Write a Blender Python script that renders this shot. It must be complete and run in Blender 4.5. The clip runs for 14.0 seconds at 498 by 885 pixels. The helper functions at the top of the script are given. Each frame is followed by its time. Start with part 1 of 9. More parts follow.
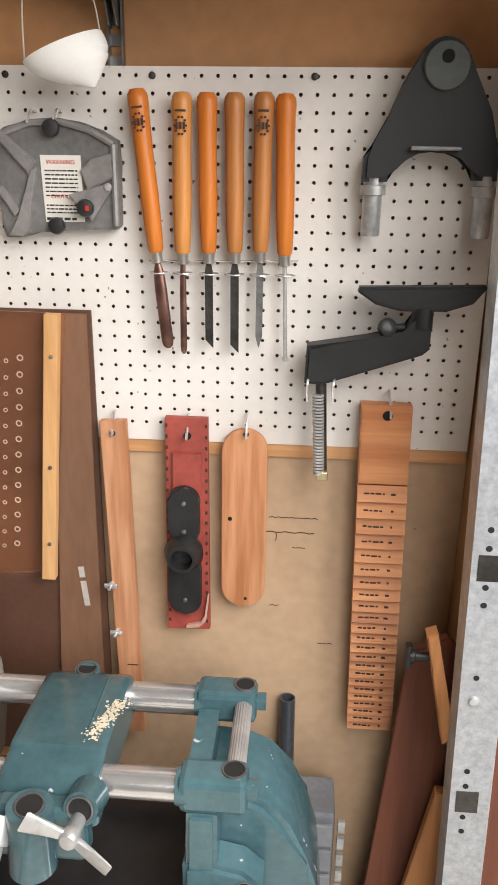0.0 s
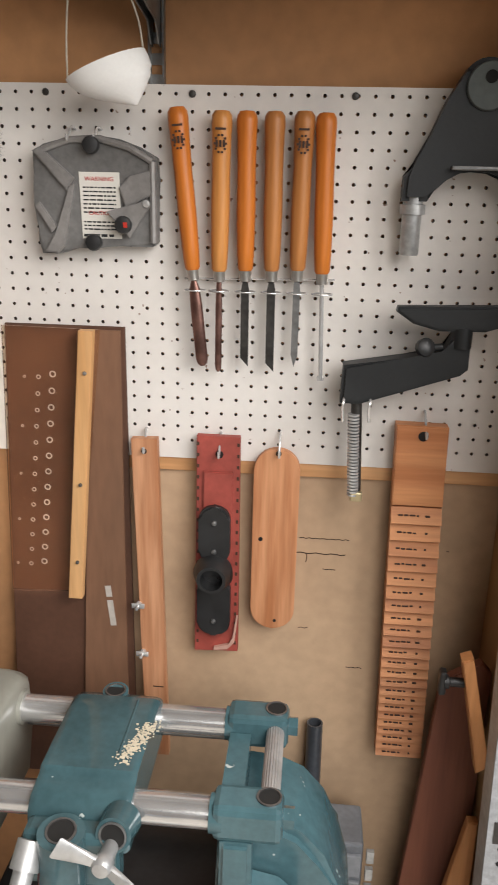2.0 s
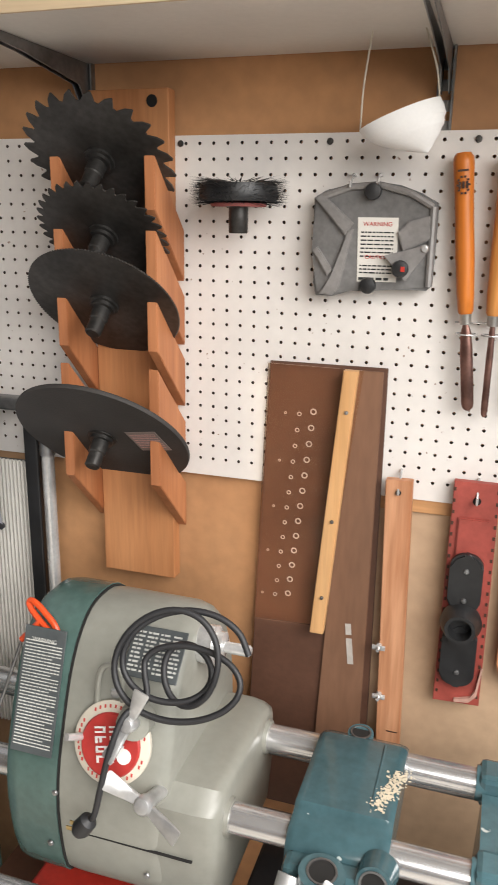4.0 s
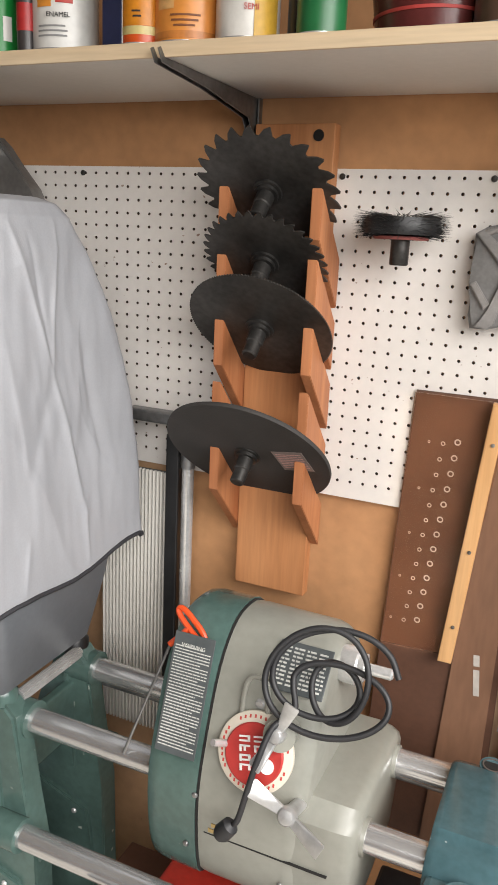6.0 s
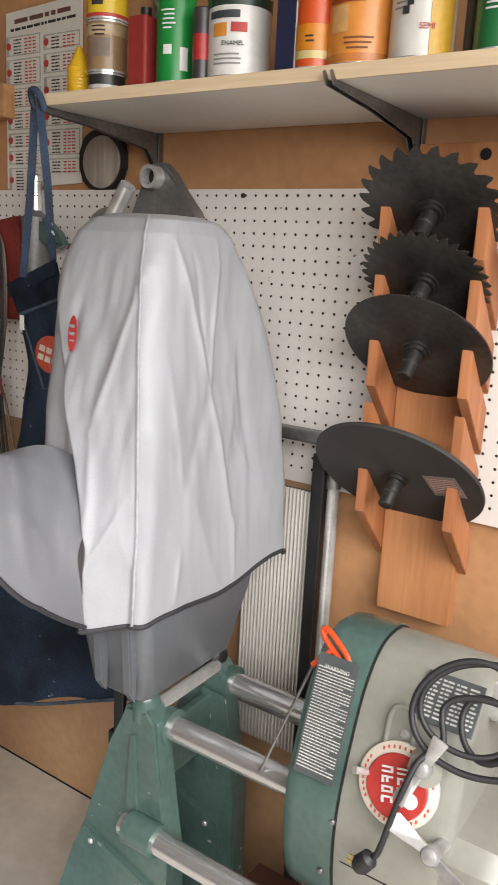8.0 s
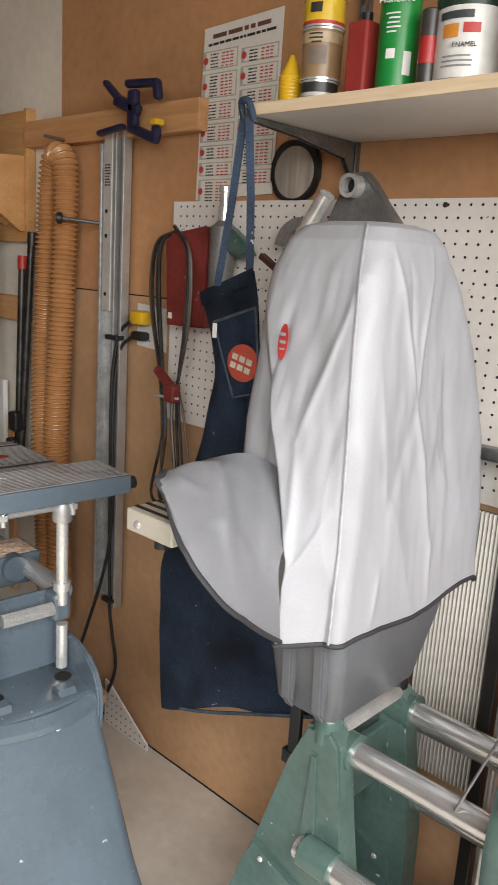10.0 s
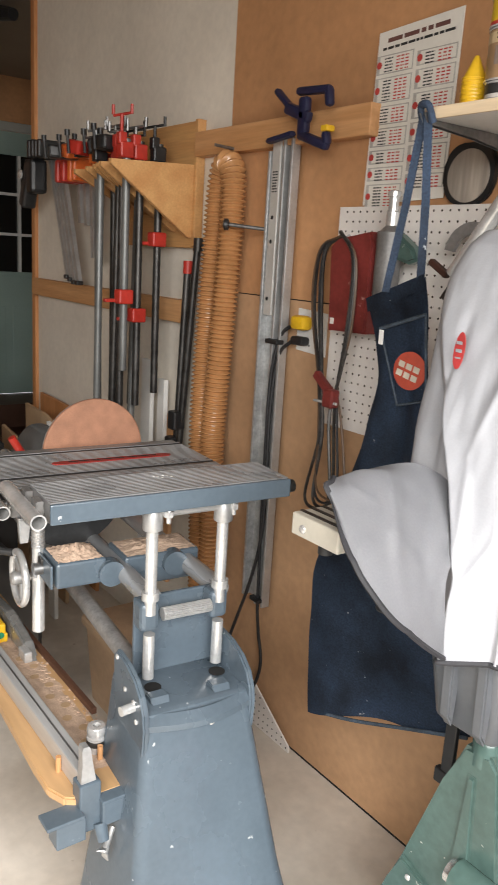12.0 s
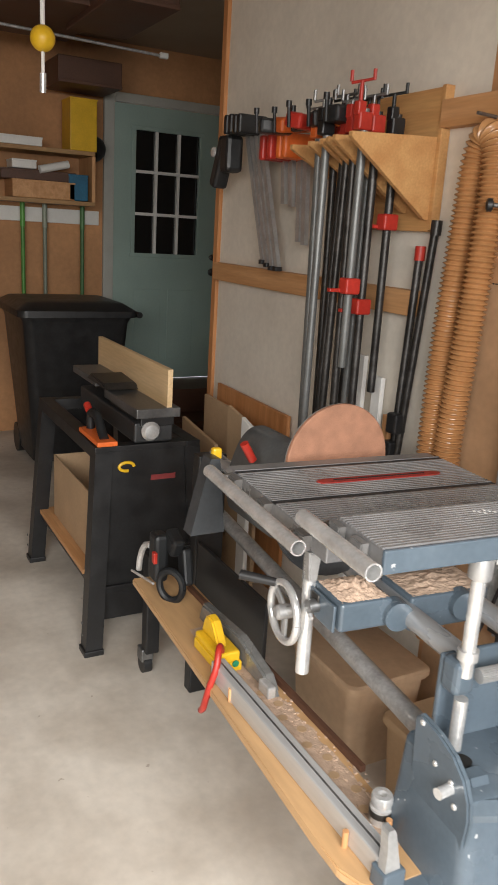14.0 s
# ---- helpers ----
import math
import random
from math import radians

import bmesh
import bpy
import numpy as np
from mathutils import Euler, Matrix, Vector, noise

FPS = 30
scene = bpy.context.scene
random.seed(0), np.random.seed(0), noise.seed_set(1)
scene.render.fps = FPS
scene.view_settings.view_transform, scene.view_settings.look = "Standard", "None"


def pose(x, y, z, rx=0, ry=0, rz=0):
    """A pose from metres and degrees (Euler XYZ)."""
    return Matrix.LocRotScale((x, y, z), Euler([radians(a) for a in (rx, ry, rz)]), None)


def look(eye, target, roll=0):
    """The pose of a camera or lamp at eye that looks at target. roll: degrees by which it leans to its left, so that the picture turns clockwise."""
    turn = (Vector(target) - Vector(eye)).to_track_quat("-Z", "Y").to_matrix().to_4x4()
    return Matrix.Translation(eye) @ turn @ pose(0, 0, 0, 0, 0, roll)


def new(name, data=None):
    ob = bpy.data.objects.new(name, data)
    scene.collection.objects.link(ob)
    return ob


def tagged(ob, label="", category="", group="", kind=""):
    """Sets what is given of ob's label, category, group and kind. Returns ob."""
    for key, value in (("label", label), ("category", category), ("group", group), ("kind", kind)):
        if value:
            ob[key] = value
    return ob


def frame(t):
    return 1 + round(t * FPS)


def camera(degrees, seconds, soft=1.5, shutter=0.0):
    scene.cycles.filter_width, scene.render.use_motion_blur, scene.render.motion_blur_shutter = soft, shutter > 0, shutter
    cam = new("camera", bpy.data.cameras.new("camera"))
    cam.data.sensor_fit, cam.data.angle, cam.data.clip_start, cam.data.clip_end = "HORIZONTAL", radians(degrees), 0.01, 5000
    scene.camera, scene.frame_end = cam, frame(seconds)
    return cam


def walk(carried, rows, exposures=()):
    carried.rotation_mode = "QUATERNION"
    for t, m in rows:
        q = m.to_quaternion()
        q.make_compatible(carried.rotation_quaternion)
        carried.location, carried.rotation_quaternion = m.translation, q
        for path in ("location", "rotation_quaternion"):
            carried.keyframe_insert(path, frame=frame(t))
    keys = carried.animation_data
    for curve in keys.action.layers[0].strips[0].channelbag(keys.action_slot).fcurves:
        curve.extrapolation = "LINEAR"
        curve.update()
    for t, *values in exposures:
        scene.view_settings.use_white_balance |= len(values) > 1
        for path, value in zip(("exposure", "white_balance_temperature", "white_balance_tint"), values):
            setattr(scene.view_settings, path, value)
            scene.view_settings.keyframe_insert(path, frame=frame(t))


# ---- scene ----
cam = camera(35.8, 14.0, 1.15, 0.3)
PATH = [
    (0, (0.027, 0.007, 1.568), (-0.105, 1.889, 0.905), 0.9),
    (0.5, (0.016, 0.005, 1.565), (-0.047, 1.894, 0.911), 1.2),
    (1, (-0.001, 0.013, 1.558), (-0.035, 1.907, 0.918), 1.6),
    (1.5, (-0.004, 0.015, 1.559), (-0.057, 1.914, 0.932), 1.7),
    (2, (-0.019, 0.016, 1.561), (-0.17, 1.914, 0.947), 1.4),
    (2.5, (-0.037, 0.007, 1.561), (-0.305, 1.898, 0.967), 1.2),
    (3, (-0.059, 0.002, 1.565), (-0.455, 1.875, 0.986), 1.2),
    (3.5, (-0.09, -0.008, 1.569), (-0.627, 1.836, 1.01), 1.0),
    (3.7, (-0.121, -0.008, 1.573), (-0.681, 1.83, 1.018), 0.9),
    (6, (-0.269, -0.088, 1.594), (-1.038, 1.685, 1.079), 2.8),
    (6.5, (-0.269, -0.091, 1.584), (-1.101, 1.663, 1.1), 3.1),
    (7, (-0.275, -0.094, 1.583), (-1.169, 1.632, 1.112), 3.2),
    (7.5, (-0.289, -0.094, 1.589), (-1.277, 1.577, 1.108), 2.9),
    (8, (-0.304, -0.105, 1.583), (-1.371, 1.521, 1.112), 2.9),
    (8.2, (-0.324, -0.115, 1.57), (-1.416, 1.498, 1.12), 2.5),
    (10.3, (-0.428, -0.163, 1.565), (-1.795, 1.223, 1.106), 3.6),
    (10.5, (-0.429, -0.17, 1.57), (-1.826, 1.185, 1.108), 3.5),
    (11, (-0.442, -0.189, 1.57), (-1.913, 1.084, 1.108), 3.6),
    (11.5, (-0.444, -0.197, 1.567), (-1.955, 1.031, 1.109), 3.6),
    (12, (-0.454, -0.189, 1.567), (-2.018, 0.968, 1.103), 3.5),
    (12.5, (-0.479, -0.178, 1.568), (-2.141, 0.826, 1.089), 4.0),
    (13, (-0.593, -0.249, 1.56), (-2.29, 0.68, 1.051), 4.1),
    (13.2, (-0.649, -0.307, 1.578), (-2.346, 0.623, 1.071), 4.2),
    (13.5, (-0.733, -0.369, 1.58), (-2.428, 0.563, 1.07), 3.8),
    (13.6, (-0.75, -0.39, 1.581), (-2.444, 0.543, 1.071), 3.7),
    (14, (-0.891, -0.382, 1.558), (-2.583, 0.544, 1.031), 3.5),
]
walk(cam, [(t, look(eye, target, roll)) for t, eye, target, roll in PATH],
     [(0.0, -0.60), (0.5, -0.90), (1.5, -0.96), (3.0, -0.74), (6.5, -0.55), (8.0, -0.44), (10.5, -0.20), (12.0, 0.10), (13.0, 0.26), (14.0, 0.16)])

# ---- light ----
world = bpy.data.worlds.new("world")
scene.world = world
world.use_nodes = True
_nt = world.node_tree
_sky = _nt.nodes.new("ShaderNodeTexSky")
_sky.sky_type = "NISHITA"
_sky.sun_disc = False
_sky.sun_elevation = radians(40)
_sky.sun_rotation = radians(300)
_nt.links.new(_sky.outputs[0], _nt.nodes["Background"].inputs[0])
_nt.nodes["Background"].inputs[1].default_value = 0.15
_sun = bpy.data.lights.new("sun", "SUN")
_sun.energy, _sun.angle, _sun.color = 2.0, radians(0.6), (1.0, 0.95, 0.88)
_so = new("sun", _sun)
_so.matrix_world = look((-8, -6, 9), (0, 0, 0))
# the sky's light through the open overhead door
_day = bpy.data.lights.new("door_daylight", "AREA")
_day.shape, _day.size, _day.size_y, _day.energy, _day.color = "RECTANGLE", 3.2, 1.35, 160.0, (1.0, 0.965, 0.925)
_day.spread = radians(134)
new("door_daylight", _day).matrix_world = look((0.50, -0.86, 1.96), (-1.60, -0.16, -0.60))
scene.view_settings.exposure = 0.0


# ---- materials ----
def mat(name, base, rough=0.6, metal=0.0, var=0.12, scale=8.0, fine=90.0, bump=0.08, stretch=(1, 1, 1), second=None, spec=0.5, rvar=0.12, stain=0.0, dots=None, each=0.0):
    m = bpy.data.materials.new(name)
    m.use_nodes = True
    nt = m.node_tree
    n, l = nt.nodes, nt.links
    b = n["Principled BSDF"]
    co = n.new("ShaderNodeTexCoord")
    mp = n.new("ShaderNodeMapping")
    mp.inputs["Scale"].default_value = stretch
    l.new(co.outputs["Object"], mp.inputs[0])
    n1 = n.new("ShaderNodeTexNoise")
    n1.inputs["Scale"].default_value, n1.inputs["Detail"].default_value = scale, 5
    n2 = n.new("ShaderNodeTexNoise")
    n2.inputs["Scale"].default_value, n2.inputs["Detail"].default_value = fine, 4
    l.new(mp.outputs[0], n1.inputs[0])
    l.new(mp.outputs[0], n2.inputs[0])
    ramp = n.new("ShaderNodeValToRGB")
    c = Vector(base)
    d = Vector(second) if second else c * (1 - 2.2 * var)
    ramp.color_ramp.elements[0].position, ramp.color_ramp.elements[1].position = 0.33, 0.68
    ramp.color_ramp.elements[0].color = (*d, 1)
    ramp.color_ramp.elements[1].color = (*(c * (1 + 0.5 * var)), 1)
    l.new(n1.outputs[0], ramp.inputs[0])
    mx = n.new("ShaderNodeMix")
    mx.data_type, mx.blend_type = "RGBA", "MULTIPLY"
    mx.inputs[0].default_value = 1.0
    r2 = n.new("ShaderNodeValToRGB")
    g = 1 - 1.6 * var
    r2.color_ramp.elements[0].position, r2.color_ramp.elements[1].position = 0.3, 0.7
    r2.color_ramp.elements[0].color = (g, g, g, 1)
    r2.color_ramp.elements[1].color = (1, 1, 1, 1)
    l.new(n2.outputs[0], r2.inputs[0])
    l.new(ramp.outputs[0], mx.inputs[6])
    l.new(r2.outputs[0], mx.inputs[7])
    out = mx.outputs[2]
    if stain:
        n3 = n.new("ShaderNodeTexNoise")
        n3.inputs["Scale"].default_value, n3.inputs["Detail"].default_value = 2.3, 7
        l.new(co.outputs["Object"], n3.inputs[0])
        r3 = n.new("ShaderNodeValToRGB")
        r3.color_ramp.elements[0].position, r3.color_ramp.elements[1].position = 0.36, 0.6
        r3.color_ramp.elements[0].color = (1 - stain, 1 - stain * 1.1, 1 - stain * 1.2, 1)
        r3.color_ramp.elements[1].color = (1, 1, 1, 1)
        l.new(n3.outputs[0], r3.inputs[0])
        m3 = n.new("ShaderNodeMix")
        m3.data_type, m3.blend_type = "RGBA", "MULTIPLY"
        m3.inputs[0].default_value = 1.0
        l.new(out, m3.inputs[6])
        l.new(r3.outputs[0], m3.inputs[7])
        out = m3.outputs[2]
    if dots:
        # small chips and flecks: colour, amount, size
        vo = n.new("ShaderNodeTexNoise")
        vo.inputs["Scale"].default_value, vo.inputs["Detail"].default_value = dots[2], 3
        l.new(co.outputs["Object"], vo.inputs[0])
        rv = n.new("ShaderNodeValToRGB")
        rv.color_ramp.elements[0].position, rv.color_ramp.elements[1].position = 1 - dots[1], 1 - dots[1] + 0.03
        rv.color_ramp.elements[0].color, rv.color_ramp.elements[1].color = (0, 0, 0, 1), (1, 1, 1, 1)
        l.new(vo.outputs[0], rv.inputs[0])
        m4 = n.new("ShaderNodeMix")
        m4.data_type = "RGBA"
        l.new(rv.outputs[0], m4.inputs[0])
        l.new(out, m4.inputs[6])
        m4.inputs[7].default_value = (*dots[0], 1)
        out = m4.outputs[2]
    if each:
        oi = n.new("ShaderNodeObjectInfo")
        hs = n.new("ShaderNodeHueSaturation")
        mr = n.new("ShaderNodeMapRange")
        mr.inputs[3].default_value, mr.inputs[4].default_value = 1 - each, 1 + each
        l.new(oi.outputs["Random"], mr.inputs[0])
        l.new(mr.outputs[0], hs.inputs["Value"])
        l.new(out, hs.inputs["Color"])
        out = hs.outputs[0]
    l.new(out, b.inputs["Base Color"])
    rr = n.new("ShaderNodeMapRange")
    rr.inputs[3].default_value, rr.inputs[4].default_value = max(0.03, rough - rvar), min(1, rough + rvar)
    l.new(n1.outputs[0], rr.inputs[0])
    l.new(rr.outputs[0], b.inputs["Roughness"])
    b.inputs["Metallic"].default_value = metal
    b.inputs["Specular IOR Level"].default_value = spec
    if bump:
        bp = n.new("ShaderNodeBump")
        bp.inputs["Strength"].default_value, bp.inputs["Distance"].default_value = bump, 0.004
        l.new(n2.outputs[0], bp.inputs["Height"])
        l.new(bp.outputs[0], b.inputs["Normal"])
    return m


def wood(name, light, dark, along="z", scale=26.0, rough=0.55, bump=0.1, each=0.0, spec=0.4):
    k = {"x": (0.07, 1, 1), "y": (1, 0.07, 1), "z": (1, 1, 0.07)}[along]
    return mat(name, light, rough, 0, 0.10, scale, 140.0, bump, k, second=dark, spec=spec, each=each)


WALL = mat("orange_tan_wallboard", (0.56, 0.288, 0.132), 0.75, var=0.09, scale=2.2, fine=35, bump=0.05, stain=0.13)
PLY = mat("orange_plywood", (0.52, 0.30, 0.13), 0.65, var=0.10, scale=5, fine=60, bump=0.05, stretch=(1, 1, 0.12), stain=0.08)
TANPANEL = mat("pale_tan_panel", (0.56, 0.385, 0.245), 0.7, var=0.07, scale=2.5, fine=40, bump=0.04, stain=0.14)
WHITEWALL = mat("white_wall_paint", (0.80, 0.74, 0.645), 0.7, var=0.05, scale=2, fine=40, bump=0.04, stain=0.08)
PEG = mat("white_pegboard", (0.78, 0.74, 0.70), 0.42, var=0.03, scale=3, fine=60, bump=0.03, stain=0.04, dots=((0.30, 0.2, 0.15), 0.27, 70))
DARK = mat("dark_gap", (0.010, 0.009, 0.008), 0.9)
MELAMINE = mat("white_melamine", (0.76, 0.73, 0.68), 0.4, var=0.03, scale=3, bump=0.02, stain=0.05)
PARTICLE = mat("particle_edge", (0.58, 0.44, 0.28), 0.75, var=0.12, scale=60, fine=220)
CONCRETE = mat("concrete_floor", (0.78, 0.73, 0.65), 0.62, var=0.07, scale=1.6, fine=26, bump=0.12, stain=0.28, dots=((0.46, 0.40, 0.33), 0.285, 24), second=(0.62, 0.565, 0.49))
CEIL = mat("ceiling_board", (0.36, 0.29, 0.22), 0.8, var=0.06, scale=2)
GREEN = mat("teal_green_enamel", (0.064, 0.131, 0.150), 0.18, var=0.12, scale=7, fine=70, bump=0.06, dots=((0.42, 0.46, 0.44), 0.29, 42), stain=0.1)
OLDGREEN = mat("sage_green_enamel", (0.085, 0.145, 0.130), 0.22, var=0.10, scale=7, fine=70, bump=0.05, dots=((0.35, 0.38, 0.34), 0.28, 40), stain=0.12)
GREYGREEN = mat("grey_green_enamel", (0.262, 0.262, 0.228), 0.34, var=0.06, scale=5, fine=60, bump=0.04, stain=0.10)
STEELBLUE = mat("blue_grey_enamel", (0.108, 0.142, 0.175), 0.26, var=0.07, scale=6, fine=80, bump=0.05, stain=0.10, dots=((0.45, 0.47, 0.48), 0.265, 46))
TUBE = mat("polished_steel_tube", (0.70, 0.70, 0.70), 0.22, 0.78, var=0.10, scale=9, fine=120, bump=0.03, stretch=(0.2, 1, 1), rvar=0.10)
STEEL = mat("bright_steel", (0.80, 0.80, 0.79), 0.22, 0.58, var=0.10, scale=20, fine=140, bump=0.04)
GALV = mat("galvanized_steel", (0.55, 0.56, 0.56), 0.38, 0.5, var=0.12, scale=30, fine=120, bump=0.05, stain=0.12)
ALU = mat("cast_aluminium", (0.54, 0.54, 0.535), 0.42, 0.65, var=0.08, scale=20, fine=120, bump=0.05)
DULLSTEEL = mat("dull_grey_steel", (0.33, 0.33, 0.33), 0.42, 0.9, var=0.15, scale=14, fine=90, bump=0.05)
DARKSTEEL = mat("dark_tool_steel", (0.10, 0.095, 0.09), 0.42, 0.75, var=0.2, scale=18, fine=120, bump=0.06)
BLADE = mat("grimy_saw_steel", (0.105, 0.10, 0.095), 0.42, 0.6, var=0.2, scale=9, fine=90, bump=0.04, stain=0.25)
BLACK = mat("black_plastic", (0.022, 0.022, 0.023), 0.42, var=0.15, scale=20, bump=0.04)
BLACKPAINT = mat("black_painted_steel", (0.020, 0.020, 0.021), 0.4, var=0.15, scale=12, bump=0.04, stain=0.1)
CHARCOAL = mat("charcoal_plastic", (0.013, 0.0145, 0.016), 0.5, var=0.12, scale=12, fine=160, bump=0.05)
RUBBER = mat("black_rubber_cord", (0.018, 0.018, 0.020), 0.55, var=0.1, bump=0.03)
COVER = mat("grey_vinyl_cloth", (0.345, 0.352, 0.376), 0.48, var=0.04, scale=6, fine=300, bump=0.06, stain=0.06)
COVERTRIM = mat("black_binding", (0.03, 0.03, 0.035), 0.7, bump=0.05)
GREYBIN = mat("dark_grey_plastic_bin", (0.105, 0.112, 0.122), 0.35, var=0.06, scale=9, bump=0.03)
DENIM = mat("dark_denim", (0.058, 0.100, 0.185), 0.85, var=0.3, scale=7, fine=240, bump=0.2, stain=0.3, dots=((0.40, 0.42, 0.44), 0.28, 60))
PINE = wood("pine_wood", (0.66, 0.375, 0.185), (0.55, 0.28, 0.12), "z")
PINEX = wood("pine_wood_lengthwise", (0.62, 0.345, 0.165), (0.50, 0.25, 0.10), "x")
FIR = wood("reddish_fir", (0.58, 0.27, 0.11), (0.47, 0.20, 0.07), "z")
PLYPANEL = mat("varnished_plywood", (0.60, 0.37, 0.18), 0.45, var=0.09, scale=8, fine=60, bump=0.04, stretch=(0.15, 1, 1), stain=0.05)
BROWNBOARD = mat("brown_hardboard", (0.115, 0.052, 0.031), 0.55, var=0.10, scale=5, fine=80, stain=0.12)
CARDBOARD = mat("cardboard", (0.46, 0.31, 0.18), 0.8, var=0.05, scale=6)
RED = mat("red_paint", (0.50, 0.035, 0.022), 0.4, var=0.1, scale=10)
ORANGE = mat("orange_paint", (0.80, 0.16, 0.03), 0.4, var=0.08, scale=10)
YELLOW = mat("yellow_plastic", (0.78, 0.47, 0.02), 0.4, var=0.06, scale=10)
WHITE = mat("white_plastic", (0.75, 0.74, 0.71), 0.45, var=0.03, scale=10)
PAPER = mat("printed_paper", (0.72, 0.69, 0.63), 0.6, var=0.03, scale=8, bump=0.01)
INK = mat("black_ink", (0.03, 0.03, 0.03), 0.6, bump=0)
REDINK = mat("red_ink", (0.55, 0.06, 0.05), 0.6, bump=0)
SAWDUST = mat("sawdust", (0.58, 0.42, 0.31), 0.95, var=0.10, scale=45, fine=260, bump=0.4)
SANDPAPER = mat("sanding_disc", (0.42, 0.21, 0.13), 0.85, var=0.1, scale=25, fine=350, bump=0.25)


# ---- building helpers ----
def box(bm, c, s, m=None, bev=0.0, seg=2):
    """A box with centre c and size s."""
    r = bmesh.ops.create_cube(bm, size=1.0)
    bmesh.ops.scale(bm, vec=s, verts=r["verts"])
    if bev:
        es = list({e for v in r["verts"] for e in v.link_edges})
        r2 = bmesh.ops.bevel(bm, geom=es, offset=bev, segments=seg, affect="EDGES", profile=0.5)
        vs = list({v for f in r2["faces"] for v in f.verts} | {v for v in r["verts"] if v.is_valid})
    else:
        vs = r["verts"]
    bmesh.ops.translate(bm, vec=c, verts=vs)
    if m is not None:
        bmesh.ops.transform(bm, matrix=m, verts=vs)
    return vs


def rod(bm, a, b, r, r2=None, seg=20, caps=True):
    a, b = Vector(a), Vector(b)
    d = b - a
    g = bmesh.ops.create_cone(bm, cap_ends=caps, segments=seg, radius1=r, radius2=r if r2 is None else r2, depth=d.length)
    q = d.to_track_quat("Z", "Y").to_matrix().to_4x4()
    bmesh.ops.transform(bm, matrix=Matrix.Translation((a + b) / 2) @ q, verts=g["verts"])
    return g["verts"]


def pipe(bm, a, b, ro, ri, seg=24):
    a, b = Vector(a), Vector(b)
    q = (b - a).to_track_quat("Z", "Y").to_matrix()
    rings = []
    for p, r in ((a, ri), (a, ro), (b, ro), (b, ri)):
        rings.append([bm.verts.new(p + q @ Vector((r * math.cos(6.28319 * i / seg), r * math.sin(6.28319 * i / seg), 0))) for i in range(seg)])
    for k in range(4):
        p, o = rings[k], rings[(k + 1) % 4]
        for i in range(seg):
            bm.faces.new((p[i], p[(i + 1) % seg], o[(i + 1) % seg], o[i]))


def turned(bm, profile, m=None, seg=24):
    """A solid of revolution round z: profile is a list of (radius, height)."""
    rings = []
    for r, z in profile:
        rings.append([bm.verts.new((r * math.cos(6.283185 * i / seg), r * math.sin(6.283185 * i / seg), z)) for i in range(seg)])
    fs = []
    for p, o in zip(rings, rings[1:]):
        for i in range(seg):
            fs.append(bm.faces.new((p[i], p[(i + 1) % seg], o[(i + 1) % seg], o[i])))
    fs.append(bm.faces.new(rings[0][::-1]))
    fs.append(bm.faces.new(rings[-1]))
    vs = [v for r in rings for v in r]
    if m is not None:
        bmesh.ops.transform(bm, matrix=m, verts=vs)
    return vs


def prism(bm, pts, d, m=None, bev=0.0):
    """A flat outline in xz, extruded along y from 0 to d."""
    a = [bm.verts.new((x, 0, z)) for x, z in pts]
    b = [bm.verts.new((x, d, z)) for x, z in pts]
    n = len(pts)
    fs = [bm.faces.new(a), bm.faces.new(b[::-1])]
    for i in range(n):
        fs.append(bm.faces.new((a[i], b[i], b[(i + 1) % n], a[(i + 1) % n])))
    vs = a + b
    if bev:
        es = list({e for f in fs[:2] for e in f.edges})
        r = bmesh.ops.bevel(bm, geom=es, offset=bev, segments=2, affect="EDGES")
        vs = list({v for f in r["faces"] for v in f.verts} | {v for v in vs if v.is_valid})
    if m is not None:
        bmesh.ops.transform(bm, matrix=m, verts=vs)
    return vs


def loft(bm, rings, caps=True):
    """Skin rings of points of equal count."""
    vr = [[bm.verts.new(p) for p in r] for r in rings]
    n = len(vr[0])
    for p, o in zip(vr, vr[1:]):
        for i in range(n):
            bm.faces.new((p[i], p[(i + 1) % n], o[(i + 1) % n], o[i]))
    if caps:
        bm.faces.new(vr[0][::-1])
        bm.faces.new(vr[-1])
    return [v for r in vr for v in r]


def smoothpath(pts, n=8):
    """A Catmull-Rom line through pts."""
    p = [Vector(q) for q in pts]
    p = [2 * p[0] - p[1]] + p + [2 * p[-1] - p[-2]]
    out = []
    for i in range(1, len(p) - 2):
        for k in range(n):
            t = k / n
            a, b, c, d = p[i - 1], p[i], p[i + 1], p[i + 2]
            out.append(0.5 * ((2 * b) + (c - a) * t + (2 * a - 5 * b + 4 * c - d) * t * t + (3 * b - a - 3 * c + d) * t ** 3))
    out.append(p[-2])
    return out


def sweep(bm, pts, r, seg=8, radii=None):
    """A round cord along pts."""
    rings = []
    up = Vector((0.31, 0.17, 0.93))
    for i, p in enumerate(pts):
        d = (pts[min(i + 1, len(pts) - 1)] - pts[max(i - 1, 0)]).normalized()
        s = d.cross(up)
        if s.length < 1e-4:
            s = d.cross(Vector((1, 0, 0)))
        s.normalize()
        up = s.cross(d)
        rr = radii[i] if radii else r
        rings.append([p + rr * (math.cos(6.283185 * k / seg) * s + math.sin(6.283185 * k / seg) * up) for k in range(seg)])
    return loft(bm, rings)


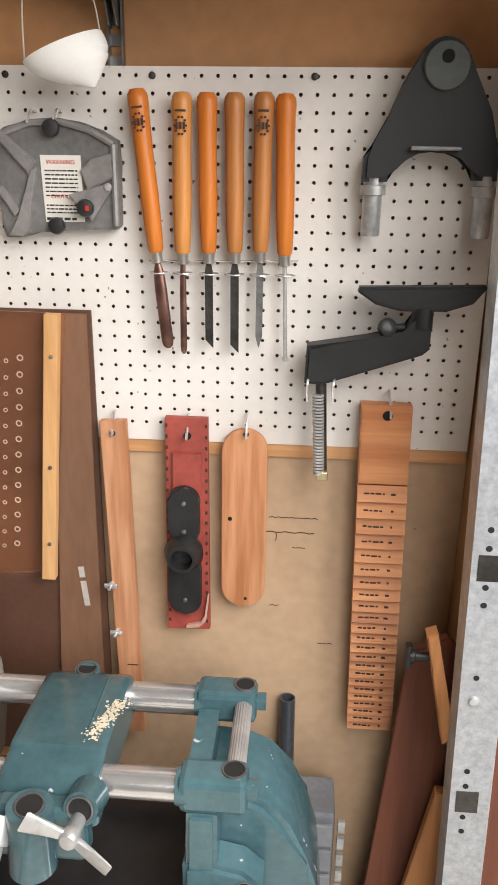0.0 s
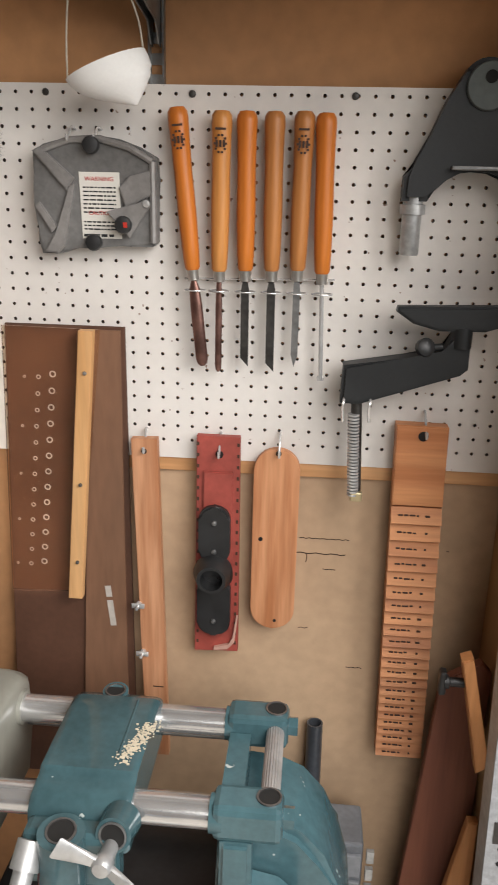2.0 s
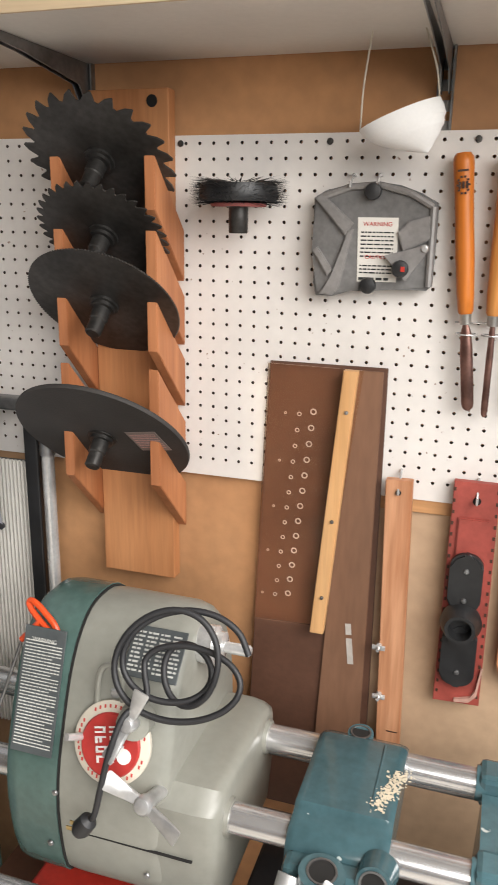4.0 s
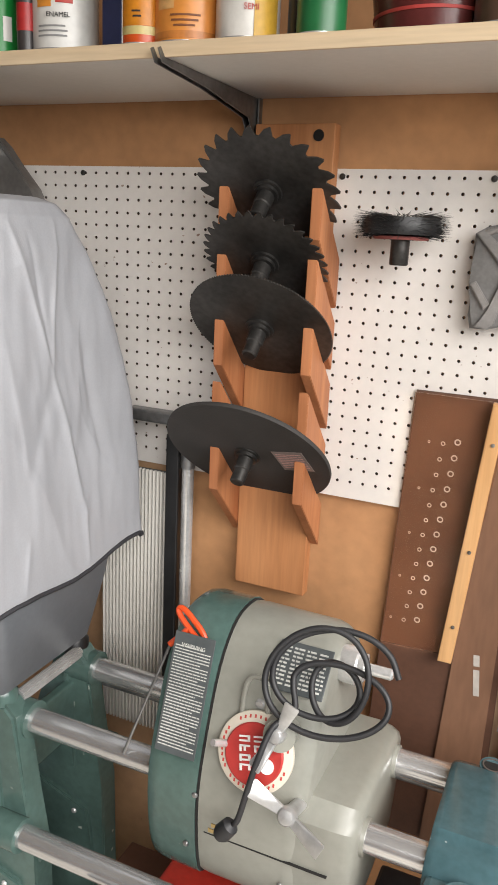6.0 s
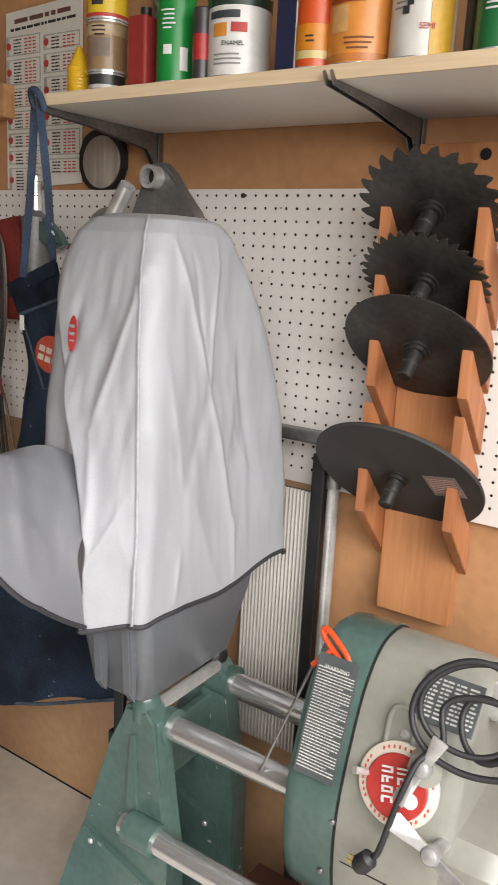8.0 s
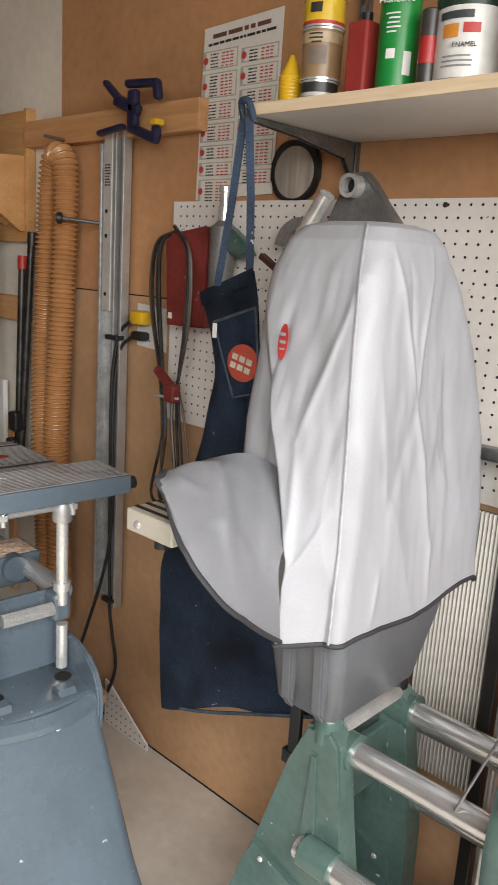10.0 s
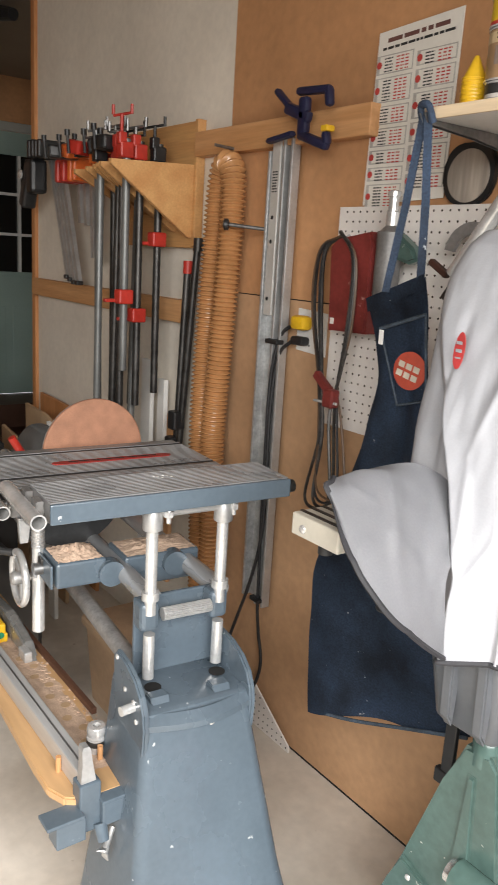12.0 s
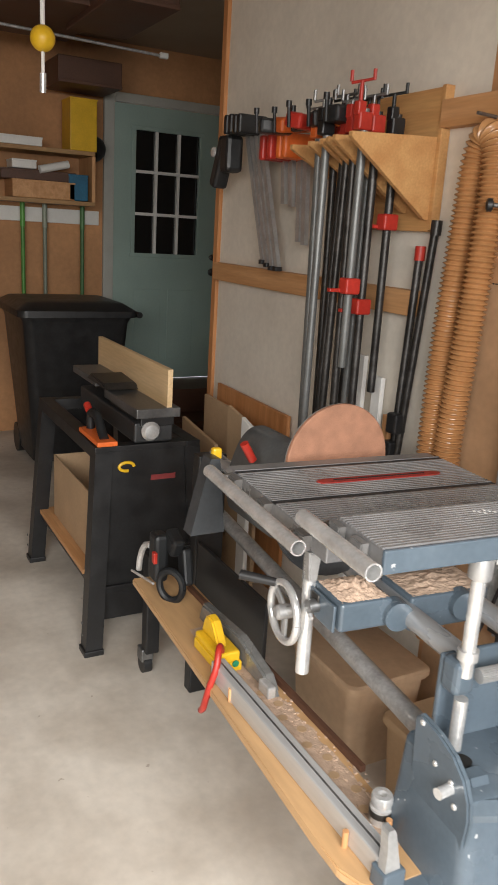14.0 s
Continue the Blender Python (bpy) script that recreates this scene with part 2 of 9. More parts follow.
def roundrect(w, h, r, n=5, cx=0.0, cz=0.0):
    out = []
    for sx, sz, a0 in ((1, 1, 0), (-1, 1, 90), (-1, -1, 180), (1, -1, 270)):
        for k in range(n + 1):
            a = radians(a0 + 90 * k / n)
            out.append((cx + sx * (w / 2 - r) + r * math.cos(a), cz + sz * (h / 2 - r) + r * math.sin(a)))
    return out


def part(name, bm, material, parent=None, label="", smooth=False, m=None):
    """Link a bmesh as one mesh object, under a thing or a part where one is given."""
    bmesh.ops.recalc_face_normals(bm, faces=bm.faces[:])
    me = bpy.data.meshes.new(name)
    bm.to_mesh(me)
    bm.free()
    me.materials.append(material)
    if smooth:
        me.shade_smooth()
        at = me.attributes.new("sharp_edge", "BOOLEAN", "EDGE")
        bb = bmesh.new()
        bb.from_mesh(me)
        flags = [e.is_boundary or (len(e.link_faces) == 2 and e.calc_face_angle(0) > 0.65) for e in bb.edges]
        bb.free()
        me.attributes["sharp_edge"].data.foreach_set("value", flags)
    ob = new(name, me)
    if parent is not None:
        ob.parent = parent
    if m is not None:
        ob.matrix_basis = m
    if label:
        tagged(ob, label)
    return ob


def thing(name, label, category, m=None, group="", kind=""):
    ob = new(name)
    ob.empty_display_size = 0.05
    if m is not None:
        ob.matrix_basis = m
    return tagged(ob, label, category, group, kind)


def solid(name, c, s, material, parent=None, label="", bev=0.003, m=None, smooth=False):
    bm = bmesh.new()
    box(bm, c, s, m, bev)
    return part(name, bm, material, parent, label, smooth)


def round_bar(name, a, b, r, material, parent=None, label="", seg=24):
    bm = bmesh.new()
    rod(bm, a, b, r, seg=seg)
    return part(name, bm, material, parent, label, True)


def lettering(name, text, size, m, material, parent, depth=0.0004):
    cu = bpy.data.curves.new(name, "FONT")
    cu.body, cu.size, cu.extrude, cu.align_x, cu.align_y = text, size, depth, "CENTER", "CENTER"
    tmp = bpy.data.objects.new(name, cu)
    me = bpy.data.meshes.new_from_object(tmp)
    bpy.data.objects.remove(tmp)
    bpy.data.curves.remove(cu)
    me.materials.clear()
    me.materials.append(material)
    ob = new(name, me)
    ob.parent = parent
    ob.matrix_basis = m
    return ob


def bars(name, rows, material, parent, m, seed=1, thick=0.0006):
    """Unreadable print: rows of (x0, x1, z, height) in a plate's own plane, broken into words."""
    rnd = random.Random(seed)
    bm = bmesh.new()
    for x0, x1, z, h in rows:
        x = x0
        while x < x1 - h * 0.5:
            w = min(x1 - x, h * rnd.uniform(1.2, 5.0))
            box(bm, (x + w / 2, 0, z), (w, thick, h))
            x += w + h * 0.7
    return part(name, bm, material, parent, m=m)


def setting(ob, label, category):
    return tagged(ob, label, category, kind="structure")


# ---- the garage ----
WY = 1.31          # the tool wall's face
def slab(name, x0, x1, y0, y1, z0, z1, material, label, category, bev=0.0):
    ob = solid(name, ((x0 + x1) / 2, (y0 + y1) / 2, (z0 + z1) / 2), (x1 - x0, y1 - y0, z1 - z0), material, bev=bev)
    return setting(ob, label, category)


# ground out of view, added to bounce light in through the door
slab("ground", -60, 60, -60, 60, -0.30, -0.06, CONCRETE, "unseen pale concrete ground outside the garage, for bounced light", "ground")
slab("floor", -6.82, 0.62, -5.6, 3.2, -0.06, 0.0, CONCRETE, "stained pale concrete garage floor", "floor")
slab("wall_tool", -2.68, 0.52, WY, WY + 0.13, 0, 2.80, WALL, "tan wallboard wall behind the pegboard", "wall")
slab("wall_white", -4.405, -2.68, WY, WY + 0.13, 0, 2.80, WHITEWALL, "white painted wall panel with clamps", "wall")
slab("wall_alcove_side", -4.405, -4.28, WY + 0.13, 3.2, 0, 2.80, WHITEWALL, "white side wall of the door alcove", "wall")
slab("wall_alcove_back", -6.82, -4.405, 3.0, 3.12, 0, 2.80, WHITEWALL, "white wall closing the door alcove", "wall")
slab("wall_back", -6.82, -6.70, -5.6, 1.50, 0, 2.80, WALL, "tan wallboard wall at the garage's end", "wall")
slab("wall_back_over_door", -6.82, -6.70, 1.50, 2.42, 2.42, 2.80, WALL, "tan wall above the entry door", "wall")
slab("wall_back_beside_door", -6.82, -6.70, 2.42, 3.0, 0, 2.80, WALL, "tan wall beside the entry door", "wall")
# out-of-view closing wall, tan instead of white to lower the fill light
slab("wall_south", -6.82, 0.62, -5.72, -5.6, 0, 2.80, WALL, "unseen tan wall closing the garage, dull to cut bounced light", "wall")
slab("wall_door_side", 0.323, 0.52, 1.10, WY, 0, 2.80, PLY, "brown wooden return wall beside the overhead door", "wall")
# unseen door surround: header height and side edge follow the daylight lamp
slab("wall_door_head", 0.50, 0.62, -5.6, 0.98, 2.45, 2.80, WHITEWALL, "unseen white header over the open garage door, raised for the daylight", "wall")
slab("wall_door_far_side", 0.50, 0.62, -5.6, -2.6, 0, 2.45, WHITEWALL, "unseen white wall beside the open garage door, placed to bound the daylight", "wall")
slab("ceiling", -6.82, 0.62, -5.72, 3.2, 2.80, 2.92, CEIL, "dull tan garage ceiling", "ceiling")
slab("trim", -4.44, -4.395, WY - 0.018, WY + 0.15, 0, 2.80, FIR, "reddish wooden trim on the wall's end", "trim", 0.003)
slab("trim", -0.335, 0.318, WY - 0.012, WY - 0.001, 1.088, 1.113, PINEX, "thin pine strip below the pegboard", "trim", 0.001)

slab("wall_panel", -0.34, 0.322, WY - 0.003, WY - 0.0005, 0, 1.112, TANPANEL, "pale tan hardboard panel below the pegboard", "wall")


LOWBOARD = mat("pale_wallboard", (0.57, 0.345, 0.190), 0.7, var=0.08, scale=2.4, fine=40, bump=0.04, stain=0.16, dots=((0.30, 0.17, 0.09), 0.25, 22))
slab("wall_panel", -2.66, -1.02, WY - 0.0025, WY - 0.0005, 0, 1.452, LOWBOARD, "paler tan lower wallboard beside the machines", "wall")

# brown board core, painted near black so the holes look shaded inside
HOLE = mat("shade_dark_hardboard_core", (0.07, 0.04, 0.025), 0.9)


def pegboard(name, x0, x1, z0, z1, y, hx, hz, label):
    """A sheet with real punched holes 25.4 mm apart; hx, hz: one hole's place."""
    p, r, th = 0.0254, 0.0030, 0.012
    verts, faces, seen, cut = [], [], {}, []

    def v(x, yy, z):
        k = (round(x, 5), round(yy, 5), round(z, 5))
        if k not in seen:
            seen[k] = len(verts)
            verts.append((x, yy, z))
        return seen[k]

    i0 = math.ceil((x0 - hx) / p + 0.4)
    i1 = math.floor((x1 - hx) / p - 0.4)
    j0 = math.ceil((z0 - hz) / p + 0.4)
    j1 = math.floor((z1 - hz) / p - 0.4)
    xs = [x0] + [hx + (i + 0.5) * p for i in range(i0, i1)] + [x1]
    zs = [z0] + [hz + (j + 0.5) * p for j in range(j0, j1)] + [z1]
    for i in range(i1 - i0 + 1):
        for j in range(j1 - j0 + 1):
            a, b, c, d = xs[i], xs[i + 1], zs[j], zs[j + 1]
            cx, cz = hx + (i0 + i) * p, hz + (j0 + j) * p
            ring = [(cx + r * math.cos(radians(45 * k)), cz + r * math.sin(radians(45 * k))) for k in range(8)]
            outer = [(b, cz), (b, d), (cx, d), (a, d), (a, cz), (a, c), (cx, c), (b, c)]
            for k in range(8):
                n = (k + 1) % 8
                faces.append((v(outer[k][0], y, outer[k][1]), v(outer[n][0], y, outer[n][1]), v(ring[n][0], y, ring[n][1]), v(ring[k][0], y, ring[k][1])))
                cut.append(len(faces))
                faces.append((v(ring[k][0], y, ring[k][1]), v(ring[n][0], y, ring[n][1]), v(ring[n][0], y + th, ring[n][1]), v(ring[k][0], y + th, ring[k][1])))
    for a, b in (((x0, z0), (x1, z0)), ((x1, z0), (x1, z1)), ((x1, z1), (x0, z1)), ((x0, z1), (x0, z0))):
        k = len(verts)
        verts.extend([(a[0], y, a[1]), (b[0], y, b[1]), (b[0], y + th, b[1]), (a[0], y + th, a[1])])
        faces.append((k, k + 1, k + 2, k + 3))
    me = bpy.data.meshes.new(name)
    me.from_pydata(verts, [], faces)
    me.materials.append(PEG)
    me.materials.append(HOLE)
    for i in cut:
        me.polygons[i].material_index = 1
    return setting(new(name, me), label, "pegboard")


PB = pegboard("pegboard", -2.105, 0.318, 1.113, 1.718, 1.295, -0.221, 1.705, "white punched hardboard pegboard on the tool wall")


# ---- things on the tool wall ----
def yz_prism(name, pts, x0, x1, material, parent, label="", bev=0.0):
    """An outline of (y, z) extruded along x."""
    bm = bmesh.new()
    vs = prism(bm, pts, x1 - x0, None, bev)
    for v in vs:
        v.co = Vector((x0 + v.co.y, v.co.x, v.co.z))
    return part(name, bm, material, parent, label)


def xz_plate(name, pts, y0, y1, material, parent, label="", bev=0.0, m=None, smooth=False):
    """An outline of (x, z) extruded along y."""
    bm = bmesh.new()
    prism(bm, pts, y1 - y0, Matrix.Translation((0, y0, 0)), bev)
    return part(name, bm, material, parent, label, smooth, m)


def dome_bolt(name, x, y, z, r, material, parent, depth=0.004):
    bm = bmesh.new()
    turned(bm, [(r, 0), (r, depth * 0.4), (r * 0.75, depth * 0.85), (r * 0.3, depth)], pose(x, y, z, 90, 0, 0), 14)
    return part(name, bm, material, parent, smooth=True)


shelf = thing("wall_shelf", "white melamine wall shelf with raw pale wood front edge", "shelf")
solid("board", (-0.56, 1.137, 1.848), (1.93, 0.336, 0.0196), MELAMINE, shelf, bev=0.001)
solid("edge_band", (-0.56, 0.9665, 1.848), (1.93, 0.006, 0.021), wood("birch_edge", (0.74, 0.60, 0.42), (0.66, 0.50, 0.32), "x"), shelf, "pale wood edge band", bev=0.001)
for bx in (-1.515, -0.893, -0.277):
    br = thing("shelf_bracket", "grey steel twin shelf bracket on a slotted wall standard", "bracket", group="shelf brackets")
    prof = [(1.302, 1.770), (1.285, 1.772), (1.262, 1.800), (1.10, 1.820), (0.958, 1.829), (0.946, 1.846), (0.952, 1.849), (0.964, 1.8375), (1.302, 1.8375)]
    for dx in (-0.007, 0.005):
        yz_prism("arm", prof, bx + dx, bx + dx + 0.002, DULLSTEEL, br)
    bm = bmesh.new()
    for sx in (-0.011, 0.011):
        box(bm, (bx + sx, 1.302, 1.98), (0.003, 0.014, 0.53))
    for k in range(18):
        box(bm, (bx, 1.307, 1.725 + k * 0.0295), (0.021, 0.004, 0.016))
    part("standard", bm, DULLSTEEL, br, "slotted steel wall standard")

# turning chisels in a wire rack
rack = thing("tool_rack", "bent wire tool rack hooked into the pegboard", "rack")
bm = bmesh.new()
rod(bm, (-0.232, 1.285, 1.427), (0.012, 1.285, 1.432), 0.0016, seg=8)
part("rail", bm, STEEL, rack, smooth=True)
HANDLES = [wood("orange_handle", (0.60, 0.185, 0.028), (0.48, 0.13, 0.018), "z", 30, 0.36, 0.03, spec=0.35),
           wood("honey_handle", (0.62, 0.27, 0.075), (0.50, 0.19, 0.045), "z", 30, 0.36, 0.03, spec=0.35),
           wood("ash_handle", (0.50, 0.205, 0.06), (0.33, 0.115, 0.03), "z", 24, 0.38, 0.04, spec=0.35)]
FERRULE = mat("satin_ferrule_steel", (0.52, 0.49, 0.45), 0.30, 0.75, var=0.15)
BURN = mat("burnt_mark", (0.06, 0.025, 0.012), 0.7, bump=0)
COPPERY = mat("reddish_tool_steel", (0.30, 0.16, 0.13), 0.35, 0.8, var=0.2, scale=20)
CHISELS = [(-0.240, 1.684, -0.216, 1.443, -0.199, 1.287, 0, 0.0100, "gouge", COPPERY, True),
           (-0.171, 1.680, -0.173, 1.442, -0.173, 1.278, 1, 0.0055, "gouge", COPPERY, True),
           (-0.133, 1.680, -0.131, 1.444, -0.130, 1.289, 0, 0.0065, "skew", DARKSTEEL, False),
           (-0.091, 1.680, -0.089, 1.445, -0.088, 1.282, 2, 0.0068, "skew", DARKSTEEL, False),
           (-0.046, 1.681, -0.048, 1.447, -0.048, 1.291, 2, 0.0055, "point", DULLSTEEL, True),
           (-0.014, 1.679, -0.009, 1.443, -0.003, 1.271, 0, 0.0036, "rod", STEEL, False)]
for x0, z0, x1, z1, x2, z2, hm, hw, tip, steel, branded in CHISELS:
    kindof = {"gouge": "rounded gouge", "skew": "slanted skew", "point": "pointed", "rod": "slender rod"}[tip]
    ch = thing("turning_chisel", "wooden-handled turning chisel with a %s blade" % kindof, "chisel", group="turning chisels")
    cy = 1.266
    L = math.hypot(x0 - x1, z0 - z1)
    lean = math.degrees(math.atan2(x0 - x1, z0 - z1))
    base = pose(x1, cy, z1, 0, lean, 0)
    bm = bmesh.new()
    turned(bm, [(0.010, 0), (0.0122, 0.004), (0.0136, 0.03), (0.0148, 0.09), (0.0142, 0.15), (0.0150, 0.20), (0.0160, L - 0.016), (0.0152, L - 0.007), (0.011, L - 0.001), (0.004, L)], None, 24)
    part("handle", bm, HANDLES[hm], ch, "varnished wooden handle", True, base)
    bm = bmesh.new()
    turned(bm, [(0.0068, -0.017), (0.0092, -0.016), (0.0094, -0.002), (0.0098, 0.001)], None, 20)
    part("ferrule", bm, FERRULE, ch, "satin steel ferrule", True, base)
    if branded:
        bm = bmesh.new()
        for k in range(10):
            a = 2 * math.pi * k / 10
            box(bm, (0.0085 * math.cos(a), -0.0158, L - 0.048 + 0.0125 * math.sin(a)), (0.0035, 0.0012, 0.003))
        for k in range(3):
            box(bm, (-0.0055 + 0.0055 * k, -0.0163, L - 0.048), (0.0035, 0.0012, 0.010))
        box(bm, (0, -0.016, L - 0.027), (0.016, 0.0012, 0.003))
        part("brand", bm, BURN, ch, "burnt-in round mark", m=base)
    # blade
    bl = math.hypot(x2 - x1, z2 - z1)
    lb = math.degrees(math.atan2(x1 - x2, z1 - z2))
    bm = bmesh.new()
    if tip == "rod":
        rod(bm, (0, 0, -0.016), (0, 0, -bl), hw, seg=14)
        box(bm, (0, 0, -bl + 0.003), (0.011, 0.004, 0.009), None, 0.002)
    elif tip == "gouge":
        sect = lambda w, z: [(w * math.sin(radians(a)), -w * 0.55 * math.cos(radians(a)) + (0.0 if abs(a) <= 90 else 0.0), z) for a in (-90, -60, -30, 0, 30, 60, 90)] + [(w * 0.72 * math.sin(radians(a)), -w * 0.25 * math.cos(radians(a)), z) for a in (90, 60, 30, 0, -30, -60, -90)]
        loft(bm, [sect(0.004, -0.016), sect(hw * 0.85, -0.03), sect(hw, -0.06), sect(hw, -bl + 0.012), sect(hw * 0.8, -bl + 0.004), sect(hw * 0.35, -bl)])
    else:
        end = [(-hw, -bl + 0.014), (hw, -bl)] if tip == "skew" else [(-hw, -bl + 0.02), (0, -bl), (hw, -bl + 0.02)]
        prism(bm, [(-0.004, -0.016), (-hw, -0.03)] + end + ([(hw, -0.03)] if tip == "skew" else [(hw, -0.03)]) + [(0.004, -0.016)], 0.004, Matrix.Translation((0, -0.002, 0)), 0.0008)
    part("blade", bm, steel, ch, "steel blade", tip in ("rod", "gouge"), pose(x1, cy, z1, 0, lb, 0))
    # the wire loop that carries it
    bm = bmesh.new()
    lx = x1 + (x2 - x1) * 0.22
    ring = [Vector((lx + 0.016 * math.cos(a), cy + 0.014 * math.sin(a), 1.411)) for a in [i * math.pi / 10 for i in range(21)]]
    sweep(bm, ring, 0.0013, 6)
    part("loop", bm, STEEL, rack, "wire loop", True)


def outline_uv(pts, u0, x0, ku, v0, z0, kv):
    return [(x0 + (u - u0) * ku, z0 - (v - v0) * kv) for u, v in pts]


# cast saw guard half
guard = thing("saw_guard_casting", "grey cast metal guard with warning label and knobs", "machine part")
CAST = mat("grey_cast_metal", (0.235, 0.23, 0.225), 0.45, 0.35, var=0.14, scale=9, fine=110, bump=0.08, stain=0.15)
CAST2 = mat("worn_grey_cast_metal", (0.31, 0.295, 0.285), 0.5, 0.3, var=0.12, scale=9, fine=110, bump=0.08, stain=0.15)
gp = lambda pts: outline_uv(pts, 425, -0.467, 0.000500, 150, 1.643, 0.000432)
xz_plate("shell", gp([(440, 568), (430, 520), (434, 400), (425, 330), (425, 210), (460, 185), (545, 160), (620, 152), (700, 165), (760, 190), (815, 225), (817, 300), (814, 520), (800, 535), (690, 535), (600, 535), (560, 545), (500, 568)]), 1.258, 1.290, CAST, guard, bev=0.005)
rim = bmesh.new()
for a, b in (((440, 215), (545, 172)), ((545, 172), (640, 166)), ((640, 166), (735, 195)), ((735, 195), (805, 240)), ((805, 240), (806, 520))):
    (xa, za), (xb, zb) = gp([a, b])
    rod(rim, (xa, 1.256, za), (xb, 1.256, zb), 0.0055, seg=8)
part("rim", rim, CAST2, guard, smooth=True)
for poly in ([(430, 210), (455, 195), (560, 300), (535, 345)], [(428, 400), (445, 385), (497, 470), (480, 492)], [(700, 330), (735, 290), (800, 270), (806, 350), (720, 400)], [(455, 560), (498, 492), (540, 330), (560, 320), (520, 540), (498, 564)]):
    xz_plate("rib", gp(poly), 1.250, 1.260, CAST2, guard, bev=0.002)
xz_plate("lever_plate", gp([(664, 412), (790, 372), (800, 392), (735, 502)]), 1.242, 1.249, CAST2, guard, "flat lever plate", bev=0.001)
KNOB = [(0.010, 0), (0.013, 0.003), (0.0135, 0.010), (0.012, 0.014), (0.006, 0.0155)]
for u, v in ((618, 188), (720, 456), (617, 522)):
    (kx, kz), = gp([(u, v)])
    bm = bmesh.new()
    turned(bm, KNOB, pose(kx, 1.256 if v != 456 else 1.242, kz, 90, 0, 0), 18)
    kn = part("knob", bm, BLACK, guard, "black plastic knob", True)
    if v == 456:
        solid("indicator", (kx + 0.005, 1.2258, kz), (0.006, 0.001, 0.008), RED, kn, bev=0)
(kx, kz), = gp([(790, 383)])
dome_bolt("screw", kx, 1.242, kz, 0.006, STEEL, guard)
lab = xz_plate("warning_label", gp([(572, 278), (700, 278), (704, 508), (578, 510)]), 1.2565, 1.2578, PAPER, guard, "white printed warning label")
(lx, lz), = gp([(636, 302)])
lettering("warning_text", "WARNING", 0.0095, pose(lx, 1.2562, lz, 90, 0, 0), REDINK, lab)
(lx, lz), = gp([(638, 420)])
lettering("caution_text", "CAUTION", 0.0085, pose(lx, 1.2562, lz, 90, 0, 0), REDINK, lab)
bars("small_print", [(-0.026, 0.026, 0.034 - k * 0.0062, 0.0022) for k in range(8) if k != 0] + [(-0.026, 0.026, -0.024 - k * 0.0055, 0.0022) for k in range(3)] + [(-0.027, 0.026, -0.0445, 0.004)], INK, lab, Matrix.Translation((lx - 0.001, 1.2563, gp([(0, 395)])[0][1])), 4)
for u in (545, 628):
    (hx, hz), = gp([(u, 130)])
    bm = bmesh.new()
    sweep(bm, smoothpath([(hx, 1.295, hz), (hx, 1.272, hz + 0.001), (hx, 1.250, hz - 0.018), (hx, 1.246, hz - 0.010)], 5), 0.002, 7)
    tagged(part("peg_hook", bm, STEEL, None, "", True), "short bent steel hook in the pegboard", "hook", "pegboard hooks")

# the black fork
fork = thing("fork_bracket", "black cast fork bracket with two steel pins", "machine part")
FC = 0.2085
arc = [(0.214 + 0.036 * math.cos(radians(a)), 1.720 + 0.034 * math.sin(radians(a))) for a in range(160, 15, -16)]
low = [(0.288, 1.655), (0.300, 1.612), (0.307, 1.575), (0.307, 1.560), (0.272, 1.560), (0.268, 1.580)]
arch = [(0.252, 1.596), (0.232, 1.604), (0.208, 1.606), (0.184, 1.603), (0.164, 1.592)]
left = [(0.146, 1.575), (0.142, 1.556), (0.105, 1.556), (0.106, 1.592), (0.126, 1.610), (0.140, 1.650), (0.160, 1.698)]
xz_plate("body", arc + low + arch + left, 1.243, 1.282, CHARCOAL, fork, bev=0.006)
bm = bmesh.new()
turned(bm, [(0.033, 0), (0.033, 0.004), (0.0315, 0.006)], pose(0.216, 1.243, 1.715, 90, 0, 0), 28)
boss = part("boss", bm, mat("grey_green_boss", (0.10, 0.115, 0.11), 0.5, bump=0.06), fork, "dull grey round boss", True)
bm = bmesh.new()
turned(bm, [(0.009, 0), (0.009, 0.0014)], pose(0.216, 1.2372, 1.727, 90, 0, 0), 18)
part("hole", bm, DARK, boss)
for px in (0.123, 0.291):
    bm = bmesh.new()
    turned(bm, [(0.0135, 0), (0.0148, 0.003), (0.0148, 0.060), (0.0195, 0.061), (0.0195, 0.075), (0.0148, 0.076), (0.0148, 0.09)], pose(px, 1.262, 1.476, 0, 0, 0), 24)
    part("pin", bm, GALV, fork, "bright steel pin with collar", True)
bm = bmesh.new()
box(bm, (0.209, 1.236, 1.604), (0.075, 0.012, 0.006), None, 0.002)
part("spring_clip", bm, DULLSTEEL, fork)

# the tool rest on its arm
rest = thing("tool_rest", "black cast lathe tool rest on a bent arm", "machine part")
xz_plate("rest_bar", [(0.110, 1.402), (0.108, 1.394), (0.135, 1.376), (0.175, 1.366), (0.245, 1.367), (0.285, 1.380), (0.304, 1.404), (0.303, 1.408)], 1.218, 1.245, CHARCOAL, rest, bev=0.004)
bm = bmesh.new()
rod(bm, (0.212, 1.232, 1.34), (0.212, 1.232, 1.372), 0.016, seg=20)
part("neck", bm, CHARCOAL, rest, smooth=True)
xz_plate("arm", [(0.032, 1.306), (0.030, 1.244), (0.060, 1.243), (0.215, 1.296), (0.226, 1.306), (0.226, 1.360), (0.200, 1.362), (0.186, 1.330), (0.130, 1.322)], 1.222, 1.262, CHARCOAL, rest, bev=0.005)
bm = bmesh.new()
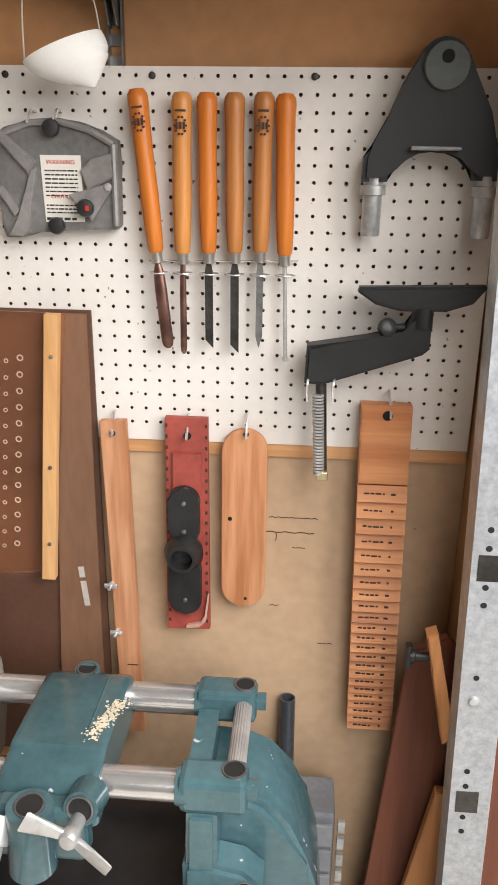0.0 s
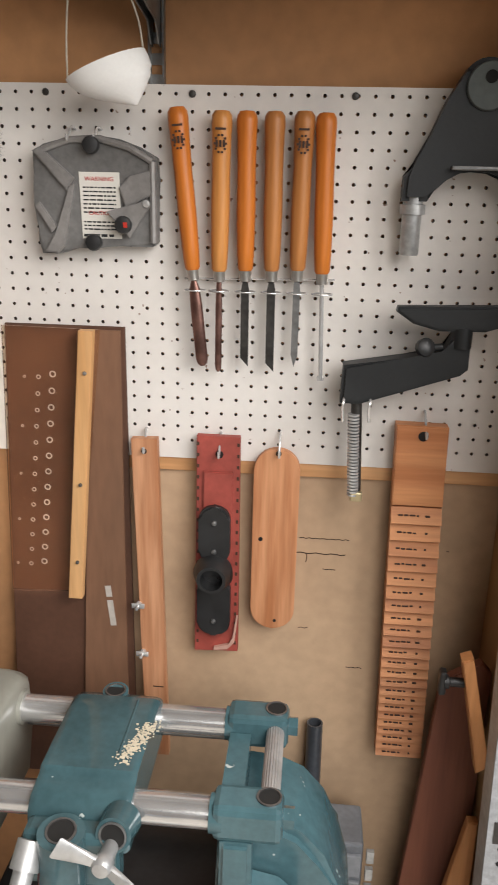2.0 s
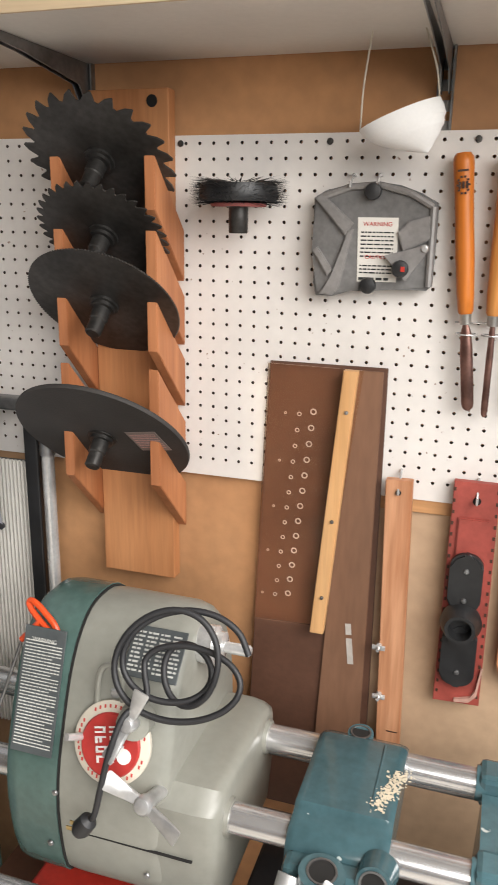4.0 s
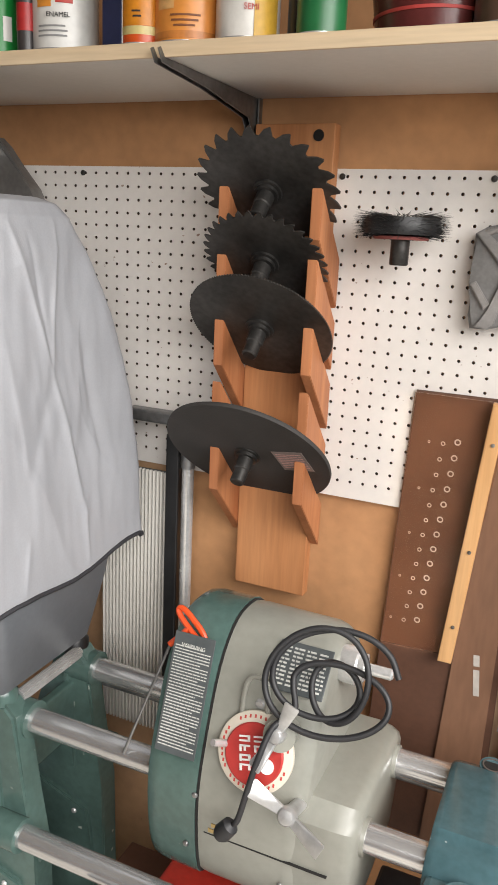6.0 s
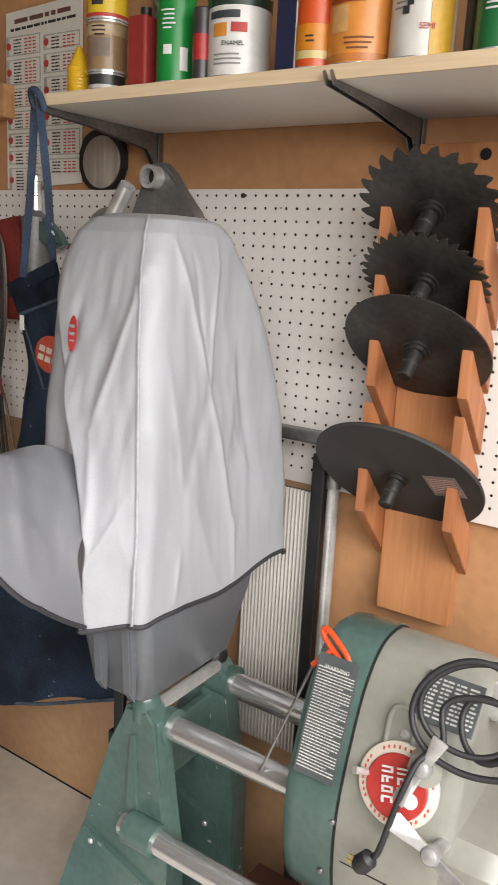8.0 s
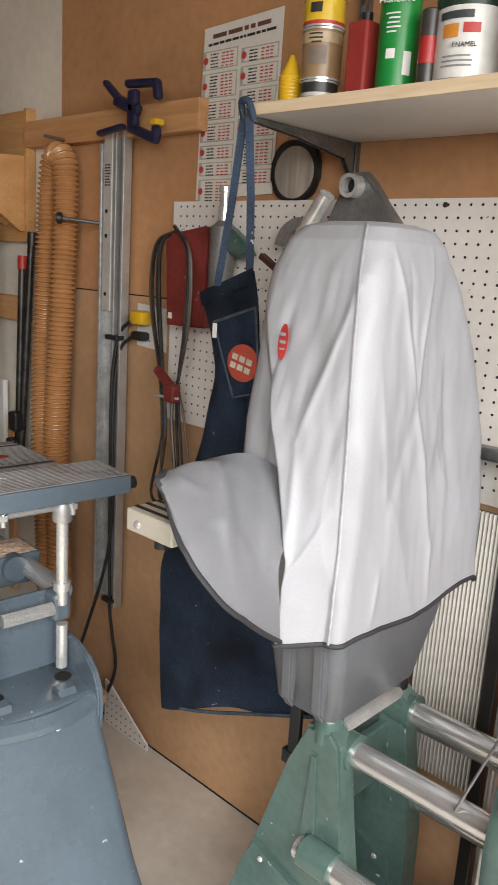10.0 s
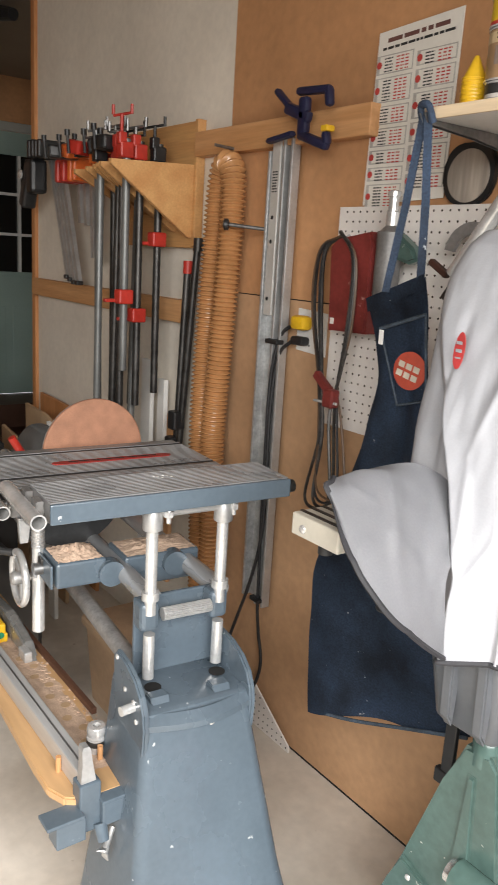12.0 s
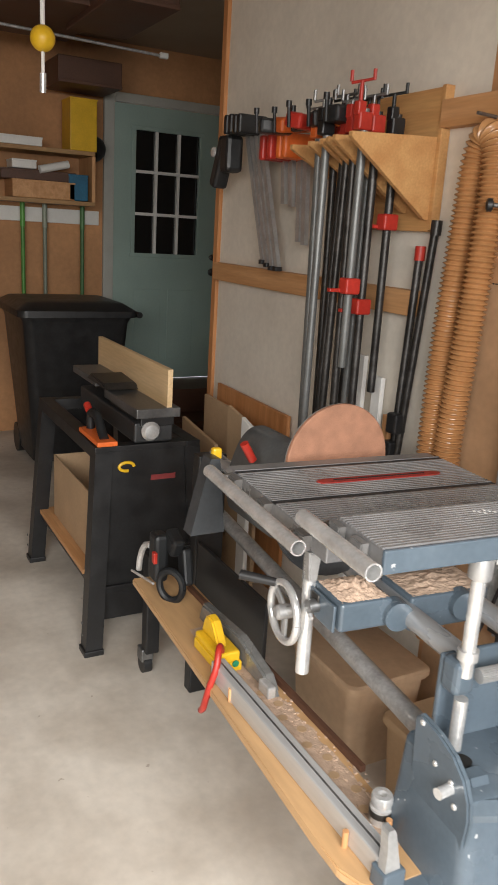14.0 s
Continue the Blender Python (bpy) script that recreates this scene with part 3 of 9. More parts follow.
turned(bm, [(0.009, 0), (0.015, 0.002), (0.015, 0.012), (0.009, 0.016)], pose(0.155, 1.235, 1.336, 70, 0, 20), 14)
rod(bm, (0.150, 1.235, 1.336), (0.185, 1.232, 1.340), 0.006, seg=10)
part("knob", bm, BLACK, rest, "black clamp knob", True)
bm = bmesh.new()
rod(bm, (0.0575, 1.240, 1.245), (0.066, 1.240, 1.075), 0.009, seg=18)
part("post", bm, DARKSTEEL, rest, "dark steel post", True)
bm = bmesh.new()
for k in range(26):
    z = 1.225 - k * 0.0055
    rod(bm, (0.0525 + (1.245 - z) * 0.05, 1.232, z), (0.0525 + (1.245 - z) * 0.05, 1.232, z - 0.0032), 0.0098, seg=14)
part("thread", bm, STEEL, rest, "threaded steel rod", True)
solid("nut", (0.066, 1.234, 1.083), (0.020, 0.020, 0.016), mat("brass_nut", (0.62, 0.52, 0.32), 0.35, 0.9), rest, "hex nut", 0.002)
for wx in (0.036, 0.078):
    bm = bmesh.new()
    sweep(bm, smoothpath([(wx, 1.290, 1.262), (wx, 1.225, 1.252), (wx - 0.002, 1.218, 1.235), (wx, 1.222, 1.215)], 5), 0.0022, 7)
    part("wing_screw", bm, STEEL, rest, smooth=True)


def hook_above(x, z, y=1.262):
    bm = bmesh.new()
    sweep(bm, smoothpath([(x, 1.298, z + 0.030), (x, 1.285, z + 0.030), (x, y - 0.004, z - 0.002), (x, y - 0.007, z + 0.008)], 6), 0.0022, 7)
    tagged(part("peg_hook", bm, STEEL, None, "", True), "short bent steel hook in the pegboard", "hook", "pegboard hooks")


def hole_mark(x, y, z, r, parent):
    bm = bmesh.new()
    turned(bm, [(r, 0), (r, 0.0008)], pose(x, y, z, 90, 0, 0), 16)
    return part("hole", bm, DARK, parent)


# fir stick with bolts
stick = thing("wooden_stick", "narrow reddish fir stick with two wing nuts", "stick")
xz_plate("strip", [(-0.323, 1.154), (-0.277, 1.156), (-0.262, 0.50), (-0.306, 0.50)], 1.262, 1.280, wood("striped_fir", (0.60, 0.31, 0.17), (0.42, 0.175, 0.08), "z", 60), stick, bev=0.001)
solid("notch", (-0.281, 1.2615, 0.658), (0.020, 0.001, 0.002), BURN, stick, bev=0)
for bz in (0.834, 0.733):
    bm = bmesh.new()
    turned(bm, [(0.006, 0), (0.006, 0.006), (0.003, 0.007), (0.003, 0.02)], pose(-0.315 if bz > 0.8 else -0.309, 1.262, bz, 90, 0, 0), 12)
    box(bm, (-0.315 if bz > 0.8 else -0.309, 1.254, bz), (0.024, 0.003, 0.010), None, 0.001)
    part("wing_nut", bm, STEEL, stick, "steel wing nut", True)
hole_mark(-0.300, 1.2618, 1.133, 0.005, stick)
hook_above(-0.300, 1.134)

# red sanding jig with black grip
jig = thing("sander_base", "red painted board with a black moulded grip", "jig")
REDBOARD = mat("faded_red_paint", (0.40, 0.075, 0.055), 0.55, var=0.12, scale=12, fine=80, bump=0.06, stain=0.2)
xz_plate("board", [(-0.209, 1.163), (-0.134, 1.163), (-0.131, 0.742), (-0.212, 0.739)], 1.270, 1.286, REDBOARD, jig, bev=0.001)
xz_plate("panel", [(-0.197, 1.10), (-0.145, 1.10), (-0.143, 0.79), (-0.199, 0.79)], 1.264, 1.271, REDBOARD, jig, bev=0.002)
bm = bmesh.new()
for sx in (-0.2065, -0.1365):
    for k in range(20):
        box(bm, (sx, 1.2695, 0.76 + k * 0.0205), (0.004, 0.001, 0.006))
tagged(part("edge_marks", bm, BURN, jig), kind="stuff")
for zc, hh, ww in ((0.985, 0.11, 0.056), (0.845, 0.12, 0.060)):
    xz_plate("grip_plate", roundrect(ww, hh, 0.026, 6, -0.175, zc), 1.250, 1.266, BLACK, jig, "black plastic grip", 0.004, smooth=True)
bm = bmesh.new()
turned(bm, [(0.034, 0), (0.036, 0.012), (0.030, 0.030), (0.026, 0.040), (0.020, 0.040), (0.020, 0.010)], pose(-0.176, 1.262, 0.912, 90, 0, 0), 28)
part("grip_ring", bm, BLACK, jig, "round black plastic socket", True)
for k, zz in enumerate((1.01, 0.955, 0.815)):
    dome_bolt("screw", -0.175, 1.250, zz, 0.005, DULLSTEEL, jig)
xz_plate("strap", [(-0.148, 0.760), (-0.140, 0.775), (-0.134, 0.82), (-0.131, 0.82), (-0.137, 0.765), (-0.150, 0.750), (-0.175, 0.747), (-0.175, 0.752)], 1.262, 1.269, mat("pinkish_cord", (0.6, 0.35, 0.28), 0.7), jig)
hole_mark(-0.1695, 1.2698, 1.131, 0.007, jig)
hook_above(-0.1695, 1.132)

# rounded pine paddle
pad = thing("wooden_paddle", "flat pale pine board with rounded ends", "board")
xz_plate("board", roundrect(0.080, 0.349, 0.039, 8, -0.069, 0.9695), 1.272, 1.289, wood("pale_pine", (0.64, 0.31, 0.155), (0.46, 0.18, 0.075), "z", 60), pad, bev=0.0015, smooth=False)
for hx, hz, hr in ((-0.067, 1.137, 0.005), (-0.094, 0.975, 0.004), (-0.064, 0.812, 0.003)):
    hole_mark(hx, 1.2718, hz, hr, pad)
hook_above(-0.066, 1.138)

# stepped drill gauge board
gauge = thing("gauge_board", "pine board cut into shallow labelled steps", "board")
GP = wood("gauge_pine", (0.60, 0.27, 0.115), (0.42, 0.155, 0.058), "x", 34)
gx = lambda z: 0.127 + (1.203 - z) * 0.0185
SZ = [1.060]
step = 0.0325
while SZ[-1] > 0.556:
    SZ.append(SZ[-1] - step)
    step = max(0.0166, step * 0.962)
xz_plate("board", [(gx(1.203), 1.203), (gx(1.203) + 0.086, 1.201), (gx(1.06) + 0.086, 1.06), (gx(1.06), 1.06)], 1.256, 1.286, GP, gauge, bev=0.002)
for k, (za, zb) in enumerate(zip(SZ, SZ[1:])):
    x = gx(za)
    bm = bmesh.new()
    prof = [(1.286, za), (1.283, za), (1.283, za - 0.0040), (1.262, za - 0.0040), (1.2500, zb + 0.0015), (1.2520, zb), (1.286, zb)]
    vs = prism(bm, prof, 0.086)
    for v in vs:
        v.co = Vector((gx(v.co.z) + v.co.y, v.co.x, v.co.z))
    part("step", bm, GP, gauge)
rnd = random.Random(5)
bm = bmesh.new()
for za, zb in zip(SZ, SZ[1:]):
    z = (za + zb) / 2 - 0.001
    x = gx(z) + 0.012
    for w in (0.008, 0.006, 0.009, 0.005):
        w *= rnd.uniform(0.7, 1.2)
        box(bm, (x + w / 2, 1.2550, z + rnd.uniform(-0.0006, 0.0006)), (w, 0.0016, 0.0026))
        x += w + 0.0025
    box(bm, (gx(z) + 0.062, 1.2545, z), (rnd.uniform(0.003, 0.008), 0.0016, 0.0034))
tagged(part("pencilled_labels", bm, BURN, gauge, "handwritten labels too small to read"), kind="stuff")
hole_mark(0.172, 1.2558, 1.185, 0.0085, gauge)
hook_above(0.176, 1.187, 1.252)

# brown boards leaning behind, clear drilled plate on top
brd = thing("hardboard_panel", "tall dark brown hardboard panel against the wall", "board")
xz_plate("sheet", [(-0.541, 1.343), (-0.334, 1.343), (-0.330, 0.42), (-0.578, 0.42)], 1.283, 1.290, BROWNBOARD, brd, bev=0.001)
xz_plate("narrow_sheet", [(-0.395, 1.338), (-0.340, 1.338), (-0.345, 0.42), (-0.440, 0.42)], 1.276, 1.282, mat("reddish_brown_board", (0.235, 0.120, 0.070), 0.5, var=0.1, scale=6, stretch=(1, 1, 0.2)), brd, bev=0.001)
bars("chalk_writing", [(-0.045, 0.045, 0, 0.011)], mat("chalk", (0.55, 0.50, 0.45), 0.9), brd, pose(-0.372, 1.2755, 0.815, 0, 84, 0), 8, 0.0008)
clear = thing("drilled_plate", "clear amber acrylic plate drilled with holes on a pine strip", "jig")
CLEAR = bpy.data.materials.new("amber_acrylic")
CLEAR.use_nodes = True
_b = CLEAR.node_tree.nodes["Principled BSDF"]
_b.inputs["Base Color"].default_value = (0.92, 0.80, 0.66, 1)
_b.inputs["Transmission Weight"].default_value = 1.0
_b.inputs["Roughness"].default_value = 0.06
_b.inputs["IOR"].default_value = 1.2
pl = xz_plate("plate", [(-0.540, 1.342), (-0.372, 1.340), (-0.425, 0.850), (-0.556, 0.845)], 1.266, 1.270, CLEAR, clear, "clear acrylic plate")
pl.visible_shadow = False
xz_plate("strip", [(-0.403, 1.341), (-0.379, 1.341), (-0.418, 0.845), (-0.443, 0.845)], 1.246, 1.2655, wood("yellow_pine", (0.69, 0.41, 0.195), (0.61, 0.33, 0.135), "z", 30), clear, "pine strip", 0.0015)
for sz in (1.27, 1.07, 0.92):
    dome_bolt("screw", -0.4 + (sz - 1.2) * 0.08, 1.246, sz, 0.0035, DULLSTEEL, clear)
bm = bmesh.new()
for k in range(13):
    z = 1.262 - k * 0.0295
    for sx, r in ((-0.462, 0.0058), (-0.487, 0.004), (-0.512, 0.0025)):
        if r < 0.003 and k % 3:
            continue
        pipe(bm, (sx + (z - 1.2) * 0.10, 1.2655, z - (0.006 if sx < -0.48 else 0)), (sx + (z - 1.2) * 0.10, 1.2645, z - (0.006 if sx < -0.48 else 0)), r, r * 0.62, 14)
tagged(part("drilled_holes", bm, mat("frosted_hole_edge", (0.62, 0.50, 0.40), 0.6, bump=0), clear, "rows of frosted drilled holes"), kind="stuff")
tagged(pl, kind="")

# wire brush wheel
brush = thing("brush_wheel", "black bristle brush wheel on a short arbor", "brush")
bc = Vector((-0.577, 1.205, 1.622))
bm = bmesh.new()
rnd = random.Random(11)
for k in range(1100):
    a = rnd.uniform(0, 2 * math.pi)
    zz = rnd.uniform(-0.016, 0.017)
    d = Vector((math.cos(a + rnd.uniform(-.1, .1)), math.sin(a), rnd.uniform(-0.22, 0.22))).normalized()
    p = bc + Vector((math.cos(a) * 0.035, math.sin(a) * 0.035, zz))
    q = p + d * rnd.uniform(0.037, 0.050)
    s = Vector((-math.sin(a), math.cos(a), 0)) * 0.0011
    u = Vector((0, 0, 0.0011))
    v = [bm.verts.new(x) for x in (p + s, p - s, p + u, q)]
    for f in ((0, 1, 3), (1, 2, 3), (2, 0, 3)):
        bm.faces.new([v[i] for i in f])
tagged(part("bristles", bm, BLACK, brush, "dense black bristles"), kind="stuff")
bm = bmesh.new()
turned(bm, [(0.060, -0.013), (0.064, 0), (0.060, 0.014)], Matrix.Translation(bc), 28)
part("core", bm, BLACK, brush, smooth=True)
bm = bmesh.new()
turned(bm, [(0.044, -0.021), (0.046, -0.016), (0.030, -0.013)], Matrix.Translation(bc), 28)
part("side_plate", bm, mat("dusty_red_plate", (0.30, 0.08, 0.07), 0.6), brush, "dull red side plate", True)
bm = bmesh.new()
turned(bm, [(0.014, -0.062), (0.0155, -0.060), (0.0155, -0.022), (0.020, -0.021), (0.020, -0.015)], Matrix.Translation(bc), 22)
part("arbor", bm, DARKSTEEL, brush, "dark steel arbor", True)
round_bar("pin", (-0.575, 1.20, 1.602), (-0.573, 1.298, 1.607), 0.003, STEEL, brush, "steel peg")

# dust mask hanging from the shelf
mask = thing("dust_mask", "white moulded paper dust mask hanging by its strap", "mask")
bm = bmesh.new()
outer, inner = [], []
for k in range(15):
    f = k / 14
    s = math.cos(f * math.pi / 2 * 0.97)
    d = 0.064 * f ** 0.85
    ring = []
    for i in range(40):
        a = 2 * math.pi * i / 40
        pleat = 1 + 0.030 * math.sin(f * 30) * max(0.0, math.cos(a + 0.6)) * (f > 0.25)
        w = s ** 1.05
        ring.append(Vector((0.061 * w * pleat * math.cos(a) + 0.022 * f, 0.042 * w * pleat * math.sin(a), -d)))
    outer.append(ring)
    inner.append([v * 0.965 + Vector((0, 0, 0.0)) for v in ring])
loft(bm, inner[::-1] + outer)
part("cup", bm, mat("white_mask_paper", (0.82, 0.81, 0.79), 0.8, var=0.02, fine=200, bump=0.1), mask, "white pleated paper cup", True, pose(-0.331, 1.20, 1.7305, 0, -21, 0))
for pts in ([(-0.387, 1.20, 1.709), (-0.384, 1.195, 1.77), (-0.372, 1.18, 1.842)], [(-0.276, 1.20, 1.752), (-0.282, 1.195, 1.79), (-0.300, 1.18, 1.842)]):
    bm = bmesh.new()
    sweep(bm, smoothpath(pts, 6), 0.0012, 6)
    part("strap", bm, bpy.data.materials["elastic"] if "elastic" in bpy.data.materials else mat("elastic", (0.72, 0.66, 0.55), 0.7), mask, "thin elastic strap", True)

# saw blade rack
br = thing("blade_rack", "reddish pine blade rack with slanted arms", "rack")
RK = wood("rack_pine", (0.50, 0.205, 0.088), (0.38, 0.135, 0.052), "z", 26, each=0.06)
solid("back_board", (-0.7975, 1.279, 1.345), (0.151, 0.028, 0.89), wood("rack_board", (0.52, 0.235, 0.098), (0.42, 0.17, 0.065), "z", 20), br, bev=0.002)
hole_mark(-0.752, 1.2645, 1.770, 0.010, br)
ZT = (1.680, 1.566, 1.452, 1.335, 1.214)
for zt in ZT:
    for xa in (-0.892, -0.722):
        yz_prism("arm", [(1.165, zt), (1.165, zt - 0.086), (1.284, zt - 0.205), (1.284, zt - 0.118)], xa, xa + 0.0185, RK, br, bev=0.0012)


def disc_thing(name, label, category, c, r, thick, material, teeth=0, arbor=True, tooth=0.012):
    """A disc lying on the rack's slanted arms, with its arbor towards the room."""
    m = Matrix.Translation(c) @ pose(0, 0, 0, 135, 0, 0)
    t = thing(name, label, category, group="discs on the rack")
    bm = bmesh.new()
    if teeth:
        pts = []
        for k in range(teeth):
            for da, rr in ((0.0, r), (0.30, r - tooth * 0.35), (0.62, r - tooth), (0.80, r - tooth * 0.9), (0.93, r - 0.001)):
                a = 2 * math.pi * (k + da) / teeth
                pts.append((rr * math.cos(a), rr * math.sin(a)))
        up = [bm.verts.new((x, y, thick / 2)) for x, y in pts]
        dn = [bm.verts.new((x, y, -thick / 2)) for x, y in pts]
        n = len(pts)
        inner = [bm.verts.new((0.6 * r * math.cos(2 * math.pi * k / n), 0.6 * r * math.sin(2 * math.pi * k / n), thick / 2)) for k in range(n)]
        inner2 = [bm.verts.new((v.co.x, v.co.y, -thick / 2)) for v in inner]
        for i in range(n):
            j = (i + 1) % n
            bm.faces.new((up[i], up[j], dn[j], dn[i]))
            bm.faces.new((up[i], inner[i], inner[j], up[j]))
            bm.faces.new((dn[i], dn[j], inner2[j], inner2[i]))
        bm.faces.new(inner)
        bm.faces.new(inner2[::-1])
    else:
        turned(bm, [(r - 0.001, -thick / 2), (r, -thick / 4), (r, thick / 4), (r - 0.001, thick / 2)], None, 72)
    part("disc", bm, material, t, "", not teeth, m)
    bm = bmesh.new()
    turned(bm, [(0.026, thick / 2), (0.026, 0.006), (0.021, 0.007), (0.021, 0.013), (0.0155, 0.014), (0.0155, 0.036), (0.0135, 0.038), (0.0135, 0.062), (0.011, 0.064)], None, 24)
    part("arbor", bm, DARKSTEEL, t, "dark steel arbor", True, m)
    return t, m


GRIT = mat("black_sanding_disc", (0.055, 0.050, 0.047), 0.75, var=0.15, scale=14, fine=300, bump=0.2, stain=0.2)
disc_thing("circular_saw_blade", "large dark circular saw blade with coarse hooked teeth", "saw blade", (-0.803, 1.172, 1.671), 0.128, 0.003, BLADE, 24, tooth=0.019)
disc_thing("circular_saw_blade", "smaller rusty circular saw blade with fine hooked teeth", "saw blade", (-0.803, 1.175, 1.554), 0.114, 0.003, BLADE, 36, tooth=0.012)
disc_thing("circular_saw_blade", "plain dark circular saw blade with very fine teeth", "saw blade", (-0.806, 1.175, 1.440), 0.133, 0.003, BLADE, 150, tooth=0.002)
d4, m4 = disc_thing("sanding_disc", "large black sanding disc with a printed label", "sanding disc", (-0.818, 1.175, 1.206), 0.160, 0.008, GRIT)
lb = part("label", (lambda b: (box(b, (0, 0, 0), (0.062, 0.062, 0.0008)), b)[1])(bmesh.new()), mat("faded_label", (0.24, 0.19, 0.17), 0.6), d4, "faded printed square label", False, m4 @ pose(0.092, 0.006, 0.0046, 0, 0, 12))
bars("label_print", [(-0.026, 0.026, 0.022 - k * 0.006, 0.0022) for k in range(8)], mat("pink_print", (0.5, 0.28, 0.25), 0.6), d4, m4 @ pose(0.092, 0.006, 0.0052, -90, 0, 12), 3)

# the metal door track upright
trk = thing("door_track", "perforated galvanized steel door track upright", "door track")
SH = Matrix(((1, 0, -0.0278, 0.283), (0, 1, 0, 0.970), (0, 0, 1, 0), (0, 0, 0, 1)))


def track_part(name, boxes, material, label="", discs=()):
    bm = bmesh.new()
    for c, s in boxes:
        box(bm, c, s)
    for x, z, r in discs:
        turned(bm, [(r, 0), (r, 0.0008)], pose(x, -0.0015, z, 90, 0, 0), 12)
    bm.transform(SH)
    return part(name, bm, material, trk, label)


track_part("web", [((0.044, 0, 1.1), (0.060, 0.003, 2.2))], mat("pale_galvanized", (0.46, 0.48, 0.51), 0.42, 0.45, var=0.10, scale=85, fine=220, bump=0.05, stain=0.05), "pale galvanized face")
track_part("flange", [((0.0155, 0.024, 1.1), (0.003, 0.048, 2.2))], GALV, "dull galvanized flange")
track_part("flange", [((0.0745, 0.02, 1.1), (0.003, 0.04, 2.2))], GALV)
for cz in (1.060, 0.656):
    sl = track_part("slot", [((0.040, -0.002, cz), (0.034, 0.001, 0.040))], DARKSTEEL, "dark punched slot")
    for dz in (-0.058, -0.030, 0.030, 0.058):
        track_part("bolt_hole", [], DARK, "", [(0.036, cz + dz, 0.0045)])
track_part("bolt_hole", [], DARK, "", [(0.036, 0.882, 0.0042)])
bm = bmesh.new()
turned(bm, [(0.0085, 0), (0.0075, 0.004), (0.003, 0.006)], pose(0.036, -0.0015, 0.842, 90, 0, 0), 14)
bm.transform(SH)
part("bolt", bm, GALV, trk, smooth=True)

brk = thing("angle_bracket", "white painted angle bracket behind the door track", "bracket")
solid("plate", (0.402, 1.12, 0.725), (0.050, 0.004, 0.092), WHITE, brk, "", 0.001)
solid("slot", (0.398, 1.1175, 0.727), (0.014, 0.001, 0.008), DARK, brk, "dark slot", 0)
solid("arm", (0.402, 1.215, 0.682), (0.050, 0.19, 0.004), WHITE, brk, "", 0.001)

DARKRED = wood("dark_red_wood", (0.20, 0.075, 0.045), (0.13, 0.045, 0.028), "z", 22, 0.65, spec=0.25)
tagged(solid("door_board", (0.475, 1.075, 0.40), (0.26, 0.05, 0.80), DARKRED, None, "", 0.004), "dark red wooden board standing behind the door track", "board")

# red-brown boards leaning in the corner
for pts, y0, y1, mm, lab in (([(0.235, 0.76), (0.300, 0.80), (0.318, 0.78), (0.318, 0.0), (0.150, 0.0), (0.192, 0.22)], 1.195, 1.215, DARKRED, "dark reddish board leaning in the corner"),
                             ([(0.252, 0.838), (0.270, 0.845), (0.318, 0.635), (0.297, 0.619)], 1.135, 1.165, FIR, "reddish wooden offcut leaning in the corner"),
                             ([(0.300, 0.50), (0.318, 0.50), (0.318, 0.0), (0.215, 0.0)], 1.150, 1.170, FIR, "reddish wooden plank leaning in the corner")):
    tagged(xz_plate("leaning_board", pts, y0, y1, mm, None, "", 0.002), lab, "board", "leaning boards")
ck = thing("hand_screw", "black plastic hand screw on a leaning board", "hand screw")
bm = bmesh.new()
turned(bm, [(0.008, 0), (0.008, 0.024), (0.012, 0.026), (0.012, 0.034)], pose(0.262, 1.15, 0.790, 0, -90, 0), 16)
part("stem", bm, BLACK, ck, "", True)
solid("grip", (0.226, 1.15, 0.790), (0.012, 0.018, 0.046), BLACK, ck, "", 0.004)
# cut mark and stains on the wall panel
bm = bmesh.new()
sweep(bm, [Vector((-0.03 + k * 0.009, 1.3068, 0.936 + 0.0012 * math.sin(k * 1.9))) for k in range(11)], 0.0010, 5)
sweep(bm, [Vector((-0.012 + 0.002 * math.sin(k), 1.3068, 0.936 - k * 0.006)) for k in range(4)], 0.0009, 5)
for _x, _z, _n in ((-0.025, 0.966, 16), (0.02, 0.905, 5), (0.075, 0.700, 6), (0.24, 0.955, 2), (-0.02, 0.780, 4)):
    sweep(bm, [Vector((_x + k * 0.006, 1.3068, _z + 0.0010 * math.sin(k * 2.9 + _x * 40))) for k in range(_n)], 0.0008, 5)
setting(part("scratch", bm, BURN), "dark scratch in the tan wallboard", "scratch")


# ---- the first combination machine: green, below the pegboard ----
TZ, TB, TF = 0.745, 1.06, 0.868      # way tubes: height, back and front line


def fluted(name, a, b, r, material, parent, label=""):
    bm = bmesh.new()
    a, b = Vector(a), Vector(b)
    q = (b - a).to_track_quat("Z", "Y").to_matrix()
    star = []
    for k in range(80):
        rr = r * (1.0 if k % 4 in (1, 2) else 0.90)
        star.append(q @ Vector((rr * math.cos(k * math.pi / 40), rr * math.sin(k * math.pi / 40), 0)))
    loft(bm, [[p + o for o in star] for p in (a, b)])
    return part(name, bm, material, parent, label)


def ring_hole(parent, c, r, n, label="dark bored hole"):
    """A bored hole with a bright rim; n: the way it faces."""
    q = Vector(n).to_track_quat("Z", "Y").to_matrix().to_4x4()
    bm = bmesh.new()
    vs = turned(bm, [(r, 0), (r, 0.0006)], Matrix.Translation(c) @ q, 20)
    h = part("hole", bm, DARK, parent, label)
    bm = bmesh.new()
    a, b = Vector(c), Vector(c) + Vector(n).normalized() * 0.0022
    pipe(bm, a, b, r * 1.16, r, 22)
    part("hole_rim", bm, DULLSTEEL, h, smooth=True)


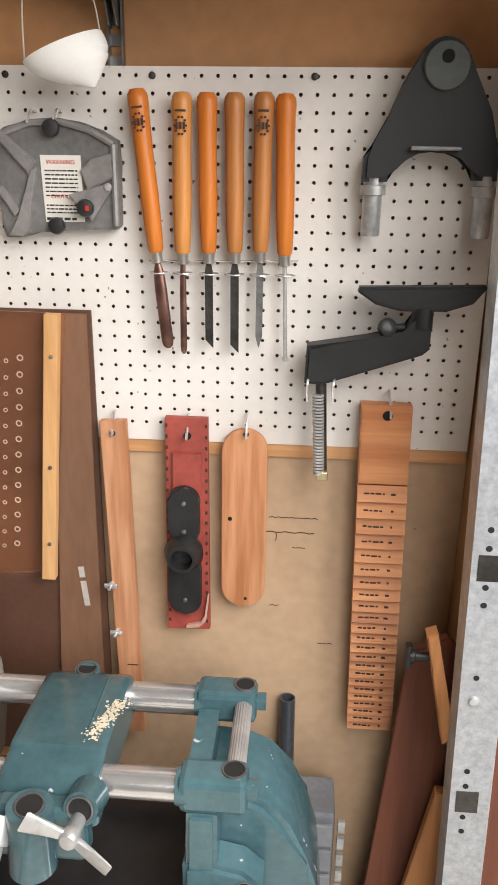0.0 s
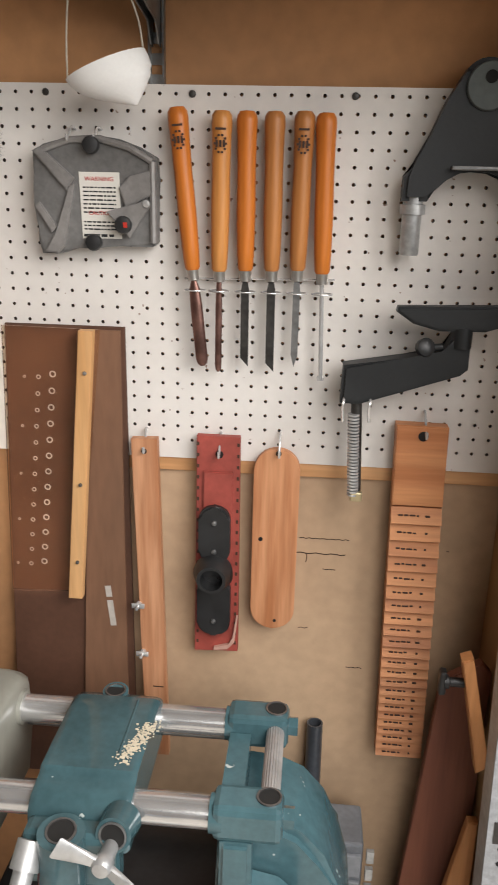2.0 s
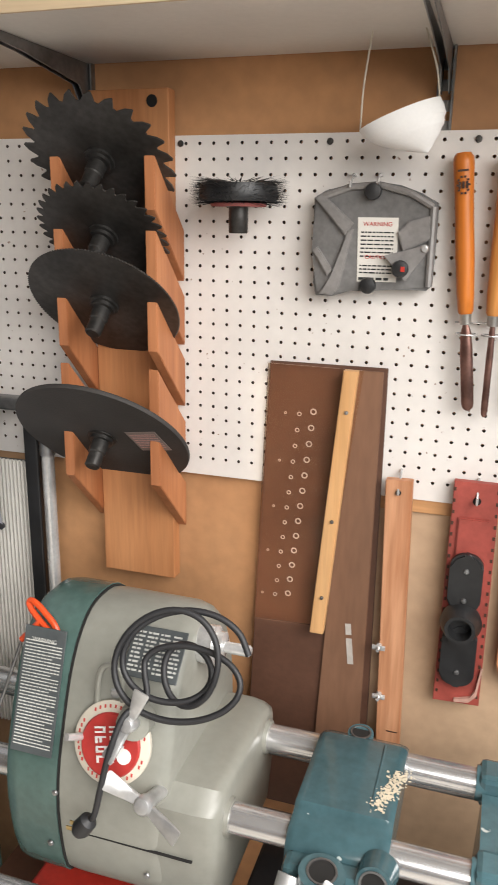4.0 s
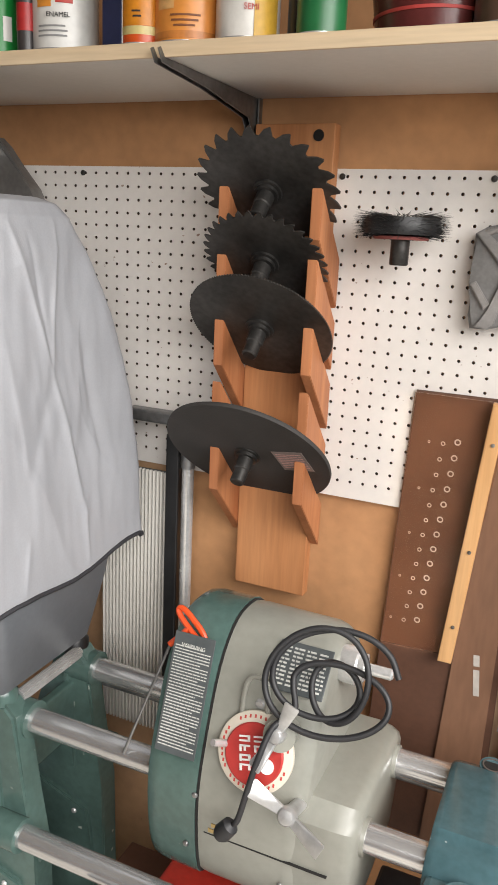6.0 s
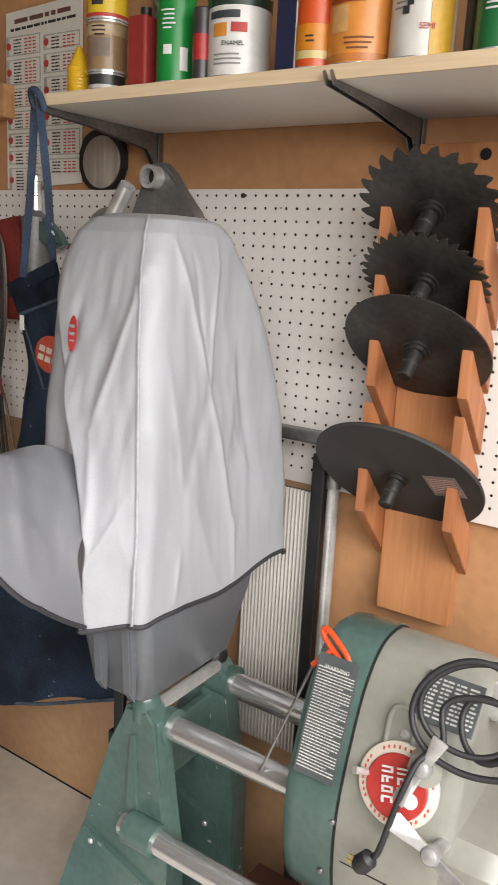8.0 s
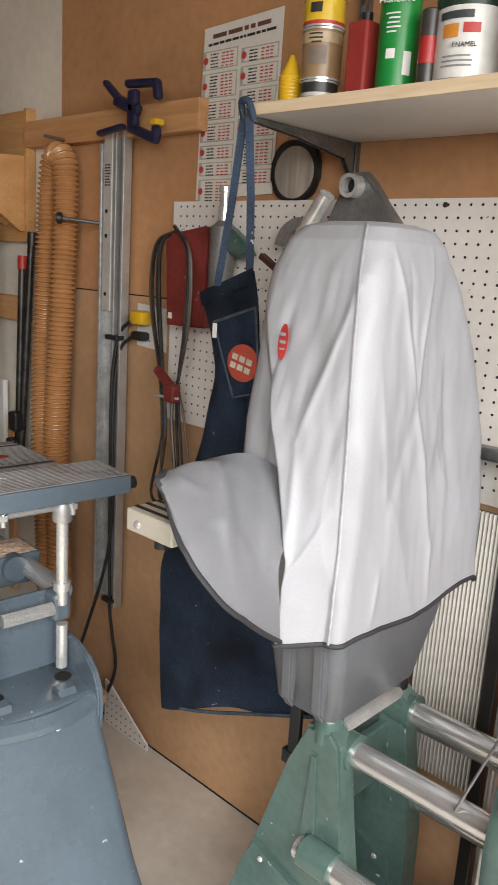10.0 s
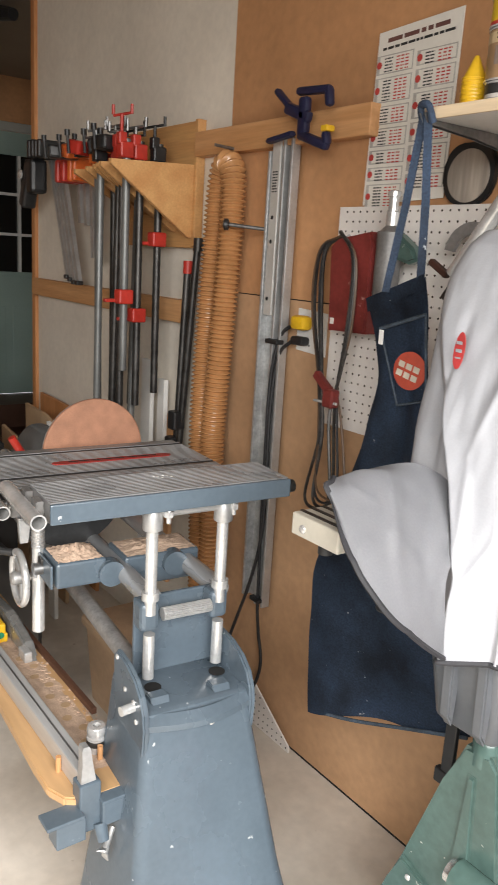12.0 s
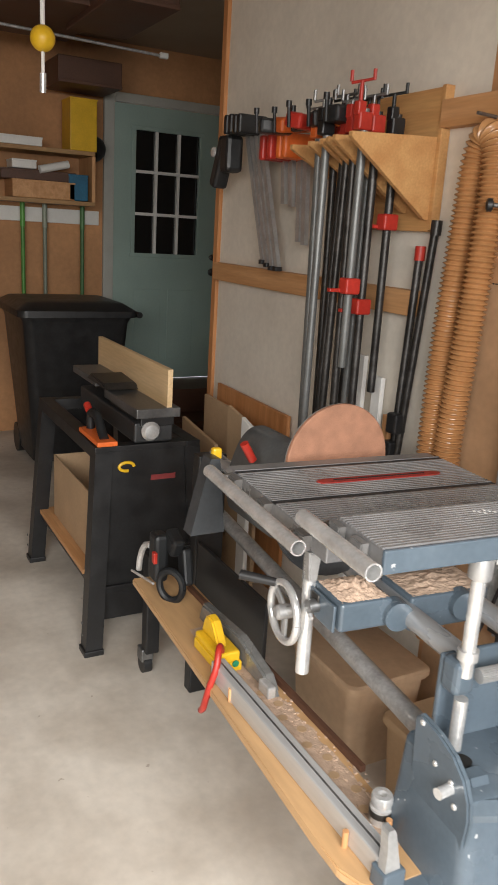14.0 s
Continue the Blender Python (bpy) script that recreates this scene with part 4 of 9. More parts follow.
bench = thing("lathe_stand", "teal green cast lathe stand with four polished steel tubes", "machine stand")
for yy in (TB, TF):
    round_bar("way_tube", (-1.12, yy, TZ), (-0.03, yy, TZ), 0.0222, TUBE, bench, "polished steel way tube", 32)
for yy in (1.075, 0.80):
    round_bar("bench_tube", (-1.13, yy, 0.560), (-0.03, yy, 0.560), 0.0210, TUBE, bench, "polished steel bench tube", 32)
round_bar("rod", (-1.10, 1.085, 0.70), (-0.05, 1.085, 0.70), 0.007, DULLSTEEL, bench)
# legs of the left end
for yy, s in ((0.845, -1), (1.055, 1)):
    xz_plate("leg", [(-1.150, 0.785), (-1.100, 0.790), (-1.080, 0.770), (-1.062, 0.60), (-1.045, 0.50), (-1.03, 0.0), (-1.42, 0.0), (-1.250, 0.50), (-1.185, 0.70)], yy - 0.024, yy + 0.024, OLDGREEN, bench, "sage green cast leg", 0.006)
    xz_plate("rib", [(-1.135, 0.74), (-1.118, 0.74), (-1.105, 0.52), (-1.150, 0.52)], yy - 0.030, yy + 0.030, OLDGREEN, bench, "", 0.005)
    bm = bmesh.new()
    rod(bm, (-1.135, TF if s < 0 else TB, TZ), (-1.072, TF if s < 0 else TB, TZ), 0.034, seg=32)
    part("collar", bm, OLDGREEN, bench, "sage green tube collar", True)
    bm = bmesh.new()
    rod(bm, (-1.115, 0.80 if s < 0 else 1.075, 0.56), (-1.050, 0.80 if s < 0 else 1.075, 0.56), 0.030, seg=28)
    part("collar", bm, OLDGREEN, bench, "sage green tube collar", True)
    bm = bmesh.new()
    turned(bm, [(0.026, 0.76), (0.026, 0.802), (0.020, 0.810), (0.009, 0.811), (0.009, 0.820), (0.004, 0.823)], Matrix.Translation((-1.122, yy, 0)), 20)
    part("cap", bm, OLDGREEN if s < 0 else BLACKPAINT, bench, "bolted tube cap", True)
    bm = bmesh.new()
    turned(bm, [(0.008, 0), (0.008, 0.006), (0.004, 0.007)], Matrix.Translation((-1.122, yy, 0.82)), 6)
    part("bolt", bm, STEEL, bench, "bright hex bolt", True)
    xz_plate("cover_plate", [(-1.250, 0.492), (-1.075, 0.435), (-1.06, 0.30), (-1.06, 0.02), (-1.42, 0.02), (-1.275, 0.43)], yy - 0.034, yy + 0.034, OLDGREEN, bench, "bolted sage green leg plate", 0.004)
    for bx, bz in ((-1.225, 0.465), (-1.105, 0.425)):
        dome_bolt("screw", bx, yy - 0.035, bz, 0.006, STEEL, bench)
solid("web", (-1.12, 0.95, 0.66), (0.02, 0.19, 0.12), OLDGREEN, bench, bev=0.004)
fluted("tie_rod", (-1.105, 0.865, 0.783), (-1.105, 1.04, 0.783), 0.0125, ALU, bench, "fluted aluminium tie rod")
solid("shelf_board", (-0.52, 0.94, 0.30), (1.0, 0.34, 0.02), BROWNBOARD, bench, "dark shelf between the legs")
solid("rail", (-0.55, 0.745, 0.545), (0.72, 0.030, 0.020), GALV, bench, "grey steel rail below the tubes", 0.003)

# right end stand
tail = thing("end_stand", "teal green cast end stand holding the tubes", "machine stand")
for yy in (TF, TB):
    bm = bmesh.new()
    box(bm, (-0.0755, yy + 0.001, 0.747), (0.098, 0.054, 0.056), None, 0.010)
    lug = part("lug", bm, GREEN, tail, "chipped teal green cast lug")
    bm = bmesh.new()
    rod(bm, (-0.128, yy, TZ), (-0.110, yy, TZ), 0.0265, 0.0275, seg=28)
    part("tube_collar", bm, GREEN, lug, "", True)
    ring_hole(tail, (-0.047, yy + 0.004, 0.7752), 0.0150, (0, 0, 1))
    bm = bmesh.new()
    rod(bm, (-0.028, yy, 0.748), (-0.012, yy, 0.748), 0.0155, seg=6)
    part("bolt", bm, GREEN, tail)
xz_plate("web", [(-0.118, 0.750), (-0.085, 0.750), (-0.080, 0.55), (-0.125, 0.55)], 0.895, 1.034, GREEN, tail, "", 0.004)
fluted("tie_rod", (-0.047, 0.892, 0.752), (-0.047, 1.036, 0.752), 0.0140, ALU, tail, "fluted aluminium tie rod")
xz_plate("front_leg", [(-0.112, 0.72), (-0.068, 0.72), (-0.066, 0.0), (-0.122, 0.0)], 0.838, 0.89, GREEN, tail, "", 0.006)
bm = bmesh.new()
arcp = [(-0.10, 0.705), (-0.04, 0.700), (0.0, 0.682), (0.035, 0.642), (0.062, 0.58), (0.080, 0.52), (0.090, 0.42), (0.10, 0.0), (-0.10, 0.0)]
prism(bm, arcp, 0.16, Matrix.Translation((0, 0.90, 0)), 0.012)
part("side_leg", bm, GREEN, tail, "rounded teal green leg casting", True)
bm = bmesh.new()
vs = prism(bm, [(-0.118, 0.628), (-0.075, 0.632), (-0.030, 0.622), (-0.002, 0.596), (0.004, 0.30), (-0.118, 0.30)], 0.06, Matrix.Translation((0, 0.835, 0)), 0.008)
part("foot_plate", bm, GREEN, tail, "", True)
ring_hole(tail, (-0.028, 0.834, 0.600), 0.010, (0, -1, 0.2))

# carriage
car = thing("carriage", "teal green cast carriage with levers and patches of sawdust", "machine part")
bm = bmesh.new()
prof = [(0.832, 0.695), (0.824, 0.730), (0.828, 0.757), (0.843, 0.772), (0.866, 0.777), (0.880, 0.779), (0.888, 0.786), (0.95, 0.7865), (1.02, 0.7865), (1.052, 0.785), (1.074, 0.774), (1.084, 0.755), (1.086, 0.70)]
rings = []
for x, k in ((-0.374, 0.022), (-0.370, 0.008), (-0.362, 0.0), (-0.300, -0.002), (-0.246, 0.0), (-0.238, 0.008), (-0.234, 0.022)):
    rings.append([Vector((x, 0.955 + (y - 0.955) * (1 - k * 1.6), 0.745 + (z - 0.745) * (1 - k * 5))) for y, z in prof])
loft(bm, rings)
part("body", bm, GREEN, car, "chipped teal green casting", True)
bm = bmesh.new()
sweep(bm, [Vector((-0.268, y, 0.7862)) for y in (0.905, 0.95, 1.0, 1.045)], 0.0022, 8)
part("cast_ridge", bm, GREEN, car, "raised casting ridge", True)
bm = bmesh.new()
rod(bm, (-0.312, 1.078, 0.735), (-0.312, 1.072, 0.781), 0.021, seg=24)
part("rear_boss", bm, GREEN, car, "round cast boss", True)
ring_hole(car, (-0.312, 1.072, 0.7815), 0.0145, (0, 0, 1))
bm = bmesh.new()
rod(bm, (-0.316, 0.792, 0.665), (-0.312, 0.788, 0.770), 0.033, 0.031, seg=28)
part("boss", bm, GREEN, car, "round cast boss", True)
ring_hole(car, (-0.312, 0.788, 0.7705), 0.0175, (0.02, -0.1, 1))
bm = bmesh.new()
rod(bm, (-0.244, 0.835, 0.752), (-0.246, 0.797, 0.762), 0.027, 0.024, seg=28)
part("boss", bm, GREEN, car, "round cast boss", True)
ring_hole(car, (-0.246, 0.7965, 0.7622), 0.0165, (-0.1, -0.95, 0.25))
solid("apron_plate", (-0.305, 0.812, 0.715), (0.130, 0.040, 0.085), GREEN, car, "", 0.010)
bm = bmesh.new()
rod(bm, (-0.355, 0.775, 0.735), (-0.362, 0.70, 0.66), 0.0135, seg=20)
part("locking_pin", bm, ALU, car, "aluminium locking pin", True)
bm = bmesh.new()
rod(bm, (-0.352, 0.79, 0.75), (-0.356, 0.765, 0.725), 0.019, seg=20)
part("pin_collar", bm, ALU, car, "", True)


def wing_lever(parent, c, n, turn, size=1.0, label="cast aluminium wing lever"):
    """A clamp pin with a twisted two-winged lever on its end."""
    q = Vector(n).to_track_quat("Z", "Y").to_matrix().to_4x4() @ pose(0, 0, 0, 0, 0, turn)
    m = Matrix.Translation(c) @ q @ Matrix.Scale(size, 4)
    bm = bmesh.new()
    turned(bm, [(0.0115, -0.070), (0.0125, -0.005), (0.0155, 0), (0.0155, 0.016), (0.012, 0.021), (0.004, 0.023)], m, 22)
    for s in (-1, 1):
        rr = []
        for f in (0.0, 0.25, 0.5, 0.75, 0.96, 1.0):
            w = 0.0075 + 0.0090 * f - (0.002 if f == 1 else 0)
            th = 0.0056 - 0.0034 * f
            lift = 0.008 + 0.018 * f
            tw = s * 0.35 * f
            sec = []
            for a, b in ((-1, -0.5), (-0.8, -1), (0.8, -1), (1, -0.5), (1, 0.5), (0.8, 1), (-0.8, 1), (-1, 0.5)):
                yy, zz = a * w, b * th
                sec.append(m @ Vector((s * (0.006 + 0.068 * f), yy * math.cos(tw) - zz * math.sin(tw), lift + yy * math.sin(tw) + zz * math.cos(tw))))
            rr.append(sec)
        loft(bm, rr)
    return part("wing_lever", bm, ALU, parent, label, True)


wing_lever(car, (-0.250, 0.768, 0.750), (-0.05, -0.75, 0.06), 152, 0.86)
wing_lever(car, (-0.345, 0.700, 0.645), (-0.05, -0.85, 0.20), 20, 0.78)
bm = bmesh.new()
rnd = random.Random(3)
for k in range(330):
    f = rnd.random()
    x = -0.262 + 0.030 * f + rnd.gauss(0, 0.006)
    y = 0.905 + 0.085 * f + rnd.gauss(0, 0.008)
    s = rnd.uniform(0.0006, 0.0018)
    box(bm, (x, y, 0.7870 + s * 0.3), (s * 2, s * 1.4, s), pose(0, 0, 0))
tagged(part("sawdust_patch", bm, mat("pale_dust", (0.75, 0.66, 0.50), 0.95), car, "dried sawdust crumbs"), kind="stuff")

# headstock
head = thing("headstock", "grey-green lathe headstock with red dial and coiled cord", "machine")
SEC = [(0.862, 0.585), (0.828, 0.612), (0.813, 0.70), (0.816, 0.78), (0.842, 0.870), (0.876, 0.950), (0.920, 0.998), (0.968, 1.012), (1.030, 1.000), (1.090, 0.940), (1.125, 0.84), (1.125, 0.66), (1.09, 0.60)]
SEC = [tuple(p)[:2] for p in [(v.x, v.y) for v in smoothpath([(y, z, 0) for y, z in SEC + SEC[:1]], 3)[:-1]]]


def section(x, k, zmin=0.0):
    return [Vector((x, 0.968 + (y - 0.968) * k, max(zmin, 0.80 + (z - 0.80) * k))) for y, z in SEC]


bm = bmesh.new()
loft(bm, [section(-0.716, 0.985), section(-0.700, 0.99), section(-0.575, 0.985), section(-0.560, 0.965), section(-0.550, 0.93), section(-0.546, 0.88)])
part("housing", bm, GREYGREEN, head, "grey-green enamelled housing", True)
bm = bmesh.new()
low = [(0.868, 0.588), (0.832, 0.615), (0.818, 0.70), (0.820, 0.775), (0.850, 0.800), (1.08, 0.800), (1.118, 0.775), (1.122, 0.68), (1.09, 0.60)]
loft(bm, [[Vector((x, 0.968 + (y - 0.968) * k, 0.70 + (z - 0.70) * k)) for y, z in low] for x, k in ((-0.70, 1.0), (-0.51, 1.0), (-0.488, 0.975), (-0.474, 0.93), (-0.468, 0.86))])
part("lower_housing", bm, GREYGREEN, head, "grey-green lower housing", True)
bm = bmesh.new()
loft(bm, [section(-0.7195, 1.0), section(-0.7165, 1.0)])
part("seam", bm, DARK, head, "dark joint between housings", True)
bm = bmesh.new()
loft(bm, [section(-0.812, 0.90), section(-0.810, 0.95), section(-0.800, 0.99), section(-0.785, 1.005), section(-0.720, 1.008)])
part("belt_cover", bm, OLDGREEN, head, "sage green belt cover", True)
solid("lower_joint", (-0.605, 0.8165, 0.698), (0.20, 0.004, 0.0022), DARK, head, "", 0)
for sx, sz in ((-0.735, 0.665), (-0.575, 0.655), (-0.722, 0.76)):
    dome_bolt("screw", sx, 0.814, sz, 0.005, DULLSTEEL, head)
for yy in (TF, TB):
    bm = bmesh.new()
    rod(bm, (-0.485, yy, TZ), (-0.462, yy, TZ), 0.031, 0.027, seg=28)
    part("tube_collar", bm, GREYGREEN, head, smooth=True)
# warning plate on the belt cover and rating plate on the housing
INKPLATE = mat("dark_printed_plate", (0.075, 0.085, 0.088), 0.45, var=0.08, scale=20, bump=0.02)
WHITEINK = mat("white_ink", (0.62, 0.62, 0.58), 0.6, bump=0)


def on_front(x, s, proud=0.0):
    """A pose on the sloping front, s metres up from its foot."""
    c = Vector((x, 0.8135, 0.775)) + Vector((0, 0.335, 0.942)) * s + Vector((0, -0.942, 0.335)) * proud
    return Matrix.Translation(c) @ pose(0, 0, 0, -19.5, 0, 0)


plate = part("warning_plate", (lambda b: (box(b, (0, 0, 0), (0.070, 0.002, 0.186), None, 0.0008), b)[1])(bmesh.new()), INKPLATE, head, "dark warning plate with white print", m=on_front(-0.762, 0.132, 0.0105))
lettering("warning_text", "WARNING", 0.0085, on_front(-0.762, 0.206, 0.0120) @ pose(0, 0, 0, 90, 0, 0), WHITEINK, head, 0.0003)
bars("small_print", [(-0.031, 0.031 - 0.014 * ((k * 7) % 5 == 0), 0.072 - k * 0.0048, 0.0016) for k in range(33)], WHITEINK, plate, Matrix.Translation((0, -0.0013, 0)), 6)
plate2 = part("rating_plate", (lambda b: (box(b, (0, 0, 0), (0.085, 0.002, 0.075), None, 0.001), b)[1])(bmesh.new()), INKPLATE, head, "dark speed chart plate", m=Matrix.Translation((-0.590, 0.8905, 0.9745)) @ pose(0, 0, 0, -42, 0, 0))
bars("small_print", [(-0.038 + c * 0.020, -0.022 + c * 0.020, 0.028 - k * 0.0062, 0.0028) for k in range(10) for c in range(4)], WHITEINK, plate2, Matrix.Translation((0, -0.0013, 0)), 9)
# speed dial
dial = part("speed_dial", (lambda b: (turned(b, [(0.060, 0), (0.060, 0.006), (0.057, 0.008)], pose(0, 0, 0, 90, 0, 0), 48), b)[1])(bmesh.new()), mat("ivory_dial", (0.60, 0.55, 0.46), 0.5, var=0.05), head, "ivory speed dial", True, on_front(-0.632, 0.083, 0.008))
bm = bmesh.new()
turned(bm, [(0.046, 0), (0.046, 0.004), (0.044, 0.006)], pose(0, -0.007, -0.002, 90, 0, 0), 44)
red = part("dial_face", bm, mat("dial_red", (0.42, 0.035, 0.03), 0.45, var=0.08, scale=20), dial, "red dial face with white logo bars", True)
bm = bmesh.new()
for k in range(4):
    for z0, hh in ((0.012, 0.021), (-0.013, 0.017)):
        x0 = -0.021 + k * 0.0135
        box(bm, (x0 - 0.0032, -0.0145, z0), (0.0026, 0.001, hh))
        if k % 2 == 0:
            box(bm, (x0 + 0.0032, -0.0145, z0), (0.0026, 0.001, hh))
        box(bm, (x0, -0.0145, z0 + hh * (0.40 if k != 1 else 0.0)), (0.0085, 0.001, 0.0036))
        if k != 0:
            box(bm, (x0 + 0.001, -0.0145, z0 - hh * 0.40), (0.0085, 0.001, 0.0036))
bmesh.ops.rotate(bm, cent=(0, 0, 0), matrix=Euler((0, radians(78), 0)).to_matrix(), verts=bm.verts)
part("logo_bars", bm, WHITE, dial)
bm = bmesh.new()
rnd = random.Random(2)
for k in range(40):
    a = 2 * math.pi * k / 40
    if rnd.random() < 0.8:
        box(bm, (0.0525 * math.cos(a), -0.0082, 0.0525 * math.sin(a)), (0.0028, 0.0006, 0.005), Matrix.Identity(4))
part("dial_print", bm, REDINK, dial)
bm = bmesh.new()
rod(bm, (-0.045, -0.006, 0.0), (-0.058, -0.034, 0.004), 0.0055, seg=14)
part("dial_handle", bm, STEEL, dial, "bright steel handle", True)
bm = bmesh.new()
turned(bm, [(0.011, 0), (0.011, 0.002)], pose(0.024, -0.0132, -0.012, 90, 0, 0), 16)
part("dial_window", bm, WHITE, dial)
# bracket above the dial
bm = bmesh.new()
mb = on_front(-0.645, 0.165, 0)
sweep(bm, [mb @ p for p in smoothpath([(-0.020, -0.004, -0.055), (-0.019, -0.016, 0.0), (-0.011, -0.020, 0.024), (0.011, -0.020, 0.024), (0.019, -0.016, 0.0), (0.020, -0.004, -0.055)], 6)], 0.004, 8)
part("cord_bracket", bm, GREYGREEN, head, "cast bracket above the dial", True)
dome_bolt("screw", -0.642, 0.868, 0.915, 0.009, STEEL, head, 0.010)
# spindle
bm = bmesh.new()
turned(bm, [(0.026, -0.01), (0.030, 0.012), (0.030, 0.030), (0.022, 0.032), (0.022, 0.042), (0.009, 0.044), (0.009, 0.082), (0.006, 0.085)], Matrix.Translation((-0.552, 0.962, 0.962)) @ pose(0, 0, 0, 0, 90, 0), 24)
part("spindle", bm, STEEL, head, "bright steel spindle with collar", True)
bm = bmesh.new()
turned(bm, [(0.026, 0), (0.024, 0.028), (0.014, 0.03)], Matrix.Translation((-0.596, 0.842, 0.900)) @ look((0, 0, 0), (-0.15, 0.9, -0.25)).to_3x3().to_4x4(), 20)
part("quill_boss", bm, GREYGREEN, head, "", True)
wing_lever(head, (-0.590, 0.808, 0.914), (-0.1, -0.9, 0.35), 70, 0.72)
wing_lever(head, (-0.558, 0.784, 0.812), (0.0, -0.92, 0.35), -25, 0.86)
# left arbor stub with the red hex key
bm = bmesh.new()
rod(bm, (-0.80, 0.985, 0.955), (-0.835, 0.985, 0.957), 0.013, seg=16)
part("arbor_stub", bm, DARKSTEEL, head, "", True)
key = thing("hex_key", "long hex key with an orange loop handle", "hex key")
bm = bmesh.new()
ka, kb = Vector((0.80, -0.22, -0.56)), Vector((0.42, 0.10, 0.62))
lp = [Vector((-0.780, 0.898, 0.995)) + ka * 0.034 * math.copysign(abs(math.cos(a)) ** 0.6, math.cos(a)) + kb * 0.0105 * math.sin(a) for a in [2 * math.pi * k / 32 for k in range(33)]]
sweep(bm, lp, 0.0048, 8)
sweep(bm, [Vector((-0.780, 0.898, 0.995)) - kb * 0.010, Vector((-0.796, 0.890, 0.975)), Vector((-0.812, 0.885, 0.958))], 0.0050, 8)
part("handle", bm, mat("orange_vinyl", (0.80, 0.09, 0.02), 0.4, bump=0.02), key, "orange vinyl loop handle", True)
bm = bmesh.new()
rod(bm, (-0.810, 0.886, 0.962), (-0.872, 0.845, 0.762), 0.0025, seg=6)
part("shaft", bm, DULLSTEEL, key, "thin steel shaft", True)
# cord
bm = bmesh.new()
pts = []
for k in range(49):
    a = 0.4 + k * 0.46
    ra, rc = 0.062 + 0.016 * math.sin(a * 0.37 + 1), 0.050 + 0.013 * math.cos(a * 0.43)
    px, pz = ra * math.cos(a), rc * math.sin(a)
    pts.append((-0.526 + px * 0.97 + pz * 0.22 + 0.020 * math.cos(a * 0.61) - 0.008, 0.858 - 0.010 * math.sin(a * 0.5) + pz * 0.42 - 0.0004 * k, 0.988 + pz - px * 0.12 + 0.016 * math.sin(a * 0.53 + 0.6)))
pts += [(-0.575, 0.825, 0.945), (-0.596, 0.800, 0.93), (-0.607, 0.778, 0.89), (-0.617, 0.768, 0.84), (-0.628, 0.765, 0.790), (-0.640, 0.768, 0.772)]
sweep(bm, smoothpath(pts, 6), 0.0046, 10)
cord = part("power_cord", bm, RUBBER, head, "coiled black power cord", True)
bm = bmesh.new()
turned(bm, [(0.006, 0), (0.013, 0.006), (0.014, 0.026), (0.010, 0.034)], Matrix.Translation((-0.636, 0.768, 0.778)) @ look((0, 0, 0), (0.6, 0.1, 0.8)).to_3x3().to_4x4(), 14)
part("plug", bm, RUBBER, cord, "black moulded plug", True)
bm = bmesh.new()
for dz in (-0.005, 0.005):
    box(bm, (-0.664, 0.768 + dz, 0.756), (0.018, 0.0016, 0.006), None)
part("prong_pair", bm, mat("brass_prongs", (0.6, 0.45, 0.2), 0.35, 0.9), cord, "brass plug prongs")

# ---- bandsaw under its cover ----
saw = thing("bandsaw", "bandsaw with beige grooved table and dark grey base", "bandsaw")
bm = bmesh.new()
rings = []
for z, x0, x1, y0, y1, r in ((0.835, -1.195, -1.075, 0.785, 1.03, 0.02), (0.84, -1.20, -1.07, 0.780, 1.04, 0.025), (0.96, -1.215, -1.055, 0.765, 1.08, 0.025), (1.04, -1.22, -1.05, 0.76, 1.10, 0.025)):
    rings.append([Vector((x, y, z)) for x, y in roundrect(x1 - x0, y1 - y0, r, 4, (x0 + x1) / 2, (y0 + y1) / 2)])
loft(bm, rings)
part("base", bm, GREYBIN, saw, "dark grey plastic base", True)
for px in (-1.165, -1.10):
    yz_prism("base_rib", [(0.772, 0.84), (0.758, 0.86), (0.750, 1.0), (0.78, 1.0)], px, px + 0.02, GREYBIN, saw, "", 0.003)
round_bar("pedestal", (-1.135, 0.85, 0.80), (-1.135, 0.85, 0.85), 0.020, STEEL, saw)
round_bar("pedestal", (-1.13, 1.04, 0.80), (-1.13, 1.04, 0.85), 0.018, BLACKPAINT, saw)
TBM = Matrix.Translation((-1.286, 0.665, 1.166))
bm = bmesh.new()
box(bm, (0, 0, 0), (0.109, 0.21, 0.036), None, 0.003)
tbl = part("table", bm, mat("beige_enamel", (0.50, 0.47, 0.40), 0.4, var=0.05), saw, "beige bandsaw table", False, TBM)
bm = bmesh.new()
for k in range(9):
    box(bm, (0, -0.088 + k * 0.022, 0.0185), (0.104, 0.007, 0.002))
part("groove", bm, DARKSTEEL, tbl, "dark grooves across the table")
dome_bolt("screw", -1.312, 0.560, 1.163, 0.007, STEEL, saw)
round_bar("knob", (-1.30, 0.60, 1.12), (-1.30, 0.60, 1.15), 0.012, BLACK, saw)
# black bracket hanging below
bm = bmesh.new()
box(bm, (-1.235, 0.90, 0.72), (0.026, 0.012, 0.20), None, 0.003)
box(bm, (-1.235, 0.90, 0.635), (0.05, 0.016, 0.03), None, 0.003)
turned(bm, [(0.012, 0), (0.010, 0.01)], pose(-1.235, 0.893, 0.775, 90, 0, 0), 12)
part("hanger_bar", bm, BLACKPAINT, saw, "black steel hanger bar")

